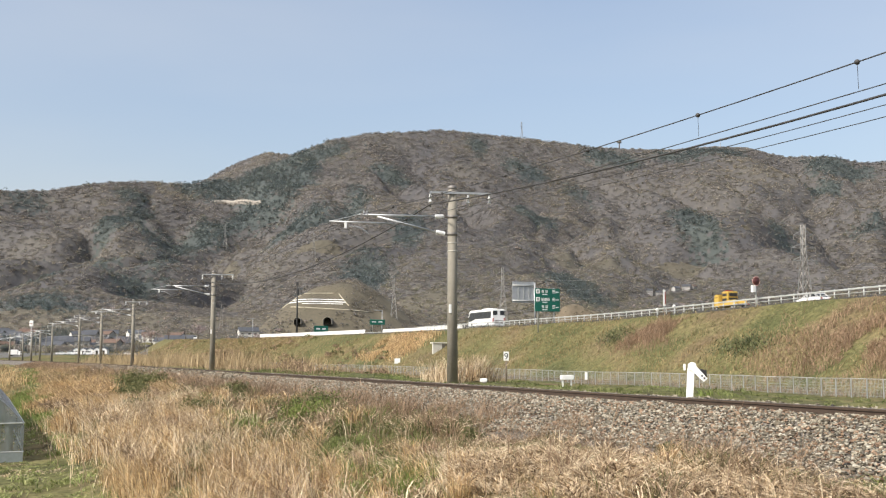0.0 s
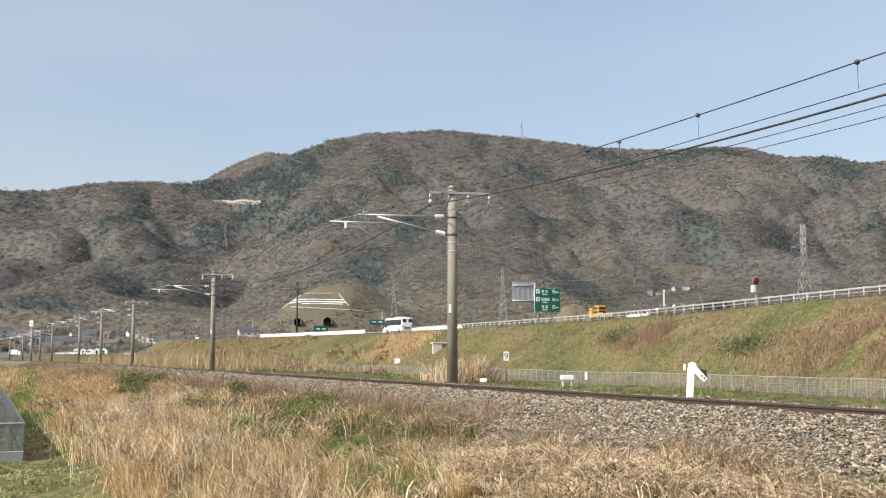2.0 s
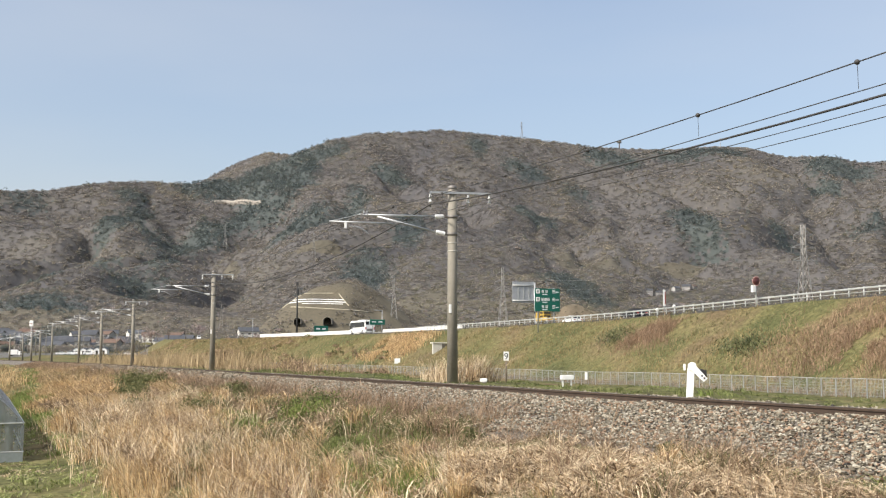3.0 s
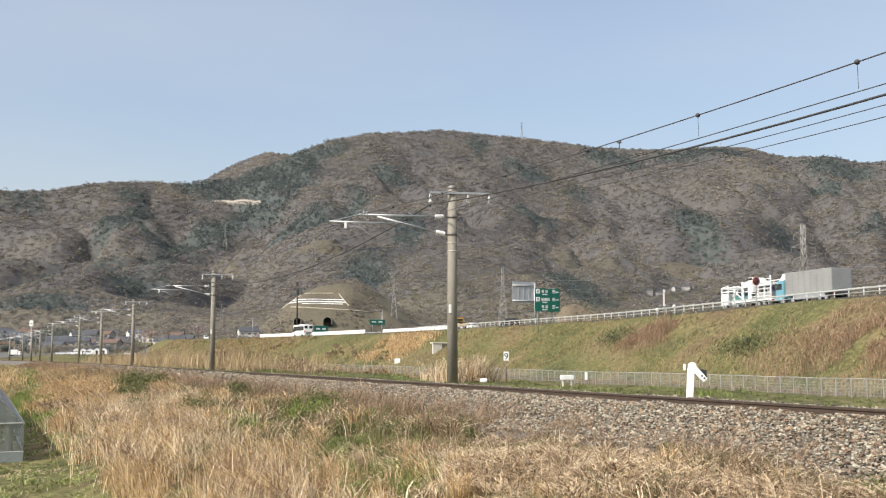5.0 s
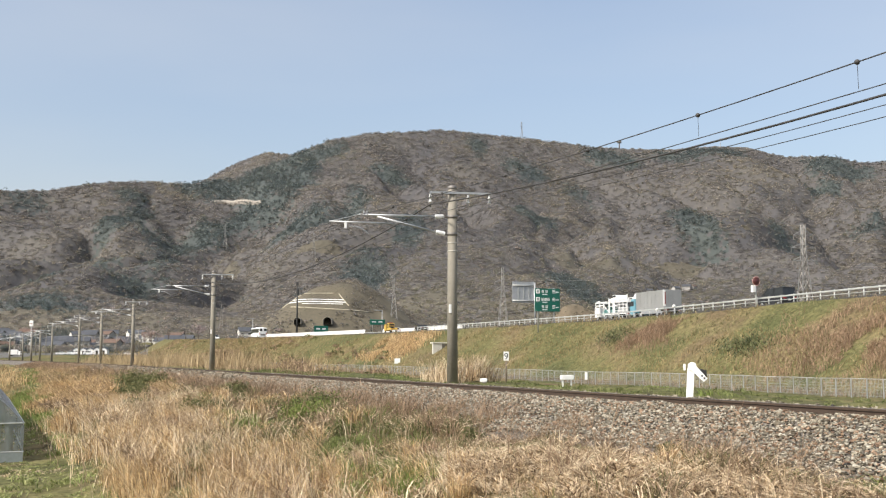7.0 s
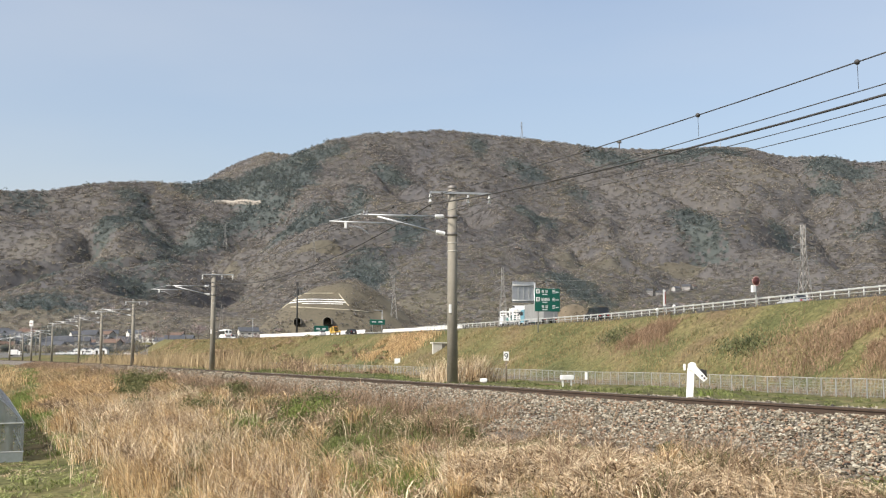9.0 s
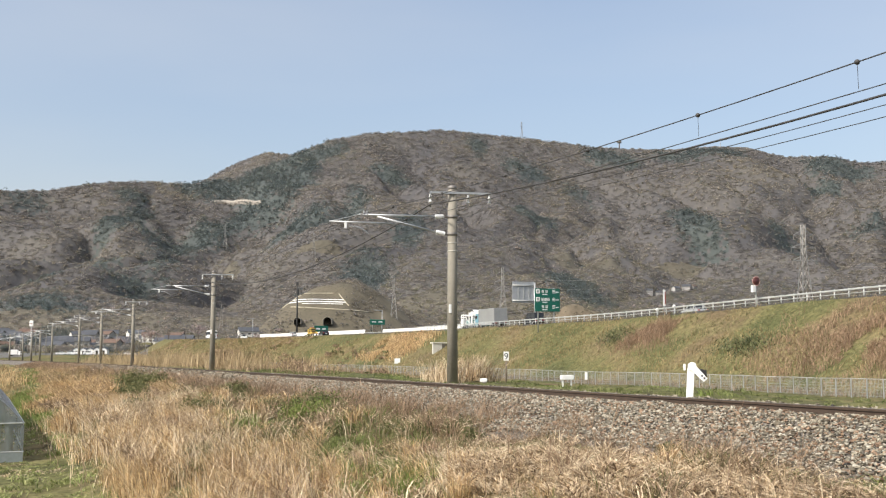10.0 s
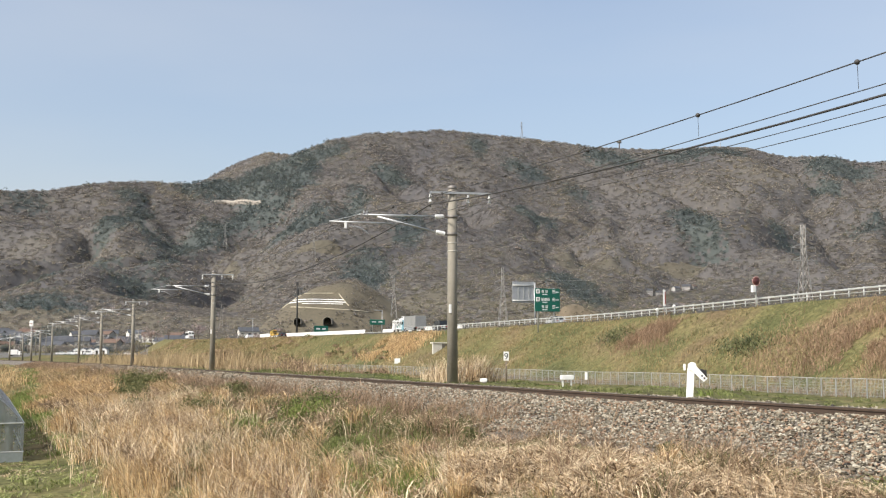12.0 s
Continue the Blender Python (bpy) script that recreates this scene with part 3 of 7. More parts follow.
def catenary_pole(s, top, d=15.65, full=True, lean=0.0):
    """Pole with crossarm, feeder insulators, cantilever and registration arm. x points away from the track."""
    base = along(d, s)
    z0 = float(land(base.x, base.y)) - 0.1
    pole = thing("catenary_pole", pose(base.x, base.y, z0, 0, lean, 12.0), "round weathered concrete catenary pole with steel arms", "utility pole", "poles along the railway")
    pole.scale = (0.95, 1, 1)
    h = top - z0
    bar_part("shaft", pole, CONCRETE, (0, 0, 0), (0, 0, h), 0.205, 0.170, 20)
    part("cap", add_bar(add_bar(bmesh.new(), (0, 0, h - 0.12), (0, 0, h), 0.178, 0.178, 18), (0, 0, h), (0, 0, h + 0.03), 0.178, 0.12, 18), DULL_STEEL, pole, "dark rusty cap", True)
    up = lambda v: v - z0 + (top - 6.92)
    arm = up(6.66)
    beam = part("crossarm", add_box(add_box(bmesh.new(), -0.46, -0.19, arm, 0.92, 0.07, 0.075), 0.76, -0.19, arm, 1.52, 0.07, 0.075), STEEL, pole)
    bar_part("clamp", pole, DULL_STEEL, (0, 0, arm - 0.05), (0, 0, arm + 0.05), 0.182, 0.182, 18)
    for x in (-0.86, 0.62, 1.46):
        disc_insulator(pole, x, arm - 0.04)
    bar_part("hanger_post", pole, STEEL, (-0.90, -0.19, arm - 0.2), (-0.90, -0.19, arm + 0.04), 0.02)
    # cantilever
    zu, zl = up(5.80), up(5.17)
    bar_part("clamp", pole, DULL_STEEL, (0, 0, zu - 0.06), (0, 0, zu + 0.06), 0.190, 0.190, 18)
    bar_part("clamp", pole, DULL_STEEL, (0, 0, zl - 0.06), (0, 0, zl + 0.06), 0.194, 0.194, 18)
    rod_insulator(pole, (-0.36, 0, zu), (-0.68, 0, zu))
    rod_insulator(pole, (-0.30, 0, zl), (-0.64, 0, zl + 0.07))
    bar_part("clevis", pole, DULL_STEEL, (-0.19, 0, zu), (-0.36, 0, zu), 0.03)
    bar_part("clevis", pole, DULL_STEEL, (-0.19, 0, zl - 0.02), (-0.30, 0, zl), 0.03)
    bar_part("upper_tube", pole, STEEL, (-0.68, 0, zu), (-3.60, 0, zu), 0.036, 0.036, 10)
    bar_part("strut_tube", pole, STEEL, (-0.64, 0, zl + 0.07), (-2.90, 0, zu - 0.06), 0.042, 0.042, 10)
    bar_part("tie_rod", pole, STEEL, (-3.60, 0, zu), (-4.70, 0, up(5.53)), 0.014, 0.014, 6)
    bar_part("registration_tube", pole, STEEL, (-2.22, 0, up(5.50)), (-4.72, 0, up(5.53)), 0.03, 0.03, 10)
    for x in (-1.95, -3.30, -3.42):
        box_part("fitting", pole, STEEL, (x, 0, zu + (0.06 if x < -3 else 0)), (0.05, 0.09, 0.16 if x < -3 else 0.1), 0.01)
    part("drop_bracket", add_box(bmesh.new(), -4.10, 0, up(5.40), 0.10, 0.06, 0.22, 0.02), PORCELAIN, pole, "white drop bracket")
    bm = bmesh.new()
    pts = [(-3.98, 5.36), (-3.75, 5.37), (-3.55, 5.32), (-3.35, 5.20), (-3.22, 5.10)]
    for (xa, za), (xb, zb) in zip(pts, pts[1:]):
        add_bar(bm, (xa, 0, up(za)), (xb, 0, up(zb)), 0.022)
    part("steady_arm", bm, STEEL, pole)
    if full:
        part("small_plate", add_box(bmesh.new(), -0.12, -0.165, up(2.45), 0.10, 0.05, 0.32, 0.01), WHITE, pole, "small white plate without writing")
        for k in range(13):
            z = 2.0 + k * 0.34
            bar_part("step_bolt", pole, DULL_STEEL, (0.17, 0, z), (0.30, 0, z), 0.011)
        for z in (4.85, 4.55):
            bar_part("band", pole, PALE_CONCRETE, (0, 0, up(z) - 0.012), (0, 0, up(z) + 0.012), 0.197, 0.197, 18)
    return pole


POLES = [(-9.0, 6.9), (36.9, 6.92), (82.0, 7.02), (124.0, 6.9), (150.5, 6.85), (173.5, 7.0), (209.0, 6.4), (227.0, 6.0), (241.0, 5.9), (256.0, 5.9), (280.0, 6.0)]
for i, (s, h) in enumerate(POLES):
    catenary_pole(s, h, full=i in (1, 2))


def build_wires():
    over = thing("overhead_line", pose(0, 0, 0), "dark overhead contact line with messenger wire and droppers", "overhead wire")
    feed = thing("feeder_cable", pose(0, 0, 0), "thick black sagging feeder cable between the poles", "cable")
    thin = [thing("feeder_wire", pose(0, 0, 0), "thin dark feeder wire on porcelain insulators", "wire", "thin feeder wires") for _ in range(2)]
    for i in range(len(POLES) - 1):
        (s0, h0), (s1, h1) = POLES[i], POLES[i + 1]
        up0, up1 = h0 - 6.92, h1 - 6.92
        a, b = along(15.65 - 3.45, s0, 5.74 + up0), along(15.65 - 3.45, s1, 5.74 + up1)
        ca, cb = along(15.65 - 3.42, s0, 5.02 + up0), along(15.65 - 3.42, s1, 5.02 + up1)
        sag = 0.52 if i < 3 else 0.4
        if i == 0:
            a, ca, cb = along(12.2, s0, 5.74), along(12.2, s0, 4.72), along(12.22, s1, 5.02)
        cable_mesh("messenger_wire", sagging(a, b, sag), 0.011, WIRE, over)
        cable_mesh("contact_wire", sagging(ca, cb, 0.06 if i else 0.10), 0.009, WIRE, over)
        marks = [(q - s0) / (s1 - s0) for q in (33.7, 29.5, 25.3, 21.1, 17.0, 12.9, 8.7, 4.5)] if i == 0 else [(k + 0.5) / 9 for k in range(9)]
        for f in marks:
            top = a.lerp(b, f) - Vector((0, 0, sag * 4 * f * (1 - f)))
            low = ca.lerp(cb, f) - Vector((0, 0, 0.06 * 4 * f * (1 - f)))
            if i < 3:
                part("dropper", add_bar(add_ball(bmesh.new(), top, 0.045, 2), low, top, 0.0042, 0.0042, 5), WIRE, over, "thin dropper with a black clip")
        a, b = along(15.65 - 0.86, s0, 6.22 + up0), along(15.65 - 0.86, s1, 6.22 + up1)
        cable_mesh("cable_span", sagging(a, b, 0.80 if i == 0 else 1.25 if i == 1 else 0.7), 0.024, WIRE, feed)
        for k, x in enumerate((0.62, 1.46)):
            a, b = along(15.65 + x, s0, 6.2 + up0), along(15.65 + x, s1, 6.2 + up1)
            cable_mesh("wire_span", sagging(a, b, 0.52), 0.010, WIRE, thin[k])


build_wires()
# ---- ballast and grasses by the line ----
STONE = mat("mixed_ballast_stone", (0.065, 0.056, 0.041), (0.38, 0.34, 0.26), 6.0, 0.9, island=0.8, mid=(0.180, 0.155, 0.112), spread=(0.15, 0.85), fine=5)
PALE_STONE = mat("pale_grey_ballast_stone", (0.15, 0.138, 0.108), (0.43, 0.395, 0.32), 7.0, 0.85, island=0.5, fine=5)
RED_STONE = mat("rust_stained_ballast_stone", (0.125, 0.078, 0.050), (0.30, 0.205, 0.135), 6.0, 0.9, island=0.6, fine=5)
STRAW = leafy(mat("dry_straw", (0.16, 0.100, 0.050), (0.86, 0.66, 0.39), 1.1, 0.75, island=0.75, mid=(0.54, 0.370, 0.192), spread=(0.15, 0.85), fine=5))
PALE_STRAW = leafy(mat("bleached_straw", (0.14, 0.092, 0.055), (0.90, 0.76, 0.55), 1.3, 0.75, island=0.8, mid=(0.60, 0.46, 0.30), spread=(0.15, 0.85), fine=5))
STALK = leafy(mat("dead_brown_stalks", (0.10, 0.067, 0.045), (0.46, 0.33, 0.22), 1.0, 0.85, island=0.7, spread=(0.15, 0.85), fine=5))
GREEN = leafy(mat("fresh_green_grass", (0.09, 0.125, 0.027), (0.28, 0.33, 0.105), 1.5, 0.6, island=0.7, mid=(0.175, 0.22, 0.06), spread=(0.15, 0.85), fine=5))
OLIVE = leafy(mat("dull_green_leaves", (0.065, 0.072, 0.028), (0.26, 0.255, 0.115), 1.5, 0.7, island=0.7, mid=(0.13, 0.132, 0.056), spread=(0.15, 0.85), fine=5))
BANK_DRY = leafy(mat("bank_dry_grass", (0.15, 0.118, 0.055), (0.47, 0.36, 0.20), 0.15, 0.85, island=0.6, mid=(0.29, 0.22, 0.118), spread=(0.2, 0.8), fine=8))
MOWN = leafy(mat("mown_grass_blades", (0.13, 0.15, 0.05), (0.46, 0.46, 0.22), 0.9, 0.7, island=0.6, mid=(0.27, 0.30, 0.11), spread=(0.2, 0.8), fine=6))
VERGE_GREEN = leafy(mat("verge_turf_blades", (0.085, 0.105, 0.034), (0.25, 0.265, 0.11), 0.6, 0.7, island=0.6, mid=(0.155, 0.175, 0.065), spread=(0.2, 0.8), fine=6))
REED = leafy(mat("pale_reed_blades", (0.19, 0.14, 0.08), (0.64, 0.50, 0.31), 0.3, 0.8, island=0.6, mid=(0.42, 0.315, 0.18), spread=(0.2, 0.8), fine=8))
CHIP = [(1, 0, 0.1), (0.1, 1, -0.1), (-1, 0.1, 0.1), (0, -1, -0.1), (0.25, 0.2, 0.85), (-0.2, -0.2, -0.85)]
CHIP_F = [(0, 1, 4), (1, 2, 4), (2, 3, 4), (3, 0, 4), (1, 0, 5), (2, 1, 5), (3, 2, 5), (0, 3, 5)]


def frame_xy(d, s):
    d = d - 0.00022 * np.maximum(0, s - 70) ** 2
    return d * CT - s * ST, d * ST + s * CT


BED_D, BED_Z = [8.3, 8.9, 10.75, 11.2, 13.3, 13.7, 14.5, 15.3], [-0.90, -0.64, -0.17, -0.115, -0.17, -0.15, -0.22, -0.46]


def build_ballast():
    rng = np.random.default_rng(7)
    # bed under and beside the rails
    dl, sl = np.array([8.3, 8.9, 9.5, 10.2, 10.75, 11.2, 12.25, 13.3, 13.7, 14.1, 14.5, 15.3]), np.concatenate([np.arange(-40, 90, 0.5), np.arange(90, 420, 4.0)])
    D, S = np.meshgrid(dl, sl)
    X, Y = frame_xy(D, S)
    Z = np.interp(D, BED_D, BED_Z) + (fractal(X, Y, 0.7, 2, 3) - 0.5) * 0.07
    bed = tagged(new("ballast_bed", grid_mesh("ballast_bed", X, Y, Z, mat("ballast_between_stones", (0.045, 0.04, 0.034), (0.24, 0.21, 0.175), 9.0, 0.95, bump=0.05, fine=3, spread=(0.35, 0.65)))), "grey and brown ballast bed under the rails", "ballast", kind="structure")
    def strew(name, n, d0, d1, s0, s1, r0, r1, material, label):
        d, s = rng.uniform(d0, d1, n), s0 + (s1 - s0) * rng.random(n) ** 1.15
        if d0 < 10:                                      # ragged lower edge
            k = d > d0 + 0.9 * fractal(d * 0.3, s, 1.6, 58, 3) - 0.1
            d, s = d[k], s[k]
            n = len(d)
        x, y = frame_xy(d, s)
        z = np.interp(d, BED_D, BED_Z) + (fractal(x, y, 0.7, 2, 3) - 0.5) * 0.07
        r = rng.uniform(r0, r1, n)
        sc = np.stack([r * rng.uniform(0.8, 1.5, n), r * rng.uniform(0.6, 1.05, n), r * rng.uniform(0.4, 0.85, n)], 1)
        tagged(new(name, many(name, CHIP, CHIP_F, np.stack([x, y, z + r * 0.35 + rng.uniform(0, 0.025, n)], 1), sc, 0.34, material, rng, tumble=True)), label, "ballast", kind="stuff")
    strew("ballast_stones", 33000, 8.6, 11.25, 4, 52, 0.019, 0.038, STONE, "loose grey crushed ballast stones on the shoulder")
    strew("pale_ballast_stones", 15000, 8.6, 11.25, 4, 52, 0.019, 0.038, PALE_STONE, "loose pale grey ballast stones among darker ones")
    strew("rusty_ballast_stones", 15000, 8.6, 11.25, 4, 52, 0.019, 0.038, RED_STONE, "loose rust-brown ballast stones among grey ones")
    strew("far_ballast_stones", 5500, 8.9, 11.25, 50, 130, 0.05, 0.09, STONE, "grey ballast stones farther along the line")
    strew("back_ballast_stones", 8000, 13.3, 15.1, -2, 60, 0.024, 0.046, STONE, "grey ballast stones behind the far rail")


build_ballast()


def blades(name, x, y, z, h, w, lean, material, label, rng, wind=(0.08, 0.02), category="grass", droop=0.5, heading=None):
    """Bent tapering blades, each of five triangles."""
    n = len(x)
    a, tw = rng.uniform(0, 2 * np.pi, n), rng.uniform(0, 2 * np.pi, n)
    turn = fractal(x, y, 1.1, 83, 2) * 20                # tufts lean together, each its own way
    a = np.where(rng.random(n) < 0.6, turn + rng.normal(0, 0.5, n), a) if heading is None else np.where(rng.random(n) < 0.25, turn, heading)
    lx, ly = np.cos(a) * lean * 1.5 + wind[0] * h, np.sin(a) * lean * 1.5 + wind[1] * h
    sx, sy = np.cos(tw) * w / 2, np.sin(tw) * w / 2
    v = np.zeros((n, 7, 3))
    for i, (t, k) in enumerate(((0, 1.0), (0.4, 0.85), (0.75, 0.55))):
        cx, cy, cz = x + lx * t * t, y + ly * t * t, z + h * (t - droop * 0.35 * t ** 3)
        v[:, 2 * i] = np.stack([cx - sx * k, cy - sy * k, cz], 1)
        v[:, 2 * i + 1] = np.stack([cx + sx * k, cy + sy * k, cz], 1)
    v[:, 6] = np.stack([x + lx, y + ly, z + h * (1 - droop * 0.45)], 1)
    tf = np.array([(0, 1, 3), (0, 3, 2), (2, 3, 5), (2, 5, 4), (4, 5, 6)] if np.hypot(x, y).mean() < 45 else [(0, 1, 3), (0, 3, 2), (2, 3, 6)])
    f = tf[None] + (np.arange(n) * 7)[:, None, None]
    return tagged(new(name, soup(name, v.reshape(-1, 3), f.reshape(-1, 3), material)), label, category, kind="stuff")


def near_blob(d, s, blobs):
    v = np.zeros(len(d))
    for bd, bs, rd, rs in blobs:
        v = np.maximum(v, np.exp(-((d - bd) / rd) ** 2 - ((s - bs) / rs) ** 2))
    return v


GREEN_SPOTS = [(5.9, 19.0, 0.6, 1.9), (5.9, 16.2, 0.55, 1.1), (6.6, 20.6, 0.4, 1.2), (8.9, 9.3, 0.35, 0.6), (2.9, 84, 0.7, 26), (2.5, 52, 0.4, 6), (3.3, 27.6, 0.35, 1.2), (5.2, 45, 0.4, 2.2), (6.3, 36, 0.5, 2.4), (7.3, 40, 0.4, 2.0), (4.3, 66, 0.5, 4), (5.3, 38, 0.45, 2.2), (6.0, 30, 0.5, 2.0), (4.5, 29, 0.35, 1.6), (6.9, 45, 0.5, 2.5), (5.0, 23, 0.3, 1.0), (7.9, 23.5, 0.35, 0.9), (8.4, 31, 0.4, 1.2)]
DRY_SPOTS = [(3.6, 26, 1.2, 9), (4.6, 37, 1.7, 9), (4.2, 19, 1.0, 4), (8.0, 44, 0.6, 2.2), (5.4, 56, 2.0, 9), (5.2, 76, 2.0, 14), (7.0, 49, 0.6, 3.0)]
PALE_SPOTS = [(7.3, 14.6, 0.8, 2.0), (7.5, 12.3, 0.7, 1.5), (6.9, 17.2, 0.4, 1.0), (8.3, 11.0, 0.5, 1.4)]


def build_bank_grass():
    rng = np.random.default_rng(11)
    heading = [None]
    def scatter(n, d0, d1, s0, s1, weight, lo=0.03, tuft_size=38, spread=1.0):
        m = max(40, n // tuft_size)
        d, s = rng.uniform(d0, d1, m * 8), s0 + (s1 - s0) * rng.random(m * 8) ** 1.3
        keep = np.where(rng.random(m * 8) < np.maximum(lo, weight(d, s)))[0][:m]
        d, s = np.repeat(d[keep], tuft_size), np.repeat(s[keep], tuft_size)
        wide = 0.10 * np.clip(s / 20, 0.8, 4) * spread
        od, os = rng.normal(0, 1, len(d)), rng.normal(0, 1, len(d))
        d, s = np.minimum(d + od * wide, max(d1, 8.6) if d1 < 10 else d1), s + os * wide
        x, y = frame_xy(d, s)
        heading[0] = np.arctan2(od * ST + os * CT, od * CT - os * ST) + rng.normal(0, 0.5, len(d))
        tuft = np.clip((fractal(x, y, 1.3, 71, 2) - 0.27) / 0.5, 0, 1)      # clumps and hollows
        return d, s, x, y, land(x, y), tuft
    size = lambda s: np.clip(s / 22, 0.75, 3.0)          # coarser blades far off
    d, s, x, y, z, tu = scatter(40000, 2.3, 8.8, 7, 75, lambda d, s: (near_blob(d, s, DRY_SPOTS) + 0.05) * (1 - 0.75 * np.clip((d - 6.0) / 0.9, 0, 1) * (s < 40)) * (0.12 + 1.1 * (fractal(d, s * 0.7, 1.9, 17, 2) > 0.47)) * (d > 2.3 + np.maximum(0, s - 55) * 0.06), 0.0, 52, 1.15)
    k = len(d)
    blades("dry_grass", x, y, z, (0.30 + 0.95 * tu) * rng.uniform(0.35, 1.0, k) * np.clip(1.3 - 0.06 * d, 0.6, 1.2), 0.012 * size(s) * rng.uniform(0.5, 1.4, k), rng.uniform(0.03, 0.36, k), STRAW, "tall dry straw-coloured grass hanging down the bank", rng, (-0.22, -0.10), droop=0.8)
    d, s, x, y, z, tu = scatter(25000, 4.2, 8.9, 6, 40, lambda d, s: near_blob(d, s, PALE_SPOTS) + 0.03, 0.01, 34, 1.1)
    k = len(d)
    blades("flattened_grass", x, y, z + 0.02, (0.12 + 0.42 * tu) * rng.uniform(0.4, 1.0, k), 0.030 * size(s) * rng.uniform(0.4, 1.5, k), rng.uniform(0.1, 0.42, k), PALE_STRAW, "bleached flattened dry grass in matted clumps", rng, (0.05, -0.1), droop=1.1, heading=heading[0])
    d, s, x, y, z, tu = scatter(22000, 1.8, 9.0, 6, 80, lambda d, s: near_blob(d, s, GREEN_SPOTS), 0.03)
    k = len(d)
    blades("green_grass", x, y, z, (0.10 + 0.45 * tu) * rng.uniform(0.5, 1.0, k), 0.011 * size(s) * rng.uniform(0.7, 1.4, k), rng.uniform(0.05, 0.25, k), GREEN, "fresh green grass tufts among dry stalks", rng, heading=heading[0])
    d, s, x, y, z, tu = scatter(29000, 3.6, 9.7, 6, 70, lambda d, s: (0.30 + 0.75 * np.exp(-((d - 8.9) / 0.7) ** 2)) * (1 - near_blob(d, s, PALE_SPOTS)))
    k = len(d)
    blades("dead_stalks", x, y, z, (0.14 + 0.5 * tu) * rng.uniform(0.4, 1.1, k), 0.009 * size(s) * rng.uniform(0.7, 1.6, k), rng.uniform(0.05, 0.35, k), STALK, "dead reddish-brown weed stalks along the ballast", rng, (0.0, 0.0), droop=0.2, heading=heading[0])
    d, s, x, y, z, tu = scatter(9000, 5.0, 9.0, 8, 40, lambda d, s: near_blob(d, s, [(5.9, 18.6, 0.45, 1.4), (5.9, 16.2, 0.45, 0.8), (8.9, 9.3, 0.2, 0.4), (6.6, 20.5, 0.3, 1.0)]), 0.004)
    k = len(d)
    blades("green_tufts", x, y, z, (0.15 + 0.4 * tu) * rng.uniform(0.5, 1.0, k), 0.012 * rng.uniform(0.7, 1.4, k), rng.uniform(0.05, 0.3, k), GREEN, "bright green grass tufts in the bank", rng, heading=heading[0])
    d, s, x, y, z, tu = scatter(6500, 2.4, 8.8, 7, 45, lambda d, s: 0.05 + near_blob(d, s, PALE_SPOTS + DRY_SPOTS), 0.02, 5, 2.2)
    k = len(d)
    blades("long_stalks", x, y, z, rng.uniform(0.45, 1.05, k) * np.clip(1.5 - 0.12 * d, 0.4, 1), 0.011 * size(s) * rng.uniform(0.7, 1.3, k), rng.uniform(0.05, 0.6, k), PALE_STRAW, "long bleached single grass stalks", rng, (0.05, 0.0), droop=0.3)
    d, s, x, y, z, tu = scatter(23000, 3.4, 8.9, 11, 55, lambda d, s: (fractal(d * 1.3, s * 0.6, 1.7, 88, 2) > 0.46) * (1 - near_blob(d, s, PALE_SPOTS)), 0.01, 30)
    k = len(d)
    blades("mixed_weeds", x, y, z, (0.12 + 0.55 * tu) * rng.uniform(0.4, 1.0, k), 0.014 * size(s) * rng.uniform(0.6, 1.4, k), rng.uniform(0.05, 0.3, k), OLIVE, "dull green and brown weeds on the bank", rng, (0, 0), droop=0.6, heading=heading[0])
    d, s, x, y, z, tu = scatter(24000, 8.5, 11.0, 26, 190, lambda d, s: np.clip((s - 26) / 26, 0, 1) * np.clip((11.3 - d) / 1.6, 0.15, 1), 0.0, 24, 1.5)
    k = len(d)
    blades("shoulder_stalks", x, y, z + 0.03, rng.uniform(0.08, 0.34, k), 0.028 * rng.uniform(0.6, 1.4, k) * np.clip(s / 70, 0.8, 2.2), rng.uniform(0.05, 0.25, k), STALK, "brown dead weeds grown over the far ballast", rng, (0, 0), droop=0.3, heading=heading[0])
    # field below the bank
    d, s, x, y, z, tu = scatter(19000, -4, 2.3, 18, 62, lambda d, s: 0.5 + 0 * d)
    k = len(d)
    blades("field_grass", x, y, z, 0.05 + 0.13 * tu * rng.random(k), 0.022 * size(s), rng.uniform(0.02, 0.12, k), MOWN, "short mown green grass in the field", rng)
    d, s, x, y, z, tu = scatter(9000, -4, 2.4, 18, 60, lambda d, s: 0.15 + 0.85 * (fractal(d * 1.0, s, 1.1, 8, 2) > 0.52))
    k = len(d)
    blades("field_hay", x, y, z, 0.03 + 0.08 * tu * rng.random(k), 0.014 * size(s), rng.uniform(0.05, 0.2, k), PALE_STRAW, "cut hay lying on the field", rng, droop=1.2)
    # far side of the line: reeds, verge
    d, s, x, y, z, tu = scatter(19000, 15.6, 26, 56, 175, lambda d, s: near_blob(d, s, [(19.5, 92, 1.6, 10), (18.2, 104, 1.0, 14), (20, 112, 4, 15), (22, 145, 6, 26), (20.5, 74, 0.9, 2.2), (19, 84, 1.0, 3.0)]), 0.03, 12, 1.8)
    k = len(d)
    blades("reeds", x, y, z, (0.6 + 2.6 * tu) * rng.uniform(0.4, 1.0, k), 0.030 * rng.uniform(0.5, 1.3, k), rng.uniform(0.1, 0.5, k), REED, "tall dry reeds behind the line", rng)
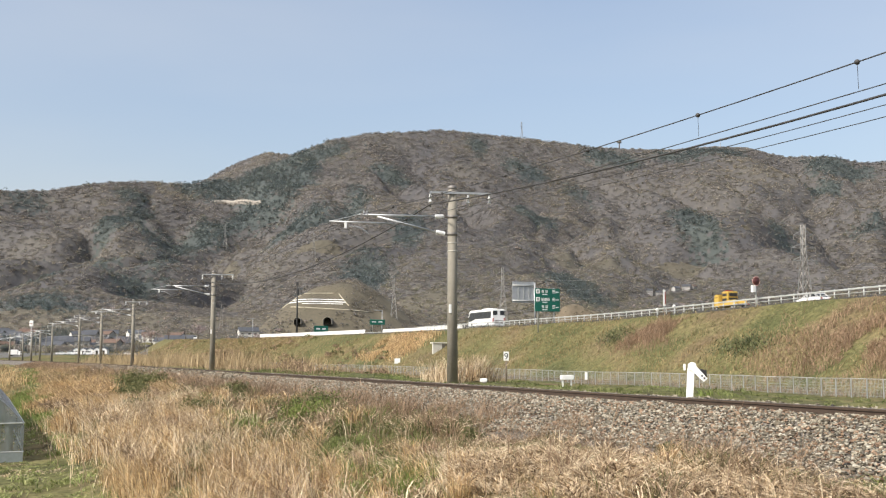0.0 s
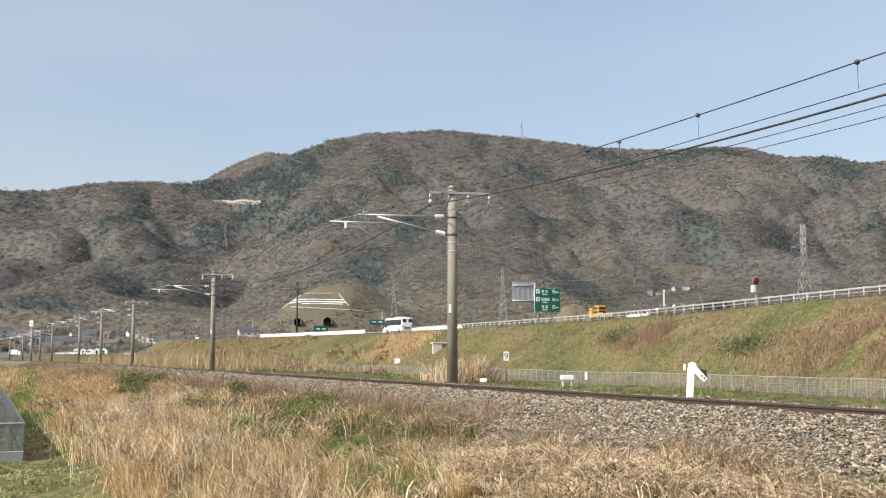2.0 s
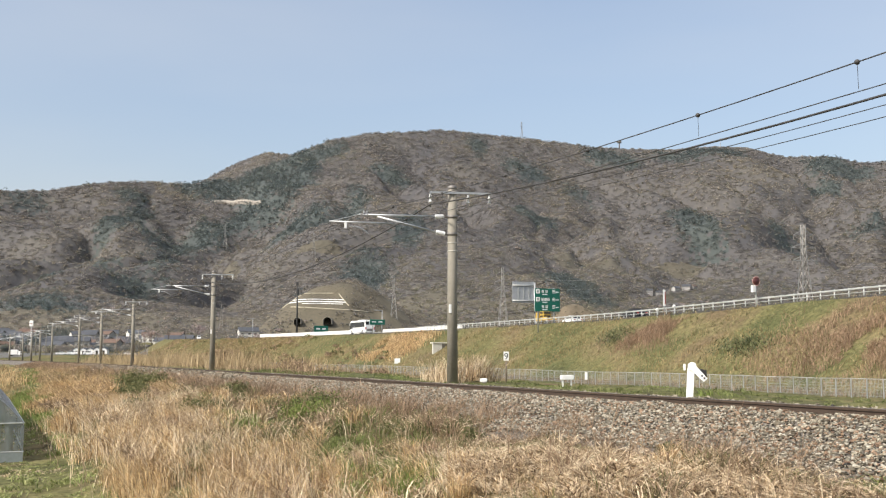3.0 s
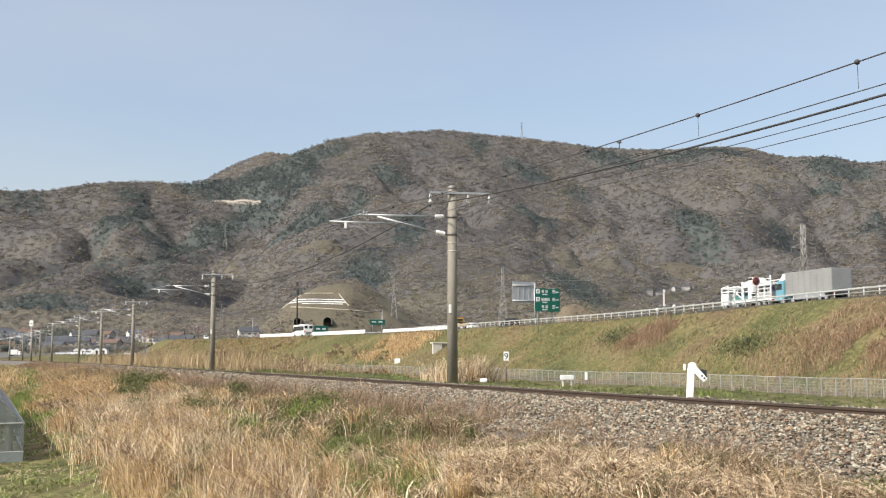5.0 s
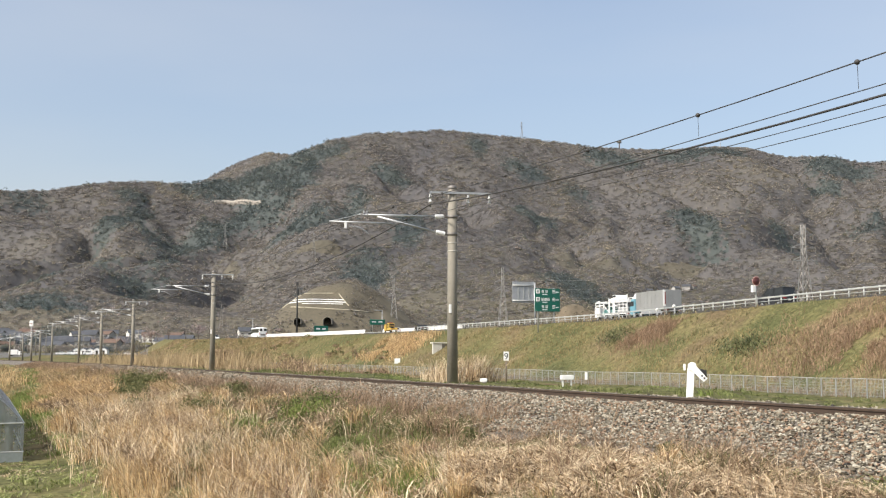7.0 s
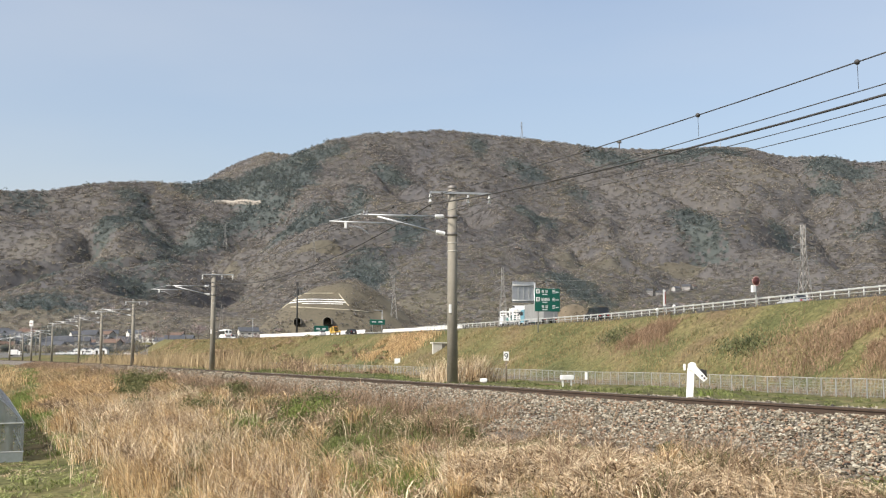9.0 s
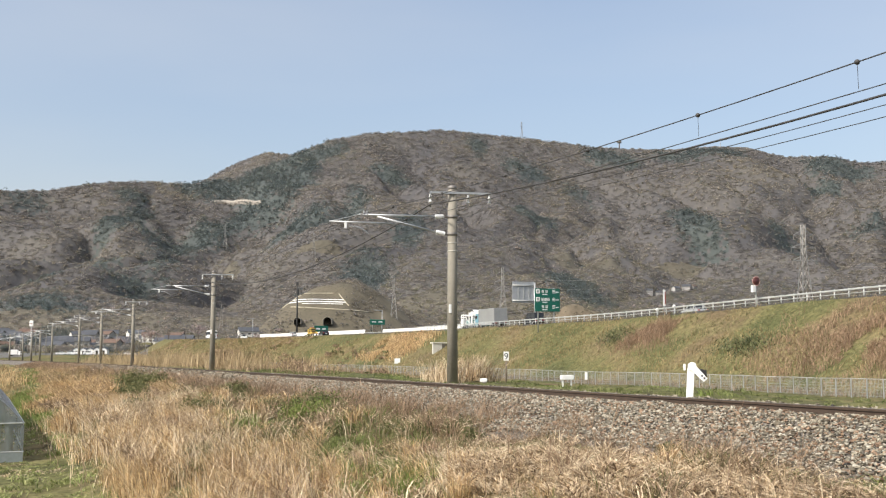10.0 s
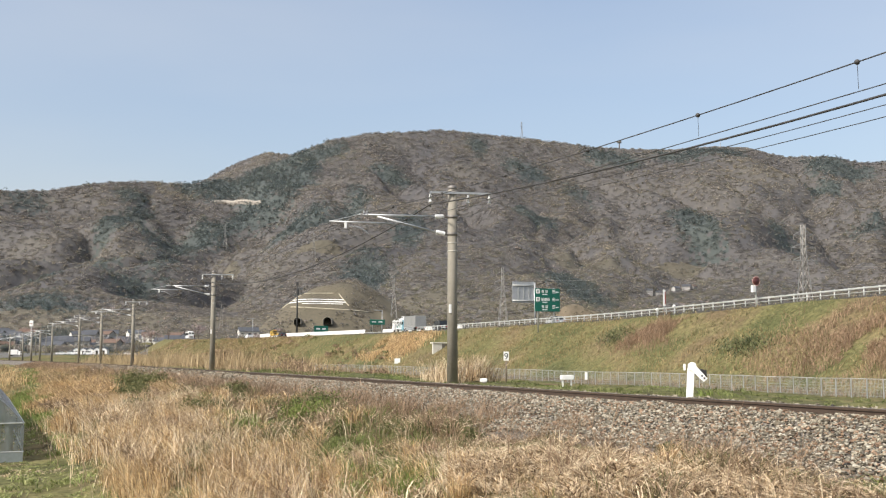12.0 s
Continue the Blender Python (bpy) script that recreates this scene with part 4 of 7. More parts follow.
    d, s, x, y, z, tu = scatter(620, 15.6, 18.2, 36, 42, lambda d, s: near_blob(d, s, [(16.2, 39.0, 0.6, 0.9), (17.2, 37.9, 0.6, 0.7)]), 0.005, 26)
    k = len(d)
    blades("reed_clump", x, y, z, rng.uniform(0.3, 1.35, k), 0.022 * rng.uniform(0.6, 1.3, k), rng.uniform(0.1, 0.6, k), PALE_STRAW, "clump of bleached reeds at a pole's foot", rng, heading=heading[0])
    d, s, x, y, z, tu = scatter(15000, 16.4, 44, -5, 120, lambda d, s: 0.4 + 0 * d)
    k = len(d)
    blades("verge_grass", x, y, z, 0.06 + 0.25 * tu * rng.random(k), 0.035 * rng.uniform(0.6, 1.4, k), rng.uniform(0.03, 0.15, k), GREEN, "green verge grass behind the line", rng)
    # mop-headed tussocks hanging down the slope
    for m, n, label in ((STRAW, 6500, "drooping tussocks of orange-brown straw on the bank"), (PALE_STRAW, 3500, "drooping tussocks of bleached straw on the bank"), (STALK, 5500, "drooping brown dead tussocks on the bank")):
        d, s, x, y, z, tu = scatter(n, 2.9, 8.6, 12, 62, lambda d, s: (0.3 + near_blob(d, s, DRY_SPOTS)) * (d > 2.6 + np.maximum(0, s - 55) * 0.06), 0.0, 85, 0.75)
        k = len(d)
        blades("tussocks", x, y, z + 0.05, rng.uniform(0.35, 0.85, k) * np.clip(1.25 - 0.05 * d, 0.7, 1.1), 0.013 * size(s) * rng.uniform(0.5, 1.4, k), rng.uniform(0.12, 0.42, k), m, label, rng, (-0.25, -0.1), droop=1.25, heading=heading[0])
    # green strip at the foot of the bank, weeds on the ballast's edge, turf behind the line
    d, s, x, y, z, tu = scatter(11000, 1.6, 8.0, 50, 150, lambda d, s: 1.0 * ((d > 1.9 + (s - 60) * 0.04) & (d < 2.5 + np.maximum(0, s - 55) * 0.06)), 0.0, 30, 0.8)
    k = len(d)
    blades("strip_grass", x, y, z, 0.05 + 0.25 * tu * rng.random(k), 0.03 * rng.uniform(0.6, 1.4, k) * np.clip(s / 70, 0.8, 2), rng.uniform(0.03, 0.15, k), GREEN, "green grass strip at the foot of the bank", rng)
    d, s, x, y, z, tu = scatter(22000, 8.2, 9.75, 7, 34, lambda d, s: 0.5 + 0.5 * (fractal(d, s, 0.8, 97, 2) > 0.5), 0.0, 22, 1.2)
    k = len(d)
    for pick, m, label in ((rng.random(k) < 0.55, STALK, "short brown weeds on the edge of the ballast"), (rng.random(k) < 0.25, PALE_STRAW, "short bleached grass on the edge of the ballast"), (rng.random(k) < 0.28, OLIVE, "short dull green weeds on the edge of the ballast")):
        c = int(pick.sum())
        blades("edge_weeds", x[pick], y[pick], z[pick], (0.06 + 0.30 * tu[pick]) * rng.uniform(0.4, 1.0, c) * np.clip((9.9 - d[pick]) * 0.9, 0.25, 1), 0.009 * size(s[pick]) * rng.uniform(0.6, 1.5, c), rng.uniform(0.03, 0.3, c), m, label, rng, (0, 0), droop=0.5)
    d, s, x, y, z, tu = scatter(20000, 15.0, 22.5, 12, 85, lambda d, s: 0.4 + 0.6 * (fractal(d, s * 0.5, 2.5, 93, 2) > 0.42), 0.0, 30, 1.0)
    k = len(d)
    blades("verge_turf", x, y, z, 0.05 + 0.20 * tu * rng.random(k), 0.020 * size(s) * rng.uniform(0.6, 1.4, k), rng.uniform(0.03, 0.12, k), VERGE_GREEN, "fresh green turf behind the line", rng)
    n = 9000
    u, v = rng.uniform(0, 215, n), rng.uniform(0.1, 2.2, n)
    x, y = 33.2 - 0.342 * u + 0.94 * v, 57.0 + 0.94 * u + 0.342 * v
    blades("fence_weeds", x, y, land(x, y), rng.uniform(0.2, 0.75, n), 0.03 * rng.uniform(0.6, 1.4, n), rng.uniform(0.05, 0.3, n), STALK, "brown dead weeds along the fence", rng, (0, 0))
    # left distance
    d, s, x, y, z, tu = scatter(26000, 3.0, 10.2, 52, 150, lambda d, s: (0.35 + 0.65 * (fractal(d, s * 0.4, 3, 95, 2) > 0.48)) * (d > 2.4 + np.maximum(0, s - 55) * 0.06), 0.0, 40, 1.2)
    k = len(d)
    for pick, m, label in ((rng.random(k) < 0.6, STRAW, "tall dry grass on the bank farther along the line"), (rng.random(k) < 0.4, STALK, "brown weeds on the bank farther along the line")):
        c = int(pick.sum())
        blades("bank_top_grass", x[pick], y[pick], z[pick], (0.2 + 0.75 * tu[pick]) * rng.uniform(0.4, 1.0, c) * np.clip(1.5 - 0.1 * d[pick], 0.4, 1), 0.03 * rng.uniform(0.5, 1.3, c) * np.clip(s[pick] / 70, 0.8, 2), rng.uniform(0.05, 0.5, c), m, label, rng, (-0.2, -0.1), droop=0.7)
    d, s, x, y, z, tu = scatter(9000, 15.8, 30, 58, 175, lambda d, s: 0.25 + 0.7 * (fractal(d, s * 0.5, 7, 91, 2) > 0.5), 0.02, 30, 2.0)
    k = len(d)
    blades("brown_verge_weeds", x, y, z, (0.2 + 0.9 * tu) * rng.uniform(0.4, 1.0, k), 0.034 * rng.uniform(0.6, 1.4, k), rng.uniform(0.1, 0.5, k), STALK, "brown dead weeds between the line and the motorway", rng, (0, 0), heading=heading[0])
    d, s, x, y, z, tu = scatter(17000, -12, 9, 70, 260, lambda d, s: (0.25 + 0.75 * (fractal(d * 3, s, 22, 28, 2) > 0.42)) * ((d < 1.9 + (s - 60) * 0.04) | (d > 2.4 + (s - 55) * 0.06)), 0.0)
    k = len(d)
    blades("far_dry_grass", x, y, z, (0.3 + 0.9 * tu) * rng.uniform(0.5, 1.0, k), 0.032 * rng.uniform(0.6, 1.3, k), rng.uniform(0.1, 0.5, k), BANK_DRY, "tall dry grass along the line in the distance", rng, heading=heading[0])


    # dry grass field left of the strip
    d, s, x, y, z, tu = scatter(11000, -16, 6, 92, 200, lambda d, s: 1.0 * (d < 1.8 + (s - 60) * 0.04), 0.0, 16, 2.4)
    k = len(d)
    blades("far_straw_field", x, y, z, (0.5 + 0.6 * tu) * rng.uniform(0.5, 1.0, k), 0.05 * rng.uniform(0.6, 1.4, k), rng.uniform(0.05, 0.35, k), STRAW, "field of tall dry straw below the line", rng, (0, 0))


build_bank_grass()


def bush(d, s, r, h, leaf, n, label, seed):
    """A low tangle: bent stems from one root and many small leaves round their ends."""
    rng = np.random.default_rng(seed)
    x, y = frame_xy(np.array(float(d)), np.array(float(s)))
    z = float(land(x, y))
    b = thing("bush", pose(float(x), float(y), z - 0.03), label, "bush", "bushes on the railway bank")
    bm, tips = bmesh.new(), []
    for _ in range(16):
        a, q = rng.uniform(0, 2 * math.pi), r * math.sqrt(rng.uniform(0.1, 1.0))
        tip = Vector((math.cos(a) * q, math.sin(a) * q, h * rng.uniform(0.35, 1.0) * (1.15 - 0.6 * q / r)))
        knee = tip * 0.5 + Vector((0, 0, h * 0.18))
        add_bar(bm, (0, 0, 0), knee, 0.012, 0.008, 5)
        add_bar(bm, knee, tip, 0.008, 0.003, 5)
        tips += [knee, tip, tip]
    part("stems", bm, STALK, b, "thin brown stems")
    n = int(n * 1.7)
    c = np.array([tuple(t) for t in tips])[rng.integers(0, len(tips), n)] + rng.normal(0, 1, (n, 3)) * np.array((r * 0.26, r * 0.26, h * 0.16))
    c[:, 2] = np.maximum(c[:, 2], 0.04)
    k = 0.00065 * math.hypot(float(x), float(y)) + 0.006
    u, v = rng.normal(0, 1, (n, 3)), rng.normal(0, 1, (n, 3))
    u /= np.linalg.norm(u, axis=1)[:, None]
    v = np.cross(u, v)
    v /= np.linalg.norm(v, axis=1)[:, None]
    long, wide = k * rng.uniform(0.8, 2.2, (n, 1)), k * rng.uniform(0.35, 0.8, (n, 1))
    quad = np.stack([c - u * long, c + v * wide, c + u * long, c - v * wide], 1)
    o = new("leaves", soup("leaves", quad.reshape(-1, 3), np.arange(n * 4).reshape(-1, 4), leaf))
    o.parent = b


def dead_weed(d, s, h, lean, seed):
    """A tall dry stem with a few bare side twigs."""
    rng = np.random.default_rng(seed)
    x, y = frame_xy(np.array(float(d)), np.array(float(s)))
    w = thing("dead_weed", pose(float(x), float(y), float(land(x, y)) - 0.03, 0, 0, rng.uniform(0, 360)), "tall bare brown weed stem with thin side twigs", "weed", "dead weeds on the bank")
    pts = [Vector((lean * (i / 6) ** 1.6 * h + rng.normal(0, 0.012), rng.normal(0, 0.012), h * i / 6)) for i in range(7)]
    cable_mesh("stem", pts, 0.0055, STALK, w, 5)
    for i in (3, 4, 4, 5, 5, 6):
        a, q = rng.uniform(0, 2 * math.pi), rng.uniform(0.08, 0.24) * h
        p = pts[i]
        cable_mesh("twig", [p, p + Vector((math.cos(a) * q * 0.5, math.sin(a) * q * 0.5, q * 0.45)), p + Vector((math.cos(a) * q * 0.8, math.sin(a) * q * 0.8, q * 1.1))], 0.003, STALK, w, 4)


def build_bushes():
    dull, fresh = "low dull green bramble bush among dry grass", "fresh green leafy bush among dry stalks"
    for i, (d, s, r, h, leaf, n, label) in enumerate([
            (7.5, 57.0, 1.15, 1.1, OLIVE, 2200, dull), (5.7, 47.5, 0.7, 1.0, OLIVE, 1500, dull), (6.6, 52.0, 0.8, 0.85, OLIVE, 1200, dull), (8.9, 41.0, 0.34, 0.6, OLIVE, 500, dull), (8.6, 39.2, 0.4, 0.4, OLIVE, 400, dull),
            (7.9, 27.6, 0.75, 0.72, OLIVE, 2200, dull), (7.5, 26.6, 0.6, 0.6, GREEN, 900, fresh), (8.2, 28.9, 0.5, 0.45, OLIVE, 900, dull), (6.9, 25.2, 0.4, 0.4, OLIVE, 700, dull), (8.5, 19.0, 0.22, 0.24, OLIVE, 400, dull),
            (6.2, 33.5, 0.6, 0.7, OLIVE, 1200, dull), (5.0, 40.0, 0.5, 0.75, OLIVE, 1000, dull), (7.0, 22.4, 0.4, 0.35, OLIVE, 700, dull), (9.2, 33.0, 0.35, 0.3, OLIVE, 400, dull), (5.3, 16.0, 0.3, 0.35, GREEN, 700, fresh),
            (9.1, 13.4, 0.22, 0.2, OLIVE, 400, dull), (20.6, 77.0, 1.2, 1.3, STALK, 700, "bare brown bush in the verge"), (19.0, 70.5, 0.7, 1.0, STALK, 500, "bare brown bush in the verge"), (19.5, 96.0, 1.3, 2.2, STALK, 700, "bare brown bush in the verge"), (21.5, 62.0, 0.5, 0.8, STALK, 400, "bare brown bush in the verge")]):
        bush(d, s, r, h, leaf, n, label, 400 + i)
    rng = np.random.default_rng(77)
    for i in range(46):
        s = 9.5 + 15 * rng.random() ** 1.2
        d = rng.uniform(6.2, 9.0)
        dead_weed(d, s, rng.uniform(0.35, 0.85) * (1.25 - 0.08 * (d - 6)), rng.uniform(0.05, 0.55), 500 + i)


build_bushes()


def build_slope_grass():
    """Tussocks on the motorway bank."""
    rng = np.random.default_rng(23)
    def place(n, s0, s1, e0, e1, fn):
        s, e = rng.uniform(s0, s1, n), rng.uniform(e0, e1, n)
        q, i = s / ROAD_STEP, np.arange(len(ROAD_PTS))
        x = np.interp(q, i, ROAD_PTS[:, 0]) + np.interp(q, i, ROAD_SIDE[:, 0]) * e
        y = np.interp(q, i, ROAD_PTS[:, 1]) + np.interp(q, i, ROAD_SIDE[:, 1]) * e
        keep = rng.random(n) < fn(s, e, x, y)
        x, y = x[keep], y[keep]
        return x, y, land(x, y), fractal(x, y, 2.5, 33, 2)
    x, y, z, tu = place(46000, 200, 420, -20, -4.2, lambda s, e, x, y: 0.25 + 0.6 * (fractal(x, y, 12, 44, 3) > 0.5))
    k = len(x)
    blades("bank_grass", x, y, z, 0.1 + 0.45 * tu * rng.uniform(0.4, 1, k), 0.06 * rng.uniform(0.6, 1.4, k), rng.uniform(0.05, 0.25, k), mat("bank_turf", (0.105, 0.10, 0.042), (0.29, 0.265, 0.13), 0.12, 0.85, island=0.5, mid=(0.175, 0.168, 0.075), spread=(0.2, 0.8), fine=8), "coarse green grass on the motorway bank", rng)
    x, y, z, tu = place(62000, 200, 520, -20, -4.4, lambda s, e, x, y: 0.7 * (fractal(x, y, 13, 49, 3) > 0.49) + 0.9 * np.exp(-((s - 345) / 9) ** 2 - ((e + 9) / 4.5) ** 2) + 0.04 + 0.22 * (s > 350))
    k = len(x)
    blades("bank_straw", x, y, z, 0.15 + 0.8 * tu * rng.uniform(0.4, 1, k), 0.05 * rng.uniform(0.6, 1.4, k), rng.uniform(0.05, 0.3, k), BANK_DRY, "dry straw tussocks on the motorway bank", rng)
    x, y, z, tu = place(30000, 322, 356, -15, -5.5, lambda s, e, x, y: np.exp(-((s - 339) / 11) ** 2 - ((e + 9.5) / 4) ** 2) * (fractal(x, y, 3, 4, 2) > 0.36))
    k = len(x)
    blades("bank_reeds", x, y, z, 0.6 + 1.3 * tu * rng.uniform(0.4, 1, k), 0.05 * rng.uniform(0.6, 1.4, k), rng.uniform(0.05, 0.3, k), STRAW, "stand of orange dry reeds on the motorway bank", rng, (0, 0))
    x, y, z, tu = place(18000, 415, 640, -17, -4.4, lambda s, e, x, y: 0.9 + 0 * s)
    k = len(x)
    blades("far_bank_grass", x, y, z, 0.2 + 0.9 * tu * rng.uniform(0.3, 1, k), 0.10 * rng.uniform(0.6, 1.4, k), rng.uniform(0.05, 0.3, k), BANK_DRY, "rough brown and green grass on the far bank", rng, (0, 0))
    x1, y1, z1, t1 = place(16000, 236, 255, -14, -5.0, lambda s, e, x, y: np.exp(-((s - 245) / 5) ** 2 - ((e + 9.0) / 2.6) ** 2) * (fractal(x, y, 3, 4, 2) > 0.42))
    x2, y2, z2, t2 = place(34000, 190, 224, -19, -5.0, lambda s, e, x, y: np.exp(-((s - 206) / 9) ** 2 - ((e + 12) / 4.5) ** 2) * (fractal(x, y, 3, 4, 2) > 0.36))
    x, y, z, tu = (np.concatenate(v) for v in ((x1, x2), (y1, y2), (z1, z2), (t1, t2)))
    k = len(x)
    blades("bank_stalks", x, y, z, 0.5 + 1.5 * tu * rng.uniform(0.4, 1, k), 0.036 * rng.uniform(0.6, 1.4, k), rng.uniform(0.15, 0.7, k), mat("pale_dead_stalks", (0.15, 0.095, 0.058), (0.37, 0.255, 0.165), 0.4, 0.85, island=0.6, fine=6), "thickets of dead brown stalks on the motorway bank", rng, (0, 0))
    x1, y1, z1, t1 = place(9000, 244, 260, -13, -6, lambda s, e, x, y: np.exp(-((s - 252 - (e + 9.5) * 0.8) / 3.2) ** 2 - ((e + 9.5) / 1.3) ** 2))
    x2, y2, z2, t2 = place(8000, 215, 229, -16, -10, lambda s, e, x, y: np.exp(-((s - 222) / 2.8) ** 2 - ((e + 13.0) / 1.2) ** 2))
    x, y, z, tu = (np.concatenate(v) for v in ((x1, x2), (y1, y2), (z1, z2), (t1, t2)))
    k = len(x)
    blades("bank_scrub", x, y, z + rng.uniform(0, 0.8, k) * tu * 1.4, rng.uniform(0.15, 0.4, k), 0.09 * rng.uniform(0.6, 1.4, k), rng.uniform(0.05, 0.3, k), mat("evergreen_scrub_leaves", (0.04, 0.052, 0.018), (0.15, 0.16, 0.065), 1.5, 0.7, island=0.7, fine=5), "low dark green evergreen scrub on the bank", rng, (0, 0), "scrub")


build_slope_grass()


def build_slope_bushes():
    """Small bare and budding bushes scattered on the bank and its foot."""
    rng = np.random.default_rng(29)
    n = 380
    s, e = rng.uniform(330, 640, n), -4.8 - 15 * rng.random(n) ** 0.8
    q, i = s / ROAD_STEP, np.arange(len(ROAD_PTS))
    x = np.interp(q, i, ROAD_PTS[:, 0]) + np.interp(q, i, ROAD_SIDE[:, 0]) * e
    y = np.interp(q, i, ROAD_PTS[:, 1]) + np.interp(q, i, ROAD_SIDE[:, 1]) * e
    keep = fractal(x, y, 14, 46, 2) > 0.46
    x, y = x[keep], y[keep]
    r = rng.uniform(0.35, 1.1, len(x))
    for k, (m, label) in enumerate(((STALK, "bare brown bushes on the motorway bank"), (OLIVE, "dull green bushes on the motorway bank"))):
        pick = np.arange(len(x)) % 5 < 3 if k == 0 else np.arange(len(x)) % 5 >= 3
        tagged(new("bank_bushes", sprays("bank_bushes", x[pick], y[pick], land(x[pick], y[pick]) + 0.25 * r[pick], r[pick], m, rng, 26, 0.24, 0.8)), label, "scrub", kind="stuff")


build_slope_bushes()
# ---- motorway ----
def road_frames(s0, s1, step):
    out = []
    for s in np.arange(s0, s1, step):
        p, turn, _ = road_at(s)
        out.append((p, Vector((math.sin(radians(turn)), -math.cos(radians(turn)), 0))))
    return out


def road_strip(name, a, b, z0, z1, s0, s1, material, step=4.0, parent=None):
    return sweep(name, [(a, z0), (b, z0), (b, z1), (a, z1)], road_frames(s0, s1, step), material, parent)


tagged(road_strip("road", -4.2, 21, -0.25, 0.02, 0, 1100, ASPHALT), "grey asphalt motorway carriageway on its bank", "road", kind="structure")
line = thing("lane_marking", pose(0, 0, 0), "white painted edge line on the motorway", "road marking")
road_strip("edge_line", -2.0, -1.8, 0.021, 0.026, 40, 700, WHITE, 6, line)


def w_beam(e):
    return [(e, 0.66), (e + 0.05, 0.665), (e + 0.02, 0.70), (e + 0.06, 0.735), (e + 0.02, 0.77), (e + 0.05, 0.815), (e, 0.82), (e - 0.02, 0.735)]


def build_guardrail(name, e, s0, s1, post_step, label):
    g = thing(name, pose(0, 0, 0), label, "guardrail")
    sweep("rail_beam", w_beam(e), road_frames(s0, s1, 4), WHITE_STEEL, g)
    sweep("lower_rail", [(e + 0.03 * math.cos(a), 0.36 + 0.035 * math.sin(a)) for a in np.arange(6) * math.pi / 3], road_frames(s0, s1, 4), WHITE_STEEL, g)
    me = None
    for k, s in enumerate(np.arange(s0, min(s1, s0 + 298 * post_step), post_step)):
        p, turn, _ = road_at(s, e + 0.10)
        if me is None:
            me = part("post", add_bar(add_bar(bmesh.new(), (0, 0, -0.5), (0, 0, 0.86), 0.065, 0.065, 8), (0, 0, 0.86), (0, 0, 0.89), 0.065, 0.03, 8), WHITE_STEEL, g, smooth=True)
            ob = me
        else:
            ob = new("post", me.data)
            ob.parent = g
        ob.location = p


WHITE_STEEL = mat("pale_galvanised_steel", (0.36, 0.37, 0.36), (0.52, 0.53, 0.51), 1.0, 0.5, 0.3, fine=10)
build_guardrail("guardrail", -4.0, 196, 346, 2.0, "pale galvanised guardrail along the motorway verge")
build_guardrail("median_guardrail", 8.2, 190, 420, 4.0, "pale steel guardrail along the motorway median")


def build_parapet(s0, s1, e=6.6, h=1.35, step=6.0):
    w = thing("parapet_wall", pose(0, 0, 0), "long white concrete parapet wall beside the motorway", "wall")
    n = int((s1 - s0) / step)
    for k in range(n):
        seg = sweep("panel", [(e, 0), (e + 0.3, 0), (e + 0.24, h), (e + 0.06, h)], road_frames(s0 + k * step, s0 + (k + 1) * step + 0.01, step - 0.06), PANEL, w)


PANEL = mat("white_concrete_panel", (0.60, 0.59, 0.55), (0.76, 0.75, 0.71), 0.5, 0.8, obj=0.25, fine=8)
build_parapet(347, 398)
build_parapet(408, 520, h=1.5)


def road_thing(name, s, e, label, category, group="", up=0.0):
    """A thing beside the road: y points along travel, x across."""
    p, turn, _ = road_at(s, e)
    z = float(land(p.x, p.y)) if abs(e) > 4.2 else p.z
    return thing(name, pose(p.x, p.y, z + up, 0, 0, turn - 90), label, category, group)


def bars(parent, rows, y, material, h):
    """Plain bars where writing stands: x, z, width."""
    for x, z, w in rows:
        box_part("writing_bar", parent, material, (x, y, z), (w, 0.02, h))


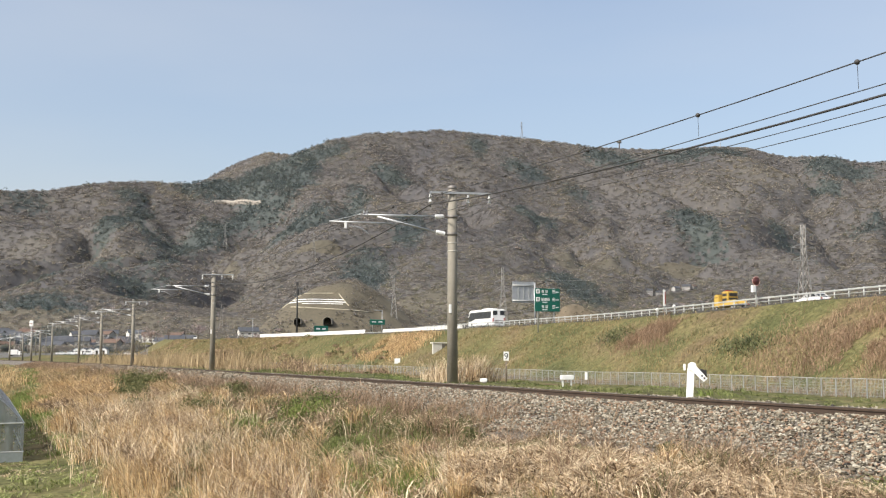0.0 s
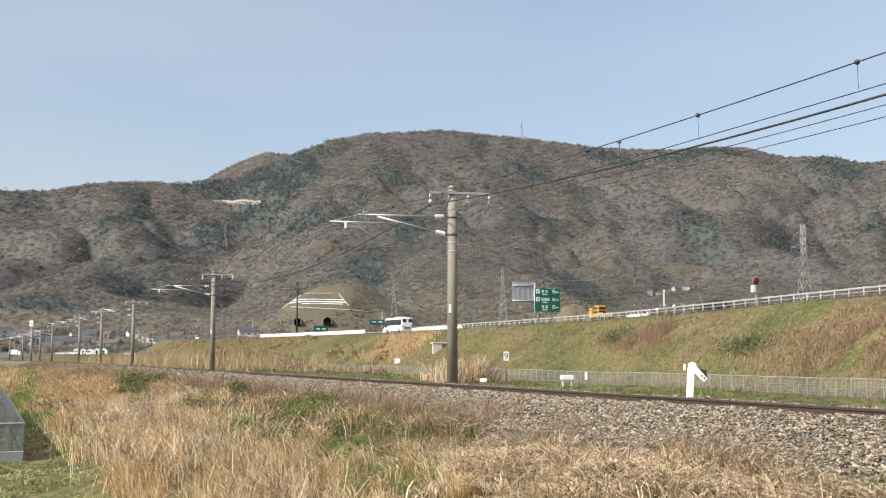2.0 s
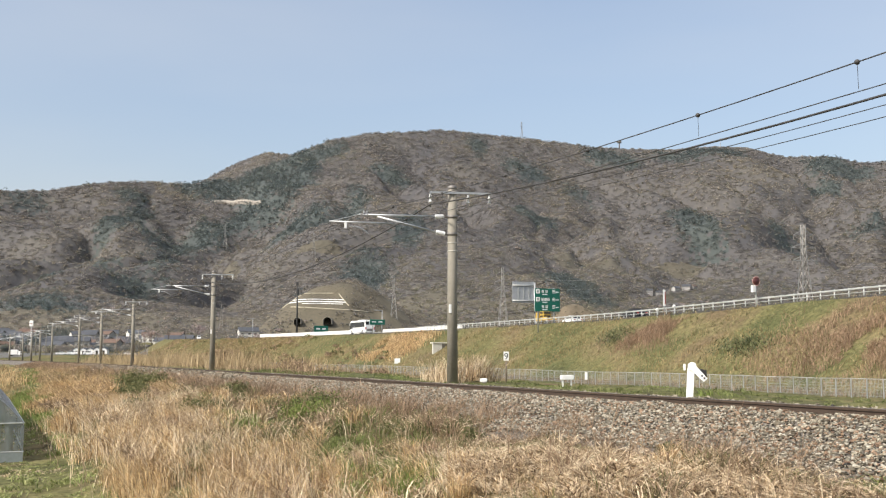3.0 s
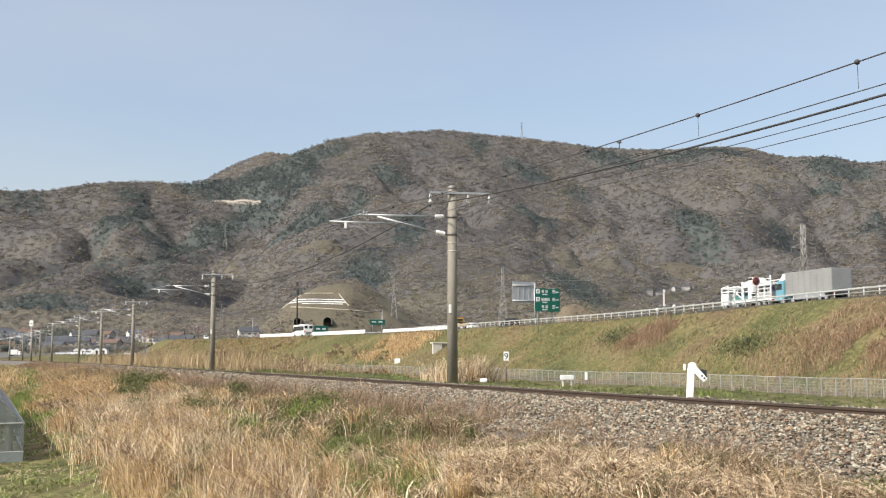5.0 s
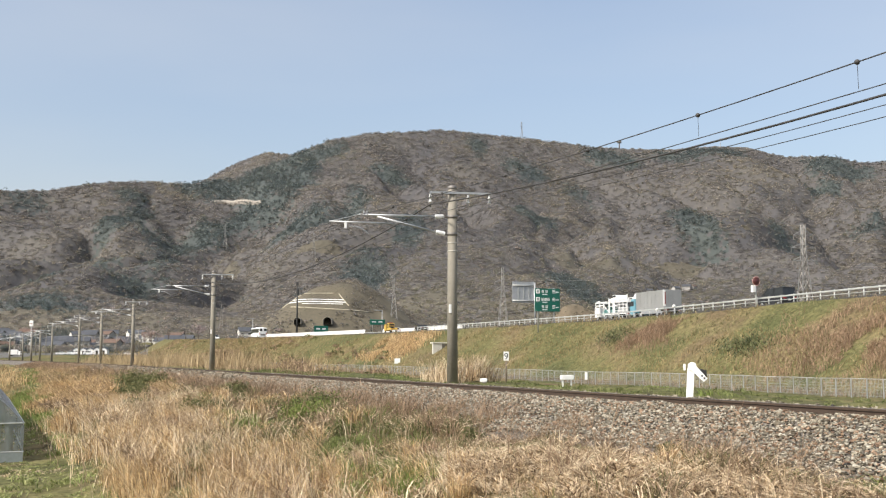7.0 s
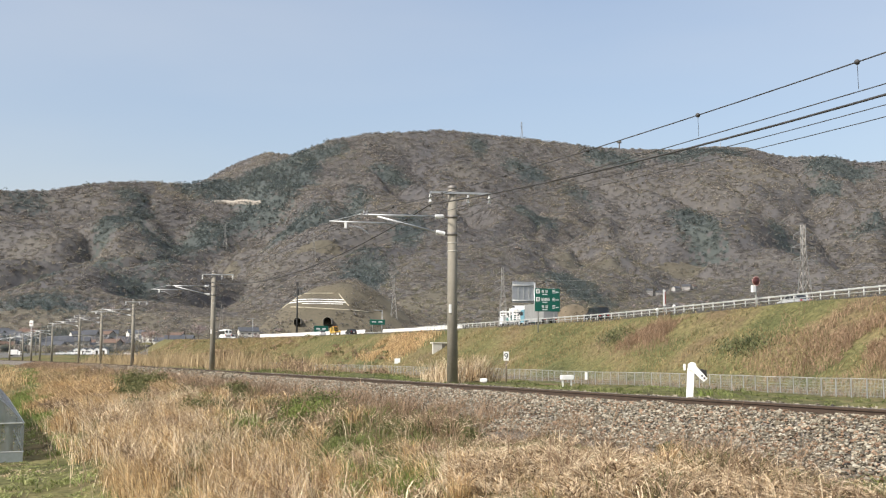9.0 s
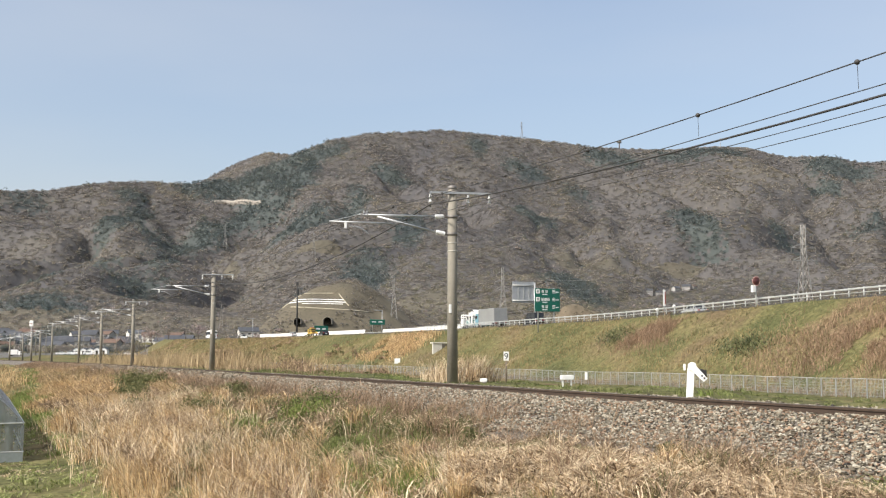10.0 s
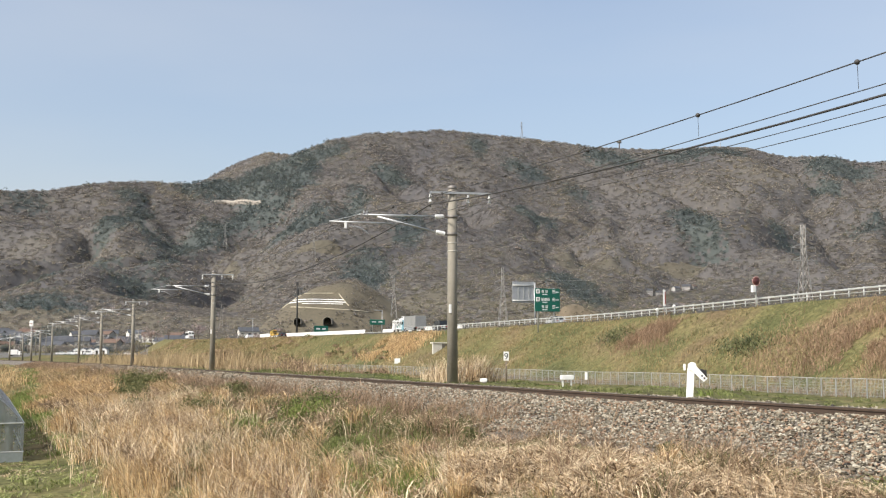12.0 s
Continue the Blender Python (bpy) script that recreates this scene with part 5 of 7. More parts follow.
def build_signs():
    # green distance board
    b = road_thing("distance_sign", 281.3, -5.1, "green motorway distance sign with white writing, on two posts", "road sign")
    for x in (-1.45, 1.15):
        bar_part("post", b, STEEL, (x, 0.15, -1.0), (x, 0.15, 5.6), 0.10, 0.10, 10)
    face = box_part("panel", b, GREEN_SIGN, (0, 0, 3.85), (4.05, 0.10, 3.35), 0.03)
    for z, full in ((5.10, True), (3.95, True), (2.85, False)):
        if full:
            box_part("white_square", face, WHITE, (-1.55, -0.06, z), (0.62, 0.02, 0.62))
            box_part("dark_bar", face, GREEN_SIGN, (-1.55, -0.075, z), (0.18, 0.02, 0.36))
        for x in ((-0.75, -0.15) if z != 3.95 else (-0.80, -0.32, 0.15)):
            bm = bmesh.new()
            for dx, dz, w, h in ((0, 0.17, 0.36, 0.07), (0, 0, 0.40, 0.07), (0, -0.17, 0.36, 0.07), (-0.1, 0, 0.07, 0.42), (0.1, 0, 0.07, 0.42)):
                add_box(bm, x + dx, -0.062, z + dz, w, 0.02, h)
            part("writing_bar", bm, WHITE, face)
        bars(face, [(-0.45, z - 0.42, 0.8), (1.0, z, 0.42), (1.55, z - 0.06, 0.5)], -0.062, WHITE, 0.12)
        bars(face, [(1.0, z + 0.2, 0.42), (1.0, z - 0.2, 0.42)], -0.062, WHITE, 0.09)
    # back of the sign over the other carriageway
    g = road_thing("sign_back", 322.5, 10.0, "grey back of a motorway sign on a cantilever post", "road sign")
    g.location.z = road_at(322.5)[0].z
    bar_part("post", g, STEEL, (2.05, 0, 0), (2.05, 0, 8.75), 0.17, 0.15, 12)
    box_part("panel", g, STEEL, (-0.2, 0.2, 6.95), (4.6, 0.08, 3.9), 0.03)
    for z in (8.2, 5.35):
        bar_part("rail", g, WHITE_STEEL, (-2.5, 0.05, z), (2.05, 0.05, z), 0.12, 0.12, 8)
    for x in (-1.3, -0.2, 0.9):
        box_part("stiffener", g, WHITE_STEEL, (x, 0.10, 6.8), (0.14, 0.08, 3.1))
    # red disc on a post
    r = road_thing("round_sign", 231.2, -4.6, "round dark red sign with pale rim on a steel post", "road sign")
    bar_part("post", r, WHITE_STEEL, (0, 0, -0.6), (0, 0, 2.9), 0.07, 0.07, 10)
    bar_part("disc", r, mat("dark_red_face", (0.055, 0.016, 0.015), (0.10, 0.026, 0.024), 2.0, 0.4), (0, -0.12, 2.75), (0, -0.08, 2.75), 0.44, 0.44, 28)
    bm = bmesh.new()
    for k in range(28):
        a0, a1 = 2 * math.pi * k / 28, 2 * math.pi * (k + 1) / 28
        add_bar(bm, (0.45 * math.cos(a0), -0.1, 2.75 + 0.45 * math.sin(a0)), (0.45 * math.cos(a1), -0.1, 2.75 + 0.45 * math.sin(a1)), 0.035, 0.035, 6)
    part("rim", bm, mat("faded_pink_rim", (0.42, 0.22, 0.20), (0.52, 0.30, 0.27), 3, 0.6), r)
    box_part("control_box", r, WHITE, (-0.30, 0, 1.95), (0.42, 0.3, 0.72), 0.03)
    # tall narrow board
    t = road_thing("banner_post", 249.0, -4.7, "tall narrow white and red board on a post", "road sign")
    bar_part("post", t, STEEL, (0, 0.08, -0.6), (0, 0.08, 3.2), 0.07, 0.07, 8)
    box_part("board", t, WHITE, (0, 0, 2.15), (0.34, 0.05, 1.9), 0.02)
    box_part("stripe", t, RED, (0.10, -0.03, 2.15), (0.12, 0.02, 1.5))
    for s, e, z in ((250.6, -4.8, 0.9), (247.0, -4.6, 1.0)):
        m = road_thing("delineator", s, e, "small white marker on a short post", "road marker", "white markers on the verge")
        bar_part("post", m, STEEL, (0, 0, -0.4), (0, 0, z), 0.05, 0.05, 8)
        part("head", add_ball(bmesh.new(), (0, 0, z), 0.22, 2, (1, 0.5, 1)), WHITE, m, smooth=True)
    # small teal boards and masts farther on
    for s, e, w, h, z in ((368.0, -4.7, 3.5, 1.15, 2.35), (462, 12.0, 4.4, 2.0, 2.6)):
        m = road_thing("direction_sign", s, e, "small teal direction sign on two posts", "road sign", "teal signs by the motorway")
        m.location.z = road_at(s)[0].z
        for x in (-w * 0.3, w * 0.3):
            bar_part("post", m, STEEL, (x, 0.1, 0), (x, 0.1, z + h / 2), 0.08, 0.08, 8)
        face = box_part("panel", m, GREEN_SIGN, (0, 0, z), (w, 0.1, h), 0.03)
        for x in (-w * 0.22, w * 0.2):
            box_part("writing", face, WHITE, (x, -0.06, z + 0.05), (w * 0.26, 0.02, h * 0.2))
    for s, e, h, dark in ((478, 9.0, 17.5, True), (409.5, 12, 6.5, False), (541.5, 10, 7.5, False), (933, 9, 7.0, False)):
        m = road_thing("lamp_mast", s, e, "slim motorway mast with fittings near its top", "mast", "masts by the motorway")
        m.location.z = road_at(s)[0].z
        c = WIRE if dark else STEEL
        bar_part("shaft", m, c, (0, 0, 0), (0, 0, h), 0.30 if dark else 0.10, 0.22 if dark else 0.08, 10)
        if dark:
            for z in (h - 0.4, h - 2.6, h - 3.4):
                box_part("antenna", m, c, (0.12 if z < h - 1 else 0, 0, z), (0.8, 0.4, 0.9), 0.05)
        else:
            bar_part("arm", m, c, (0, 0, h), (-1.8, 0, h + 0.15), 0.06)
            box_part("lamp_head", m, STEEL, (-2.0, 0, h + 0.1), (0.7, 0.3, 0.14), 0.04)


build_signs()


def build_culvert():
    c = road_thing("culvert_head", 312.0, -10.6, "pale concrete culvert headwall on the bank", "culvert")
    part("headwall", add_prism(bmesh.new(), [(-1.4, -2.2), (0.2, -2.2), (0.2, 1.2), (-1.4, 1.2)], -0.2, 0.3), PALE_CONCRETE, c)
    part("side_wall", add_prism(bmesh.new(), [(0.2, -2.0), (1.6, -0.2), (1.6, 1.0), (0.2, 1.2)], -0.1, 1.4), CONCRETE, c)
    box_part("slab", c, PALE_CONCRETE, (-0.2, 0.4, 1.25), (2.6, 1.4, 0.18), 0.03)


build_culvert()


def build_fence():
    f = thing("boundary_fence", pose(0, 0, 0), "grey wire mesh fence along the foot of the bank", "fence")
    start, way = Vector((33.2, 57.0, 0)), Vector((-0.342, 0.94, 0))
    post = None
    tops = []
    n = 148
    for k in range(n):
        p = start + way * (1.5 * k)
        p.z = float(np.mean(land(p.x + way.x * np.arange(-8, 9, 2.0), p.y + way.y * np.arange(-8, 9, 2.0))))
        tops.append(p)
        if post is None:
            post = part("post", add_box(bmesh.new(), 0, 0, 0.50, 0.05, 0.05, 1.45), STEEL, f)
            ob = post
        else:
            ob = new("post", post.data)
            ob.parent = f
        ob.matrix_local = pose(p.x, p.y, p.z, 0, 0, 20)
    cable_mesh("top_rail", [p + Vector((0, 0, 1.2)) for p in tops], 0.026, WHITE_STEEL, f)
    verts, faces = [], []
    side = Vector((0.94, 0.342, 0)) * 0.02
    for a, b in zip(tops, tops[1:]):
        for j in range(12):
            p = a.lerp(b, (j + 0.5) / 12)
            o = len(verts)
            w = way * 0.012
            verts += [p - w, p + w, p + w + Vector((0, 0, 1.18)), p - w + Vector((0, 0, 1.18))]
            faces.append((o, o + 1, o + 2, o + 3))
        for z in (0.1, 0.3, 0.5, 0.7, 0.9):
            o = len(verts)
            verts += [a + Vector((0, 0, z)), b + Vector((0, 0, z)), b + Vector((0, 0, z + 0.012)), a + Vector((0, 0, z + 0.012))]
            faces.append((o, o + 1, o + 2, o + 3))
    ob = new("wire_mesh", mesh_of("wire_mesh", verts, faces, STEEL))
    ob.parent = f
    ob["kind"] = "stuff"


build_fence()
# ---- beside the line ----
def on_land(name, x, y, label, category, group="", turn=0.0, sink=0.0):
    return thing(name, pose(x, y, float(land(x, y)) - sink, 0, 0, turn), label, category, group)


def build_switch_marker():
    m = on_land("switch_indicator", 5.45, 24.6, "white railway switch indicator with slanting arm and black board", "railway marker", turn=-12, sink=-0.07)
    m.scale = (0.86, 0.86, 0.84)
    part("post", add_prism(bmesh.new(), [(-0.12, -0.1), (0.06, -0.1), (0.12, 0.80), (0.02, 0.86), (-0.06, 0.80)], -0.05, 0.05), WHITE, m)
    part("head", add_prism(bmesh.new(), [(-0.04, 0.74), (0.10, 0.74), (0.17, 0.84), (0.14, 0.94), (0.03, 0.96), (-0.05, 0.90)], -0.07, 0.03), WHITE, m)
    arm = part("slanting_arm", add_prism(bmesh.new(), [(0.02, 0.76), (0.12, 0.90), (0.44, 0.53), (0.34, 0.44)], -0.11, -0.075), WHITE, m)
    for x, z in ((0.30, 0.60), (0.36, 0.535)):
        box_part("writing_bar", arm, BLACK, (x, -0.113, z), (0.045, 0.008, 0.05))
    part("board", add_prism(bmesh.new(), [(0.06, 0.84), (0.42, 0.74), (0.42, 0.55), (0.10, 0.62)], 0.04, 0.07), BLACK, m, "black board")
    box_part("lamp_stub", m, WHITE, (-0.13, 0, 0.82), (0.06, 0.10, 0.17), 0.015)


def build_small_marks():
    k = on_land("distance_post", 2.5, 44.0, "white post plate with the black figure 9", "railway marker", turn=-3)
    bar_part("post", k, WOOD, (0, 0.03, -0.1), (0, 0.03, 1.18), 0.035, 0.035, 8)
    plate = box_part("plate", k, WHITE, (0, 0, 1.02), (0.21, 0.03, 0.36), 0.008)
    fig = bpy.data.curves.new("figure", "FONT")
    fig.body, fig.size, fig.align_x, fig.extrude = "9", 0.36, "CENTER", 0.004
    fig.materials.append(BLACK)
    f = new("figure", fig)
    f.parent = plate
    f.matrix_local = pose(0, -0.021, 0.895, 90, 0, 0)
    b = on_land("cable_box", 4.0, 36.0, "white trackside cable box on short legs", "equipment box", turn=8)
    box_part("body", b, WHITE, (0, 0, 0.29), (0.42, 0.18, 0.15), 0.015)
    for x in (-0.14, 0.14):
        box_part("leg", b, WHITE, (x, 0, 0.09), (0.045, 0.06, 0.27))
    for x, y, w, h, zz in ((1.45, 39.8, 0.26, 0.13, 0.03), (-33.0, 256.0, 1.9, 0.85, 0.15), (-8.15, 198.5, 1.0, 0.9, 0.15), (14.0, 109.0, 0.26, 0.75, 0.45)):
        s = on_land("marker_stone", x, y, "small white painted marker block in the grass", "marker", "white markers by the line")
        box_part("block", s, WHITE, (0, 0, zz + h / 2), (w, 0.12, h), 0.02)
        box_part("foot", s, CONCRETE, (0, 0, zz / 2 - 0.05), (w * 0.5, 0.09, zz + 0.1))


build_switch_marker()
build_small_marks()

FILM = bpy.data.materials.new("greenhouse_film")
FILM.use_nodes = True
ft = FILM.node_tree
fb, f_clear, f_glow, f_mix, f_all = ft.nodes["Principled BSDF"], ft.nodes.new("ShaderNodeBsdfTransparent"), ft.nodes.new("ShaderNodeBsdfTranslucent"), ft.nodes.new("ShaderNodeMixShader"), ft.nodes.new("ShaderNodeMixShader")
fb.inputs["Base Color"].default_value, fb.inputs["Roughness"].default_value = (0.24, 0.27, 0.27, 1), 0.10
f_glow.inputs[0].default_value = (0.34, 0.38, 0.38, 1)
f_mix.inputs[0].default_value = 0.35
f_co, f_map, f_folds, f_amount, f_bump = ft.nodes.new("ShaderNodeTexCoord"), ft.nodes.new("ShaderNodeMapping"), ft.nodes.new("ShaderNodeTexNoise"), ft.nodes.new("ShaderNodeMapRange"), ft.nodes.new("ShaderNodeBump")
f_map.inputs["Scale"].default_value, f_map.inputs["Rotation"].default_value = (2.2, 1.0, 0.9), (0.3, 0.5, 0)
f_folds.inputs["Scale"].default_value, f_folds.inputs["Detail"].default_value = 1.8, 6
f_amount.inputs["From Min"].default_value, f_amount.inputs["From Max"].default_value, f_amount.inputs["To Min"].default_value, f_amount.inputs["To Max"].default_value = 0.3, 0.7, 0.36, 0.80
f_bump.inputs["Strength"].default_value, f_bump.inputs["Distance"].default_value = 0.7, 0.12
for a, b in ((f_co.outputs["Object"], f_map.inputs[0]), (f_map.outputs[0], f_folds.inputs["Vector"]), (f_folds.outputs[0], f_amount.inputs[0]), (f_folds.outputs[0], f_bump.inputs["Height"]), (f_bump.outputs[0], fb.inputs["Normal"]),
             (fb.outputs[0], f_mix.inputs[1]), (f_glow.outputs[0], f_mix.inputs[2]), (f_amount.outputs[0], f_all.inputs[0]), (f_clear.outputs[0], f_all.inputs[1]), (f_mix.outputs[0], f_all.inputs[2]), (f_all.outputs[0], ft.nodes["Material Output"].inputs[0])):
    ft.links.new(a, b)


def build_greenhouse():
    """A hooped tunnel of film over steel pipes; its length runs along the line."""
    w, rise, wall, length = 5.4, 1.75, 0.95, 22.0
    p = along(1.12, 32.5)
    g = on_land("greenhouse", p.x, p.y, "hooped greenhouse covered with clear plastic film", "greenhouse", turn=22.5)
    slope = [(0.0, wall), (0.03, wall + 0.10), (0.11, wall + 0.22), (0.28, wall + 0.42), (0.52, wall + 0.66), (0.85, wall + 0.94), (1.25, wall + 1.22), (1.75, wall + 1.49), (2.25, wall + 1.67)]
    arc = [(0, 0)] + [(-a, z) for a, z in slope] + [(-w / 2, wall + rise)] + [(a - w, z) for a, z in slope[::-1]] + [(-w, 0)]
    verts = [(x, 0, z) for x, z in arc] + [(x, length, z) for x, z in arc]
    n = len(arc)
    skin = new("film_cover", mesh_of("film_cover", verts, [(i, i + 1, n + i + 1, n + i) for i in range(n - 1)], FILM, True))
    skin.parent = g
    for k, y in enumerate((0.0, length)):
        e = new("end_wall", mesh_of("end_wall", [(x, y, z) for x, z in arc], [tuple(range(n))], FILM))
        e.parent = g
    for y in np.arange(0.02, length + 0.1, 2.0):
        hoop = cable_mesh("hoop", [(x, y, z) for x, z in arc], 0.014, STEEL, g)
    for x, z in ((0.01, wall + 0.1), (0.01, 0.28), (-w / 2, wall + rise - 0.03), (-w - 0.01, wall)):
        bar_part("purlin", g, STEEL, (x, 0, z), (x, length, z), 0.014, 0.014, 6)
    for z in (0.28, wall + 0.1):
        bar_part("end_bar", g, WHITE_STEEL, (-w, -0.02, z), (0, -0.02, z), 0.018, 0.018, 6)
    for x in (-1.6, -2.7, -3.8):
        bar_part("end_post", g, STEEL, (x, -0.01, 0), (x, -0.01, wall + rise * 0.72), 0.016, 0.016, 6)
    box_part("skirt", g, mat("folded_film", (0.20, 0.23, 0.22), (0.30, 0.33, 0.32), 2, 0.4), (-w / 2, -0.02, 0.14), (w, 0.02, 0.26))


build_greenhouse()

# ---- beyond the motorway ----
def knoll(x, y):
    """A cut hill over the tunnel mouths."""
    u, v = (x + 104) / 54, (y - 975) / 80
    return 6 + 50 * np.exp(-np.abs(u) ** 2.5 - np.abs(v) ** 2.4) + 32 * np.exp(-((x + 40) / 60) ** 2 - ((y - 1010) / 70) ** 2) + (fractal(x, y, 40, 19, 4) - 0.5) * 14


def mound(x, y):
    """A heap of bare brown earth beyond the motorway."""
    return -4 + 22.0 * np.exp(-np.abs((x - 60) / 15.0) ** 2.0 - np.abs((y - 452) / 24) ** 2) + 12 * np.exp(-((x - 47) / 9.0) ** 2 - ((y - 446) / 18) ** 2) + (fractal(x, y, 14, 14, 4) - 0.5) * 9.0


TURF = mat("cut_slope_turf", (0.074, 0.066, 0.046), (0.138, 0.118, 0.080), 0.05, 0.95, bump=0.5, fine=10)


def build_knoll():
    X, Y = np.meshgrid(np.arange(-230, 40, 4.0), np.arange(860, 1130, 4.0))
    tagged(new("tunnel_hill", grid_mesh("tunnel_hill", X, Y, knoll(X, Y), TURF)), "grassy cut hill above the tunnel mouths", "hill", kind="structure")
    X, Y = np.meshgrid(np.arange(20, 104, 1.5), np.arange(405, 500, 2.0))
    tagged(new("earth_mound", grid_mesh("earth_mound", X, Y, mound(X, Y), mat("bare_brown_earth", (0.080, 0.066, 0.042), (0.195, 0.155, 0.105), 0.12, 0.95, bump=0.6, fine=9))), "mound of bare brown earth behind the motorway", "mound", kind="structure")
    f = thing("slope_frame", pose(0, 0, 0), "white concrete retaining frame on the cut hill", "retaining wall")
    def on_front(x, z):
        y = 870.0
        while knoll(x, y) < z and y < 985:
            y += 0.5
        return Vector((x, y - 0.4, z))
    def band(name, pts, r, m):
        cable_mesh(name, pts, r, m, f, 4)
    for z, x0, x1, r in ((47.5, -128, -84, 0.5), (45.3, -132, -82, 0.65), (43.6, -118, -84, 0.45)):
        band("terrace_wall", [on_front(x, z + 1.2 * math.cos((x + 106) / 24)) for x in np.linspace(x0, x1, 16)], r, WHITE)
    edge = mat("sandy_edge", (0.34, 0.30, 0.22), (0.45, 0.41, 0.31), 0.2, 0.9)
    band("edge_wall", [on_front(x, z) for x, z in zip(np.linspace(-137, -122, 8), np.linspace(42, 53, 8))], 0.55, edge)
    band("edge_wall", [on_front(x, 54.5) for x in np.linspace(-119, -94, 10)], 0.45, edge)
    band("edge_wall", [on_front(x, z) for x, z in zip(np.linspace(-89, -79, 8), np.linspace(54, 43, 8))], 0.55, edge)
    band("foot_wall", [on_front(x, z) for x, z in zip(np.linspace(-128, -60, 18), np.linspace(42.0, 38.0, 18))], 0.55, edge)
    for x, r in ((-93.5, 3.3), (-117.5, 2.7)):
        y = on_front(x, 29).y - 9
        t = thing("tunnel_mouth", pose(x, y, 26.8, 0, 0, 0), "dark motorway tunnel mouth with pale concrete ring", "tunnel", "tunnel mouths")
        ring, bore = bmesh.new(), []
        n = 22
        prof = [(-r, -0.3)] + [(r * math.cos(a), 2.2 + r * math.sin(a)) for a in np.linspace(math.pi + 0.2, -0.2, n)] + [(r, -0.3)]
        out = [(px * 1.10, pz if abs(pz + 0.3) < 0.1 else 2.2 + (pz - 2.2) * 1.10) for px, pz in prof]
        vi = [ring.verts.new((a, 0, b)) for a, b in prof]
        vo = [ring.verts.new((a, 0, b)) for a, b in out]
        vb = [ring.verts.new((a, 14, b)) for a, b in out]
        for i in range(len(prof) - 1):
            ring.faces.new((vi[i], vi[i + 1], vo[i + 1], vo[i]))
            ring.faces.new((vo[i], vo[i + 1], vb[i + 1], vb[i]))
        part("portal_ring", ring, CONCRETE, t)
        verts = [(a, 0, b) for a, b in prof] + [(a * 0.98, 110, b) for a, b in prof]
        k = len(prof)
        faces = [(i, i + 1, k + i + 1, k + i) for i in range(k - 1)] + [tuple(range(k, 2 * k)), (0, k - 1, 2 * k - 1, k)]
        o = new("lining", mesh_of("lining", verts, faces, DULL_STEEL))
        o.parent = t
    return


build_knoll()


PYLON_STEEL = mat("grey_pylon_steel", (0.20, 0.205, 0.205), (0.30, 0.305, 0.30), 0.5, 0.6, 0.3)


def pylon(x, y, z, h, turn, label="grey steel lattice power pylon with three crossarms"):
    p = thing("power_pylon", pose(x, y, z, 0, 0, turn), label, "pylon", "power pylons")
    w0, w1, k = h * 0.075, h * 0.012, h * 0.0037
    wide = lambda t: w0 + (w1 - w0) * min(1.0, t * 1.25)
    for sx in (-1, 1):
        for sy in (-1, 1):
            bm = bmesh.new()
            for t0, t1 in ((0, 0.8), (0.8, 1.0)):
                add_bar(bm, (sx * wide(t0), sy * wide(t0), t0 * h), (sx * wide(t1), sy * wide(t1), t1 * h), k, k * 0.8, 4)
            part("leg", bm, PYLON_STEEL, p)
    levels = [0, 0.16, 0.30, 0.42, 0.53, 0.62, 0.70, 0.77, 0.84, 0.91, 1.0]
    for face in range(4):
        c, s = [(1, 0), (0, 1), (-1, 0), (0, -1)][face]
        bm = bmesh.new()
        for a, b in zip(levels, levels[1:]):
            wa, wb = wide(a), wide(b)
            rot = lambda u, v, zz: (u * c - v * s, u * s + v * c, zz)
            add_bar(bm, rot(-wa, wa, a * h), rot(wb, wb, b * h), k * 0.55, k * 0.55, 4)
            add_bar(bm, rot(wa, wa, a * h), rot(-wb, wb, b * h), k * 0.55, k * 0.55, 4)
            add_bar(bm, rot(-wb, wb, b * h), rot(wb, wb, b * h), k * 0.5, k * 0.5, 4)
        part("bracing", bm, DULL_STEEL, p)
    for t, reach in ((0.74, 0.085), (0.83, 0.095), (0.92, 0.075)):
        bm = bmesh.new()
        r = reach * h
        for sx in (-1, 1):
            for sy in (-1, 1):
                add_bar(bm, (sx * wide(t), sy * wide(t), t * h), (sx * r, 0, t * h + 0.2), k * 0.6, k * 0.5, 4)
            add_bar(bm, (sx * wide(t), 0, (t + 0.035) * h), (sx * r, 0, t * h + 0.2), k * 0.6, k * 0.5, 4)
        arm = part("crossarm", bm, PYLON_STEEL, p)
        for sx in (-1, 1):
            bar_part("insulator", arm, DULL_STEEL, (sx * r, 0, t * h + 0.1), (sx * r, 0, t * h - h * 0.03), k * 0.7, k * 0.7, 6)
    return p


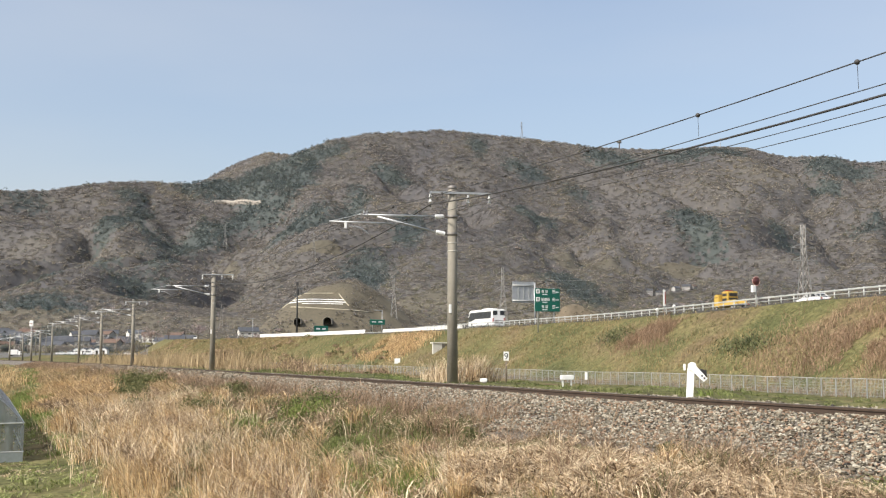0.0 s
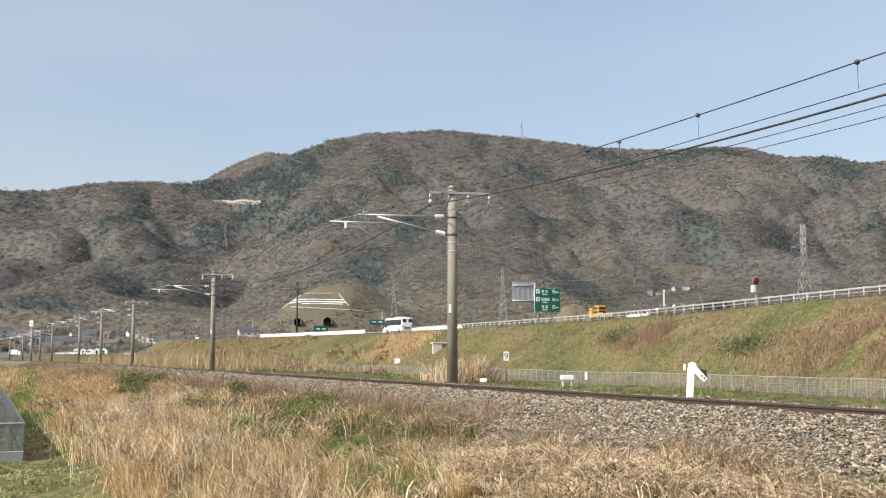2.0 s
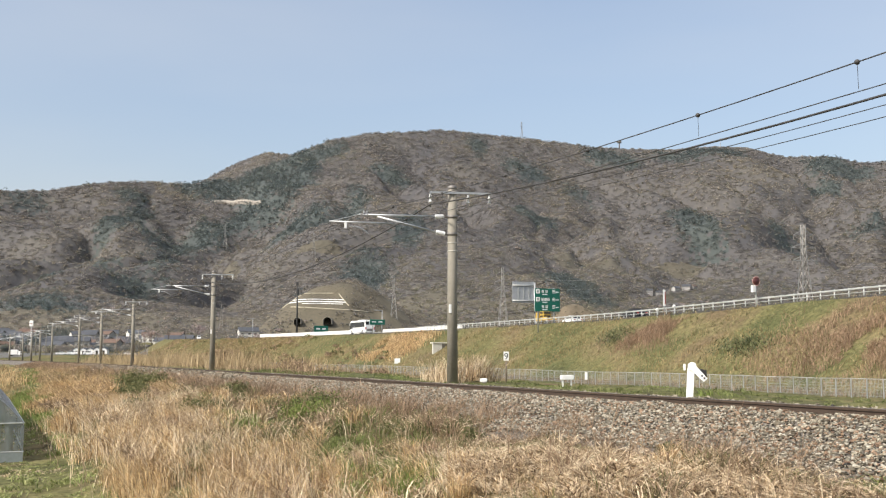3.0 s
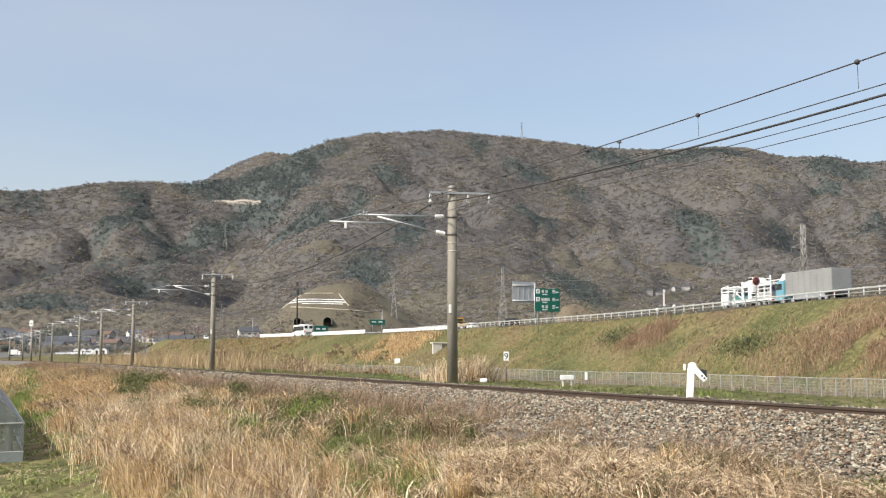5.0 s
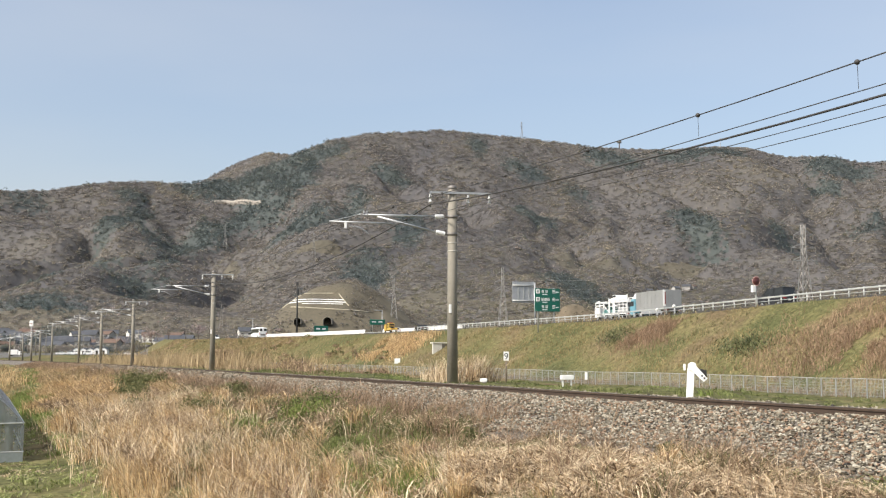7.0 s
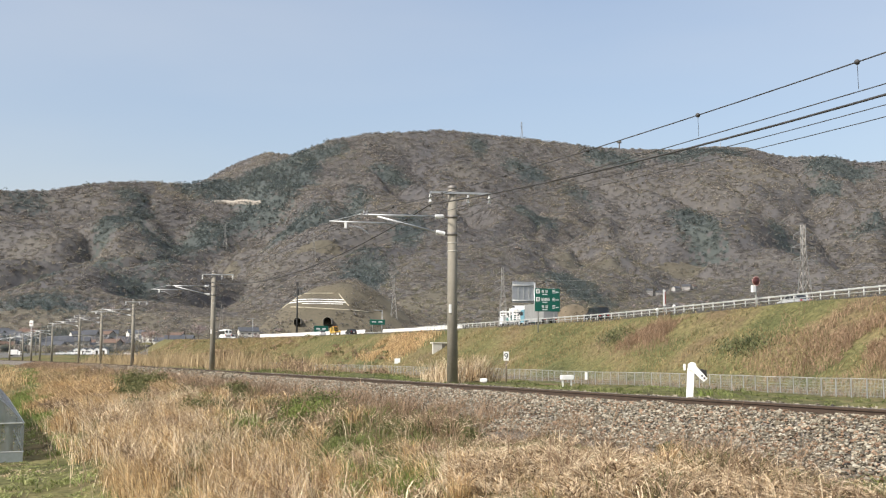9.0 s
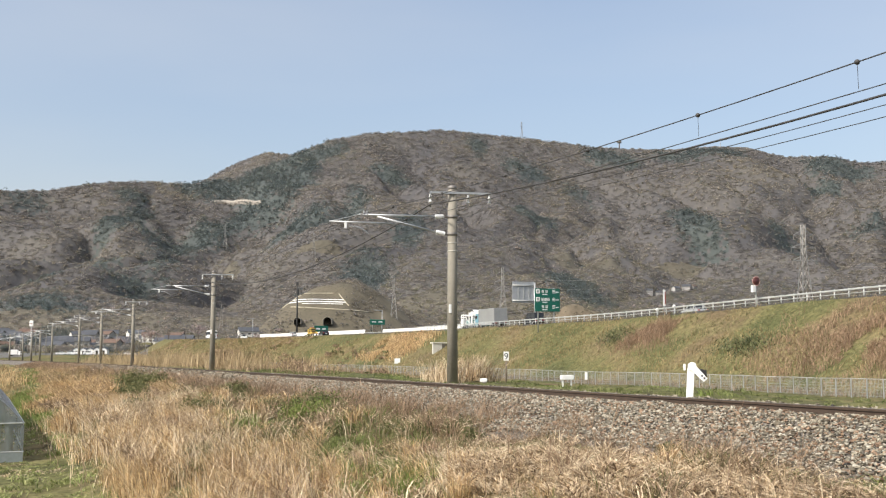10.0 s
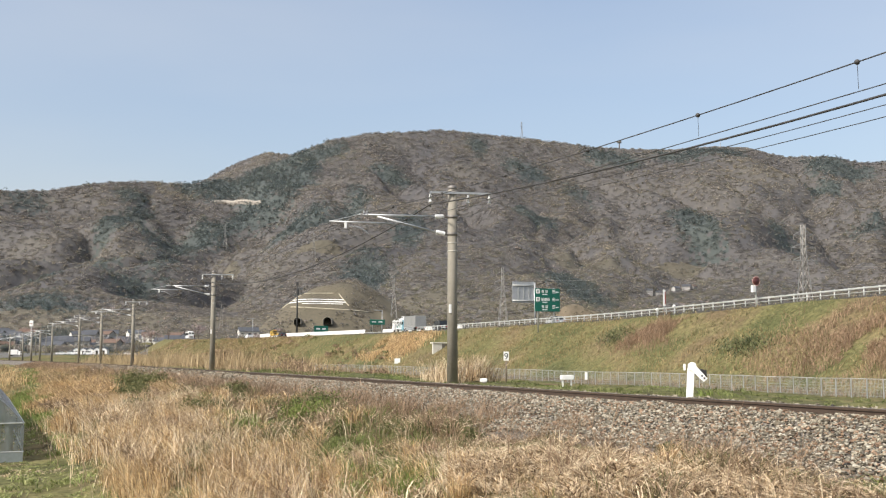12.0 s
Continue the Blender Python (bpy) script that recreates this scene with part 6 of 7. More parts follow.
def build_pylons():
    spots = [(163.5, 500, -4, 64.5, 12), (42.7, 790, 4, 60.0, 10), (-42.2, 950, 10, 58, 10)]
    made = [pylon(*s) for s in spots]
    for x, y, h in ((-389, 1966, 48), (-190, 1622, 42), (208, 2880, 48), (-424, 1300, 24), (-200, 1000, 28)):
        pylon(x, y, float(mountain_height(np.array(x, float), np.array(y, float))) - 1, h, 15)
    line = thing("power_line", pose(0, 0, 0), "thin pale high-voltage wires between the pylons", "power line")
    ends = [(420, 330, 10, 62, 12)] + spots
    for a, b in zip(ends, ends[1:]):
        for t, reach in ((0.71, 0.085), (0.80, 0.095), (0.89, 0.075)):
            for sx in (-1, 1):
                pa = (a[0] + sx * reach * a[3], a[1], a[2] + t * a[3])
                pb = (b[0] + sx * reach * b[3], b[1], b[2] + t * b[3])
                cable_mesh("conductor", sagging(pa, pb, 9), 0.030, DULL_STEEL, line, 4)
    x, y = 479.0, 2968.0
    z = float(mountain_height(np.array(x), np.array(y)))
    w = thing("relay_tower", pose(x, y, z), "small mushroom-shaped tower on the mountain ridge", "tower")
    bar_part("stem", w, DULL_STEEL, (0, 0, 0), (0, 0, 20), 2.0, 1.6, 10)
    bar_part("platform", w, DULL_STEEL, (0, 0, 18), (0, 0, 21), 4.0, 7.5, 16)
    bar_part("upper_room", w, DULL_STEEL, (0, 0, 21), (0, 0, 24), 6.0, 6.0, 16)
    m = thing("ridge_mast", pose(759, 2990, float(mountain_height(np.array(759.0), np.array(2990.0)))), "thin mast above the trees on the ridge", "mast")
    bar_part("shaft", m, STEEL, (0, 0, 0), (0, 0, 26), 1.0, 0.6, 6)
    box_part("antenna", m, STEEL, (0, 0, 24), (2.5, 2.5, 3.0))


build_pylons()

TILE = mat("dark_roof_tile", (0.035, 0.038, 0.044), (0.10, 0.105, 0.115), 0.6, 0.5, fine=14)
BROWN_TILE = mat("brown_roof_tile", (0.08, 0.05, 0.035), (0.17, 0.11, 0.08), 0.6, 0.6, fine=14)
PLASTER = mat("pale_house_wall", (0.50, 0.47, 0.42), (0.72, 0.70, 0.66), 0.3, 0.85, obj=0.35, fine=10)
GREY_WALL = mat("grey_house_wall", (0.24, 0.23, 0.22), (0.40, 0.39, 0.37), 0.3, 0.85, obj=0.35, fine=10)


def house(x, y, w, d, h, turn, wall, roof, label, windows=3):
    z = float(land(x, y)) - 0.3 if y < 1200 else float(mountain_height(np.array(float(x)), np.array(float(y)))) + 4.0
    if y > 1200:
        h += 4
        z -= 4
    o = thing("house", pose(x, y, z, 0, 0, turn), label, "house", "houses of the town")
    box_part("wall", o, wall, (0, 0, h / 2), (w, d, h))
    r = d * 0.30
    part("roof", add_prism(bmesh.new(), [(-d / 2 - 0.6, h - 0.25), (0, h + r), (d / 2 + 0.6, h - 0.25), (d / 2 + 0.6, h - 0.05), (0, h + r + 0.25), (-d / 2 - 0.6, h - 0.05)], -w / 2 - 0.5, w / 2 + 0.5), roof, o, m=pose(0, 0, 0, 0, 0, 90))
    part("gable", add_prism(bmesh.new(), [(-d / 2, h - 0.02), (d / 2, h - 0.02), (0, h + r - 0.1)], -w / 2 + 0.02, w / 2 - 0.02), wall, o, m=pose(0, 0, 0, 0, 0, 90))
    for k in range(windows):
        cx = (k + 0.5) / windows * w - w / 2
        for cz in ((1.5,) if h < 4 else (1.5, 4.2)):
            win = box_part("window", o, GLASS_DARK, (cx, -d / 2 - 0.02, cz), (w / windows * 0.5, 0.06, 1.1))
            box_part("frame", win, WHITE, (cx, -d / 2 - 0.015, cz), (w / windows * 0.5 + 0.2, 0.04, 1.3))
    return o


def build_town():
    rows = [(10, 480, 11, 8, 5.6, 20, 0, 0), (28, 540, 12, 8, 6, -15, 1, 0), (52, 600, 13, 9, 6, 10, 0, 1), (4, 620, 12, 8, 6.2, 30, 1, 0), (90, 440, 9, 7, 3.4, 6, 0, 0), (118, 520, 10, 8, 5.4, -8, 1, 0),
            (134, 430, 9, 7, 3.0, 75, 0, 0), (150, 432, 8, 7, 3.0, 78, 0, 0), (166, 434, 8, 7, 3.0, 78, 0, 0), (182, 436, 8, 7, 3.0, 78, 0, 0), (202, 440, 9, 8, 4.6, 70, 0, 0), (222, 470, 12, 9, 5.2, 12, 1, 0),
            (160, 560, 12, 9, 6, 0, 1, 0), (196, 590, 13, 9, 6, 15, 1, 0), (70, 700, 13, 9, 6, 12, 0, 1), (100, 740, 12, 9, 6, -20, 0, 0), (30, 760, 12, 9, 6.5, 5, 1, 0), (240, 620, 12, 9, 5.8, 30, 0, 0), (140, 760, 14, 9, 6, 10, 1, 1),
            (312, 720, 13, 8, 3.8, 15, 1, 0), (332, 745, 9, 7, 3.6, 0, 0, 0), (440, 800, 14, 9, 6, 20, 0, 0), (1197, 1370, 9, 7, 3.6, 30, 1, 0), (1216, 1376, 10, 7, 3.8, -26, 1, 0), (1166, 1480, 7, 6, 5.0, 0, 1, 0), (1150, 1463, 7, 6, 3.5, 0, 1, 0), (1228, 1380, 7, 6, 3.0, 40, 1, 1)]
    for px, y, w, d, h, turn, wall, roof in rows:
        y = y * 1.5 if px < 300 else y
        x = (px - 784) / F * y
        house(x, y, w, d, h, turn, (PLASTER, GREY_WALL)[wall], (TILE, BROWN_TILE)[roof], ("pale plastered", "grey")[wall] + " house with " + ("dark tiled", "brown tiled")[roof] + " gable roof", 3)
    rng = np.random.default_rng(53)
    for _ in range(44):
        y = rng.uniform(640, 900)
        px = rng.uniform(-20, 330) if y > 760 else rng.uniform(-20, 215)
        x = (px - 784) / F * y
        k, r = int(rng.random() < 0.55), int(rng.random() < 0.25)
        house(x, y, rng.uniform(7, 13), rng.uniform(6, 9), rng.choice((3.2, 5.6, 6.2)), rng.uniform(-35, 35), (PLASTER, GREY_WALL)[k], (TILE, BROWN_TILE)[r], ("pale plastered", "grey")[k] + " house with " + ("dark tiled", "brown tiled")[r] + " gable roof", 2)
    # row of small white gabled sheds
    for i in range(5):
        y = 455.0
        x = (140 + i * 12 - 784) / F * y
        o = on_land("shed", x, y, "small white gabled shed in a row beside the yard", "shed", "row of white sheds", turn=4)
        part("wall", add_prism(bmesh.new(), [(-1.3, 0), (1.3, 0), (1.3, 2.0), (0, 2.8), (-1.3, 2.0)], -2, 2), WHITE, o)
        part("roof", add_prism(bmesh.new(), [(-1.5, 1.95), (0, 2.85), (1.5, 1.95), (1.5, 2.15), (0, 3.05), (-1.5, 2.15)], -2.2, 2.2), TILE, o)
        box_part("door", o, GLASS_DARK, (0, -2.02, 0.85), (0.9, 0.05, 1.6))
    # thin posts of the town
    for i, (px, y, h) in enumerate(((247, 420, 9.5), (208, 470, 9), (185, 520, 9.5), (150, 500, 9), (135, 470, 8.5), (84, 440, 9), (66, 420, 9.5), (52, 480, 10), (40, 430, 9), (28, 470, 9.5), (260, 520, 9))):
        o = on_land("street_pole", (px - 784) / F * y, y, "thin grey concrete street pole in the town", "utility pole", "poles of the town")
        bar_part("shaft", o, CONCRETE, (0, 0, -0.3), (0, 0, h), 0.17, 0.11, 8)
        box_part("crossarm", o, STEEL, (0, 0, h - 0.5), (1.5, 0.12, 0.1))
    b = on_land("roadside_billboard", (57 - 784) / F * 430, 430, "white round-topped billboard on a pole in the town", "sign")
    bar_part("pole", b, STEEL, (0, 0, -0.3), (0, 0, 11.5), 0.14, 0.12, 8)
    box_part("board", b, WHITE, (0, 0, 12.4), (1.5, 0.3, 2.3), 0.25)
    box_part("stripe", b, RED, (0, -0.16, 12.3), (0.7, 0.04, 0.3))


build_town()


def build_parked_truck():
    x, y = (30 - 784) / F * 440, 440.0
    t = on_land("parked_truck", x, y, "white delivery truck parked in the town", "truck", turn=8)
    t.scale = (0.72, 0.8, 0.8)
    box_part("box_body", t, WHITE, (-0.8, 0, 2.0), (4.6, 2.2, 2.4), 0.05)
    box_part("cab", t, WHITE, (2.5, 0, 1.5), (1.6, 2.0, 1.9), 0.1)
    box_part("windscreen", t, GLASS_DARK, (3.31, 0, 1.9), (0.04, 1.7, 0.7))
    box_part("chassis", t, DULL_STEEL, (0.2, 0, 0.65), (6.2, 1.4, 0.25))
    for wx in (-1.8, 2.3):
        for wy in (-0.85, 0.85):
            bar_part("wheel", t, RUBBER, (wx, wy - 0.14, 0.4), (wx, wy + 0.14, 0.4), 0.4, 0.4, 14)


build_parked_truck()


def build_yard():
    A, Y = np.meshgrid(np.linspace(-0.40, -0.265, 40), np.linspace(415, 560, 30))
    X = A * Y
    tagged(new("town_yard", grid_mesh("town_yard", X, Y, land(X, Y) + 0.12, mat("worn_yard_asphalt", (0.07, 0.068, 0.064), (0.14, 0.135, 0.125), 0.08, 0.95, fine=12))), "worn grey asphalt yards between the houses", "yard", kind="structure")


build_yard()

BARK = mat("grey_bark", (0.09, 0.075, 0.06), (0.19, 0.16, 0.13), 3.0, 0.9, bump=0.03, fine=6)


def tree(x, y, h, r, crown, label, seed, base=None):
    rng = np.random.default_rng(seed)
    z = float(land(x, y)) if base is None else base
    t = thing("tree", pose(x, y, z - 0.2, 0, 0, 0), label, "tree", "trees beyond the motorway")
    bar_part("trunk", t, BARK, (0, 0, 0), (0, 0, h * 0.75), 0.03 * h, 0.008 * h, 8)
    tips = []
    for k in range(7):
        a, q = rng.uniform(0, 6.28), rng.uniform(0.3, 0.65)
        tip = (math.cos(a) * r * 0.7, math.sin(a) * r * 0.7, h * (q + 0.25))
        bar_part("limb", t, BARK, (0, 0, h * q), tip, 0.012 * h, 0.004 * h, 5)
        tips.append(tip)
    tips.append((0, 0, h * 0.85))
    c = np.repeat(np.array(tips), 26, 0) + rng.normal(0, 1, (len(tips) * 26, 3)) * (r * 0.38, r * 0.38, h * 0.13)
    e1, e2 = rng.normal(0, 1, c.shape) * r * 0.11, rng.normal(0, 1, c.shape) * r * 0.11
    v = np.stack([c + e1, c + e2, c - e1 - e2], 1)
    o = new("crown", soup("crown", v.reshape(-1, 3), np.arange(len(c) * 3).reshape(-1, 3), crown))
    o.parent = t


def build_trees():
    spots = [(330, 640, 9, 4, 0), (352, 600, 8, 4, 1), (372, 650, 10, 4, 0), (402, 700, 10, 5, 0), (428, 720, 9, 5, 0), (462, 760, 11, 5, 1), (480, 780, 10, 5, 0), (300, 560, 8, 4, 0), (270, 600, 9, 4, 1), (245, 560, 8, 4, 0),
             (640, 800, 9, 5, 2), (655, 820, 8, 4, 0), (700, 830, 8, 5, 0), (740, 850, 8, 4, 2), (1010, 700, 15, 6, 3), (1030, 720, 14, 6, 3), (985, 690, 13, 5, 3), (1090, 640, 12, 6, 0), (1120, 660, 11, 5, 2), (1260, 560, 16, 6, 0),
             (60, 680, 10, 5, 3), (20, 700, 10, 5, 3), (110, 800, 12, 6, 3), (85, 820, 12, 6, 3), (180, 690, 9, 5, 0), (215, 650, 8, 4, 1), (1320, 520, 15, 6, 0), (1500, 470, 14, 6, 2)]
    kinds = [(LEAFLESS, "leafless grey-brown tree"), (BLOSSOM, "cherry tree in pale pink blossom"), (SPRING_LEAF, "tree in first pale green leaf"), (CONIFER, "dark evergreen tree")]
    for i, (px, y, h, r, k) in enumerate(spots):
        m, label = kinds[k]
        tree((px - 784) / F * y, y, h, r, m, label + " standing beyond the motorway", 100 + i)


build_trees()


def build_scrub():
    """Bare bushes and small trees on the flat land between town, motorway and hills."""
    rng = np.random.default_rng(31)
    n = 17000
    y = np.sqrt(rng.uniform(480 ** 2, 960 ** 2, n))
    x = rng.uniform(-0.46, 0.46, n) * y
    off, _ = road_offset(x, y)
    keep = (np.abs(off - 8) > 26) & (fractal(x, y, 60, 52, 3) > 0.42) & ~((np.abs(x + 80) < 110) & (y > 855))
    x, y = x[keep], y[keep]
    z = np.where((x > -230) & (x < 40) & (y > 860), np.maximum(land(x, y), knoll(x, y)), land(x, y))
    r = rng.uniform(1.2, 3.6, len(x))
    pick = rng.random(len(x))
    for name, sel, m, label in (("bare_scrub", pick < 0.7, LEAFLESS, "bare grey-brown bushes on the valley floor"), ("green_scrub", (pick >= 0.7) & (pick < 0.86), SPRING_LEAF, "bushes in first green leaf on the valley floor"), ("evergreen_scrub", pick >= 0.86, CONIFER, "dark evergreen bushes on the valley floor")):
        tagged(new(name, sprays(name, x[sel], y[sel], z[sel] + r[sel] * 0.4, r[sel], m, rng, 12, 0.56)), label, "scrub", kind="stuff")


build_scrub()


CUT = [(-466, 2241), (-444, 2249), (-419, 2238), (-390, 2204), (-355, 2145)]


def build_hill_details():
    rng = np.random.default_rng(37)
    x, y = rng.uniform(30, 98, 1500), rng.uniform(410, 480, 1500)
    keep = fractal(x, y, 10, 67, 2) > 0.46
    x, y = x[keep], y[keep]
    r = rng.uniform(0.35, 1.1, len(x))
    tagged(new("mound_scrub", sprays("mound_scrub", x, y, mound(x, y) + 0.2 * r, r, SPRING_LEAF, rng, 8, 0.55)), "low dry scrub on the earth mound", "scrub", kind="stuff")
    n = 5200
    x, y = rng.uniform(-175, 20, n), rng.uniform(885, 1040, n)
    keep = fractal(x, y, 22, 66, 2) > 0.36
    x, y = x[keep], y[keep]
    open_way = (np.abs(x + 93.5) < 5.5) | (np.abs(x + 117.5) < 5.5)
    clear = (x > -133) & (x < -78) & (y < 965) & ((knoll(x, y) > 37) | open_way)
    r = np.where(clear, rng.uniform(0.3, 0.7, len(x)), rng.uniform(0.7, 2.2, len(x)))
    tagged(new("hill_scrub", sprays("hill_scrub", x, y, knoll(x, y) + 0.1 * r, r, LEAFLESS, rng, 7, 0.6)), "low brown scrub on the cut hill", "scrub", kind="stuff")
    # bushes at the foot of the cut hill
    x, y = rng.uniform(-190, 30, 900), rng.uniform(840, 905, 900)
    keep = ((np.abs(x + 93.5) > 6) & (np.abs(x + 117.5) > 5)) & (fractal(x, y, 18, 69, 2) > 0.42)
    x, y = x[keep], y[keep]
    r = rng.uniform(0.9, 2.6, len(x))
    z = np.where(y > 860, np.maximum(land(x, y), knoll(x, y)), land(x, y))
    for k, (m, label) in enumerate(((LEAFLESS, "bare bushes at the foot of the cut hill"), (BLOSSOM, "pale blossoming bushes at the foot of the cut hill"), (CONIFER, "dark bushes at the foot of the cut hill"))):
        pick = (np.arange(len(x)) % 8 > 3) if k == 0 else (np.arange(len(x)) % 8 == 3) if k == 1 else (np.arange(len(x)) % 8 < 3)
        tagged(new("foot_bushes", sprays("foot_bushes", x[pick], y[pick], z[pick] + 0.3 * r[pick], r[pick], m, rng, 14, 0.5, 0.9)), label, "scrub", kind="stuff")
    c = thing("road_cut", pose(0, 0, 0), "pale bare road cutting high on the mountainside", "cutting")
    xs = np.linspace(CUT[0][0], CUT[-1][0], 24)
    ys = np.interp(xs, [p[0] for p in CUT], [p[1] for p in CUT])
    zs = mountain_height(xs, ys)
    verts, faces = [], []
    for x, y, z in zip(xs, ys, zs):
        verts += [(x, y - 6, z + 4.0), (x, y - 3, z + 7.2), (x, y + 8, z + 6.5), (x, y - 5, z - 4)]
    for i in range(len(xs) - 1):
        o = 4 * i
        faces += [(o + k, o + 4 + k, o + 4 + (k + 1) % 4, o + (k + 1) % 4) for k in range(4)]
    o = new("bare_bank", mesh_of("bare_bank", verts, faces, mat("bare_pale_earth", (0.27, 0.24, 0.205), (0.38, 0.345, 0.30), 0.08, 0.95, fine=8)))
    o.parent = c


build_hill_details()
# ---- vehicles; x points forward, y to the left ----
YELLOW = mat("yellow_truck_paint", (0.46, 0.30, 0.05), (0.56, 0.38, 0.08), 1.5, 0.4)
BLUE = mat("light_blue_cab_paint", (0.11, 0.27, 0.34), (0.16, 0.34, 0.41), 1.5, 0.35)
SILVER = mat("silver_paint", (0.42, 0.43, 0.44), (0.55, 0.56, 0.57), 1.5, 0.3, 0.4)
DARK_CAR = mat("black_car_paint", (0.012, 0.013, 0.015), (0.03, 0.03, 0.033), 1.5, 0.25)
BOX_GREY = mat("dull_aluminium_box", (0.23, 0.235, 0.23), (0.34, 0.345, 0.335), 0.4, 0.5, 0.2, fine=12)
LAMP_RED = mat("red_lamp_lens", (0.30, 0.01, 0.01), (0.42, 0.02, 0.015), 3, 0.25)
LAMP_CLEAR = mat("clear_lamp_lens", (0.65, 0.66, 0.68), (0.8, 0.8, 0.8), 3, 0.15)


def wheel(parent, x, y, r, w):
    tyre = part("wheel", add_bar(bmesh.new(), (x, y - w / 2, r), (x, y + w / 2, r), r, r, 18), RUBBER, parent, "black rubber tyre", True)
    s = 1 if y > 0 else -1
    part("rim", add_bar(bmesh.new(), (x, y + s * (w / 2 - 0.02), r), (x, y + s * (w / 2 + 0.012), r), r * 0.58, r * 0.5, 12), STEEL, tyre)


def vehicle(name, label, category):
    return thing(name, pose(0, 0, 0), label, category, "vehicles on the motorway")


def car_parts(v, l, w, h, paint, boxy=False):
    """Body, glasshouse, roof, lamps, bumpers and wheels of a car under v."""
    r = 0.31
    b = l / 2
    low = [(-b, 0.30), (-b - 0.03, 0.62), (-b + 0.05, 0.92), (b * 0.35, 0.95), (b * 0.88, 0.80), (b, 0.62), (b - 0.02, 0.28), (b * 0.72, 0.20), (-b * 0.8, 0.20)]
    if boxy:
        low = [(-b, 0.30), (-b - 0.02, 0.70), (-b + 0.03, 1.05), (b * 0.62, 1.08), (b * 0.95, 0.92), (b, 0.65), (b - 0.02, 0.28), (b * 0.7, 0.2), (-b * 0.8, 0.2)]
    bm = add_prism(bmesh.new(), low, -w / 2, w / 2)
    bmesh.ops.bevel(bm, geom=bm.edges[:], offset=0.05, segments=2, affect="EDGES")
    part("body", bm, paint, v, smooth=False)
    z = 1.05 if boxy else 0.92
    if boxy:
        cab = [(-b + 0.04, z), (-b + 0.14, h - 0.06), (b * 0.30, h - 0.06), (b * 0.66, z)]
    else:
        cab = [(-b * 0.82, z), (-b * 0.50, h - 0.05), (b * 0.08, h - 0.05), (b * 0.48, z)]
    part("window_glass", add_prism(bmesh.new(), cab, -w / 2 + 0.10, w / 2 - 0.10), GLASS_DARK, v, "dark tinted glass")
    (x0, _), (x1, zt), (x2, _), (x3, _) = cab
    bm = add_box(bmesh.new(), (x1 + x2) / 2, 0, h - 0.03, x2 - x1 + 0.1, w - 0.18, 0.07, 0.02)
    part("roof", bm, paint, v)
    for y in (-w / 2 + 0.09, w / 2 - 0.09):
        for xa, za, xb, zb in ((x0, z, x1, zt), ((x0 + x3) / 2, z, (x1 + x2) / 2, zt), (x3, z, x2, zt)):
            bar_part("pillar", v, paint, (xa, y, za), (xb, y, zb), 0.045, 0.04, 6)
    for y in (-w / 2 + 0.2, w / 2 - 0.2):
        box_part("tail_lamp", v, LAMP_RED, (-b - 0.01, y, 0.78), (0.06, 0.26, 0.16), 0.02)
        box_part("headlamp", v, LAMP_CLEAR, (b - 0.06, y, 0.68), (0.10, 0.30, 0.12), 0.02)
    box_part("rear_plate", v, WHITE, (-b - 0.035, 0, 0.62), (0.02, 0.33, 0.16))
    for x in (-b * 0.62, b * 0.62):
        for y in (-w / 2 + 0.10, w / 2 - 0.10):
            wheel(v, x, y, r, 0.2)


def car(name, label, l, w, h, paint, boxy=False):
    v = vehicle(name, label, "car")
    car_parts(v, l, w, h, paint, boxy)
    return v


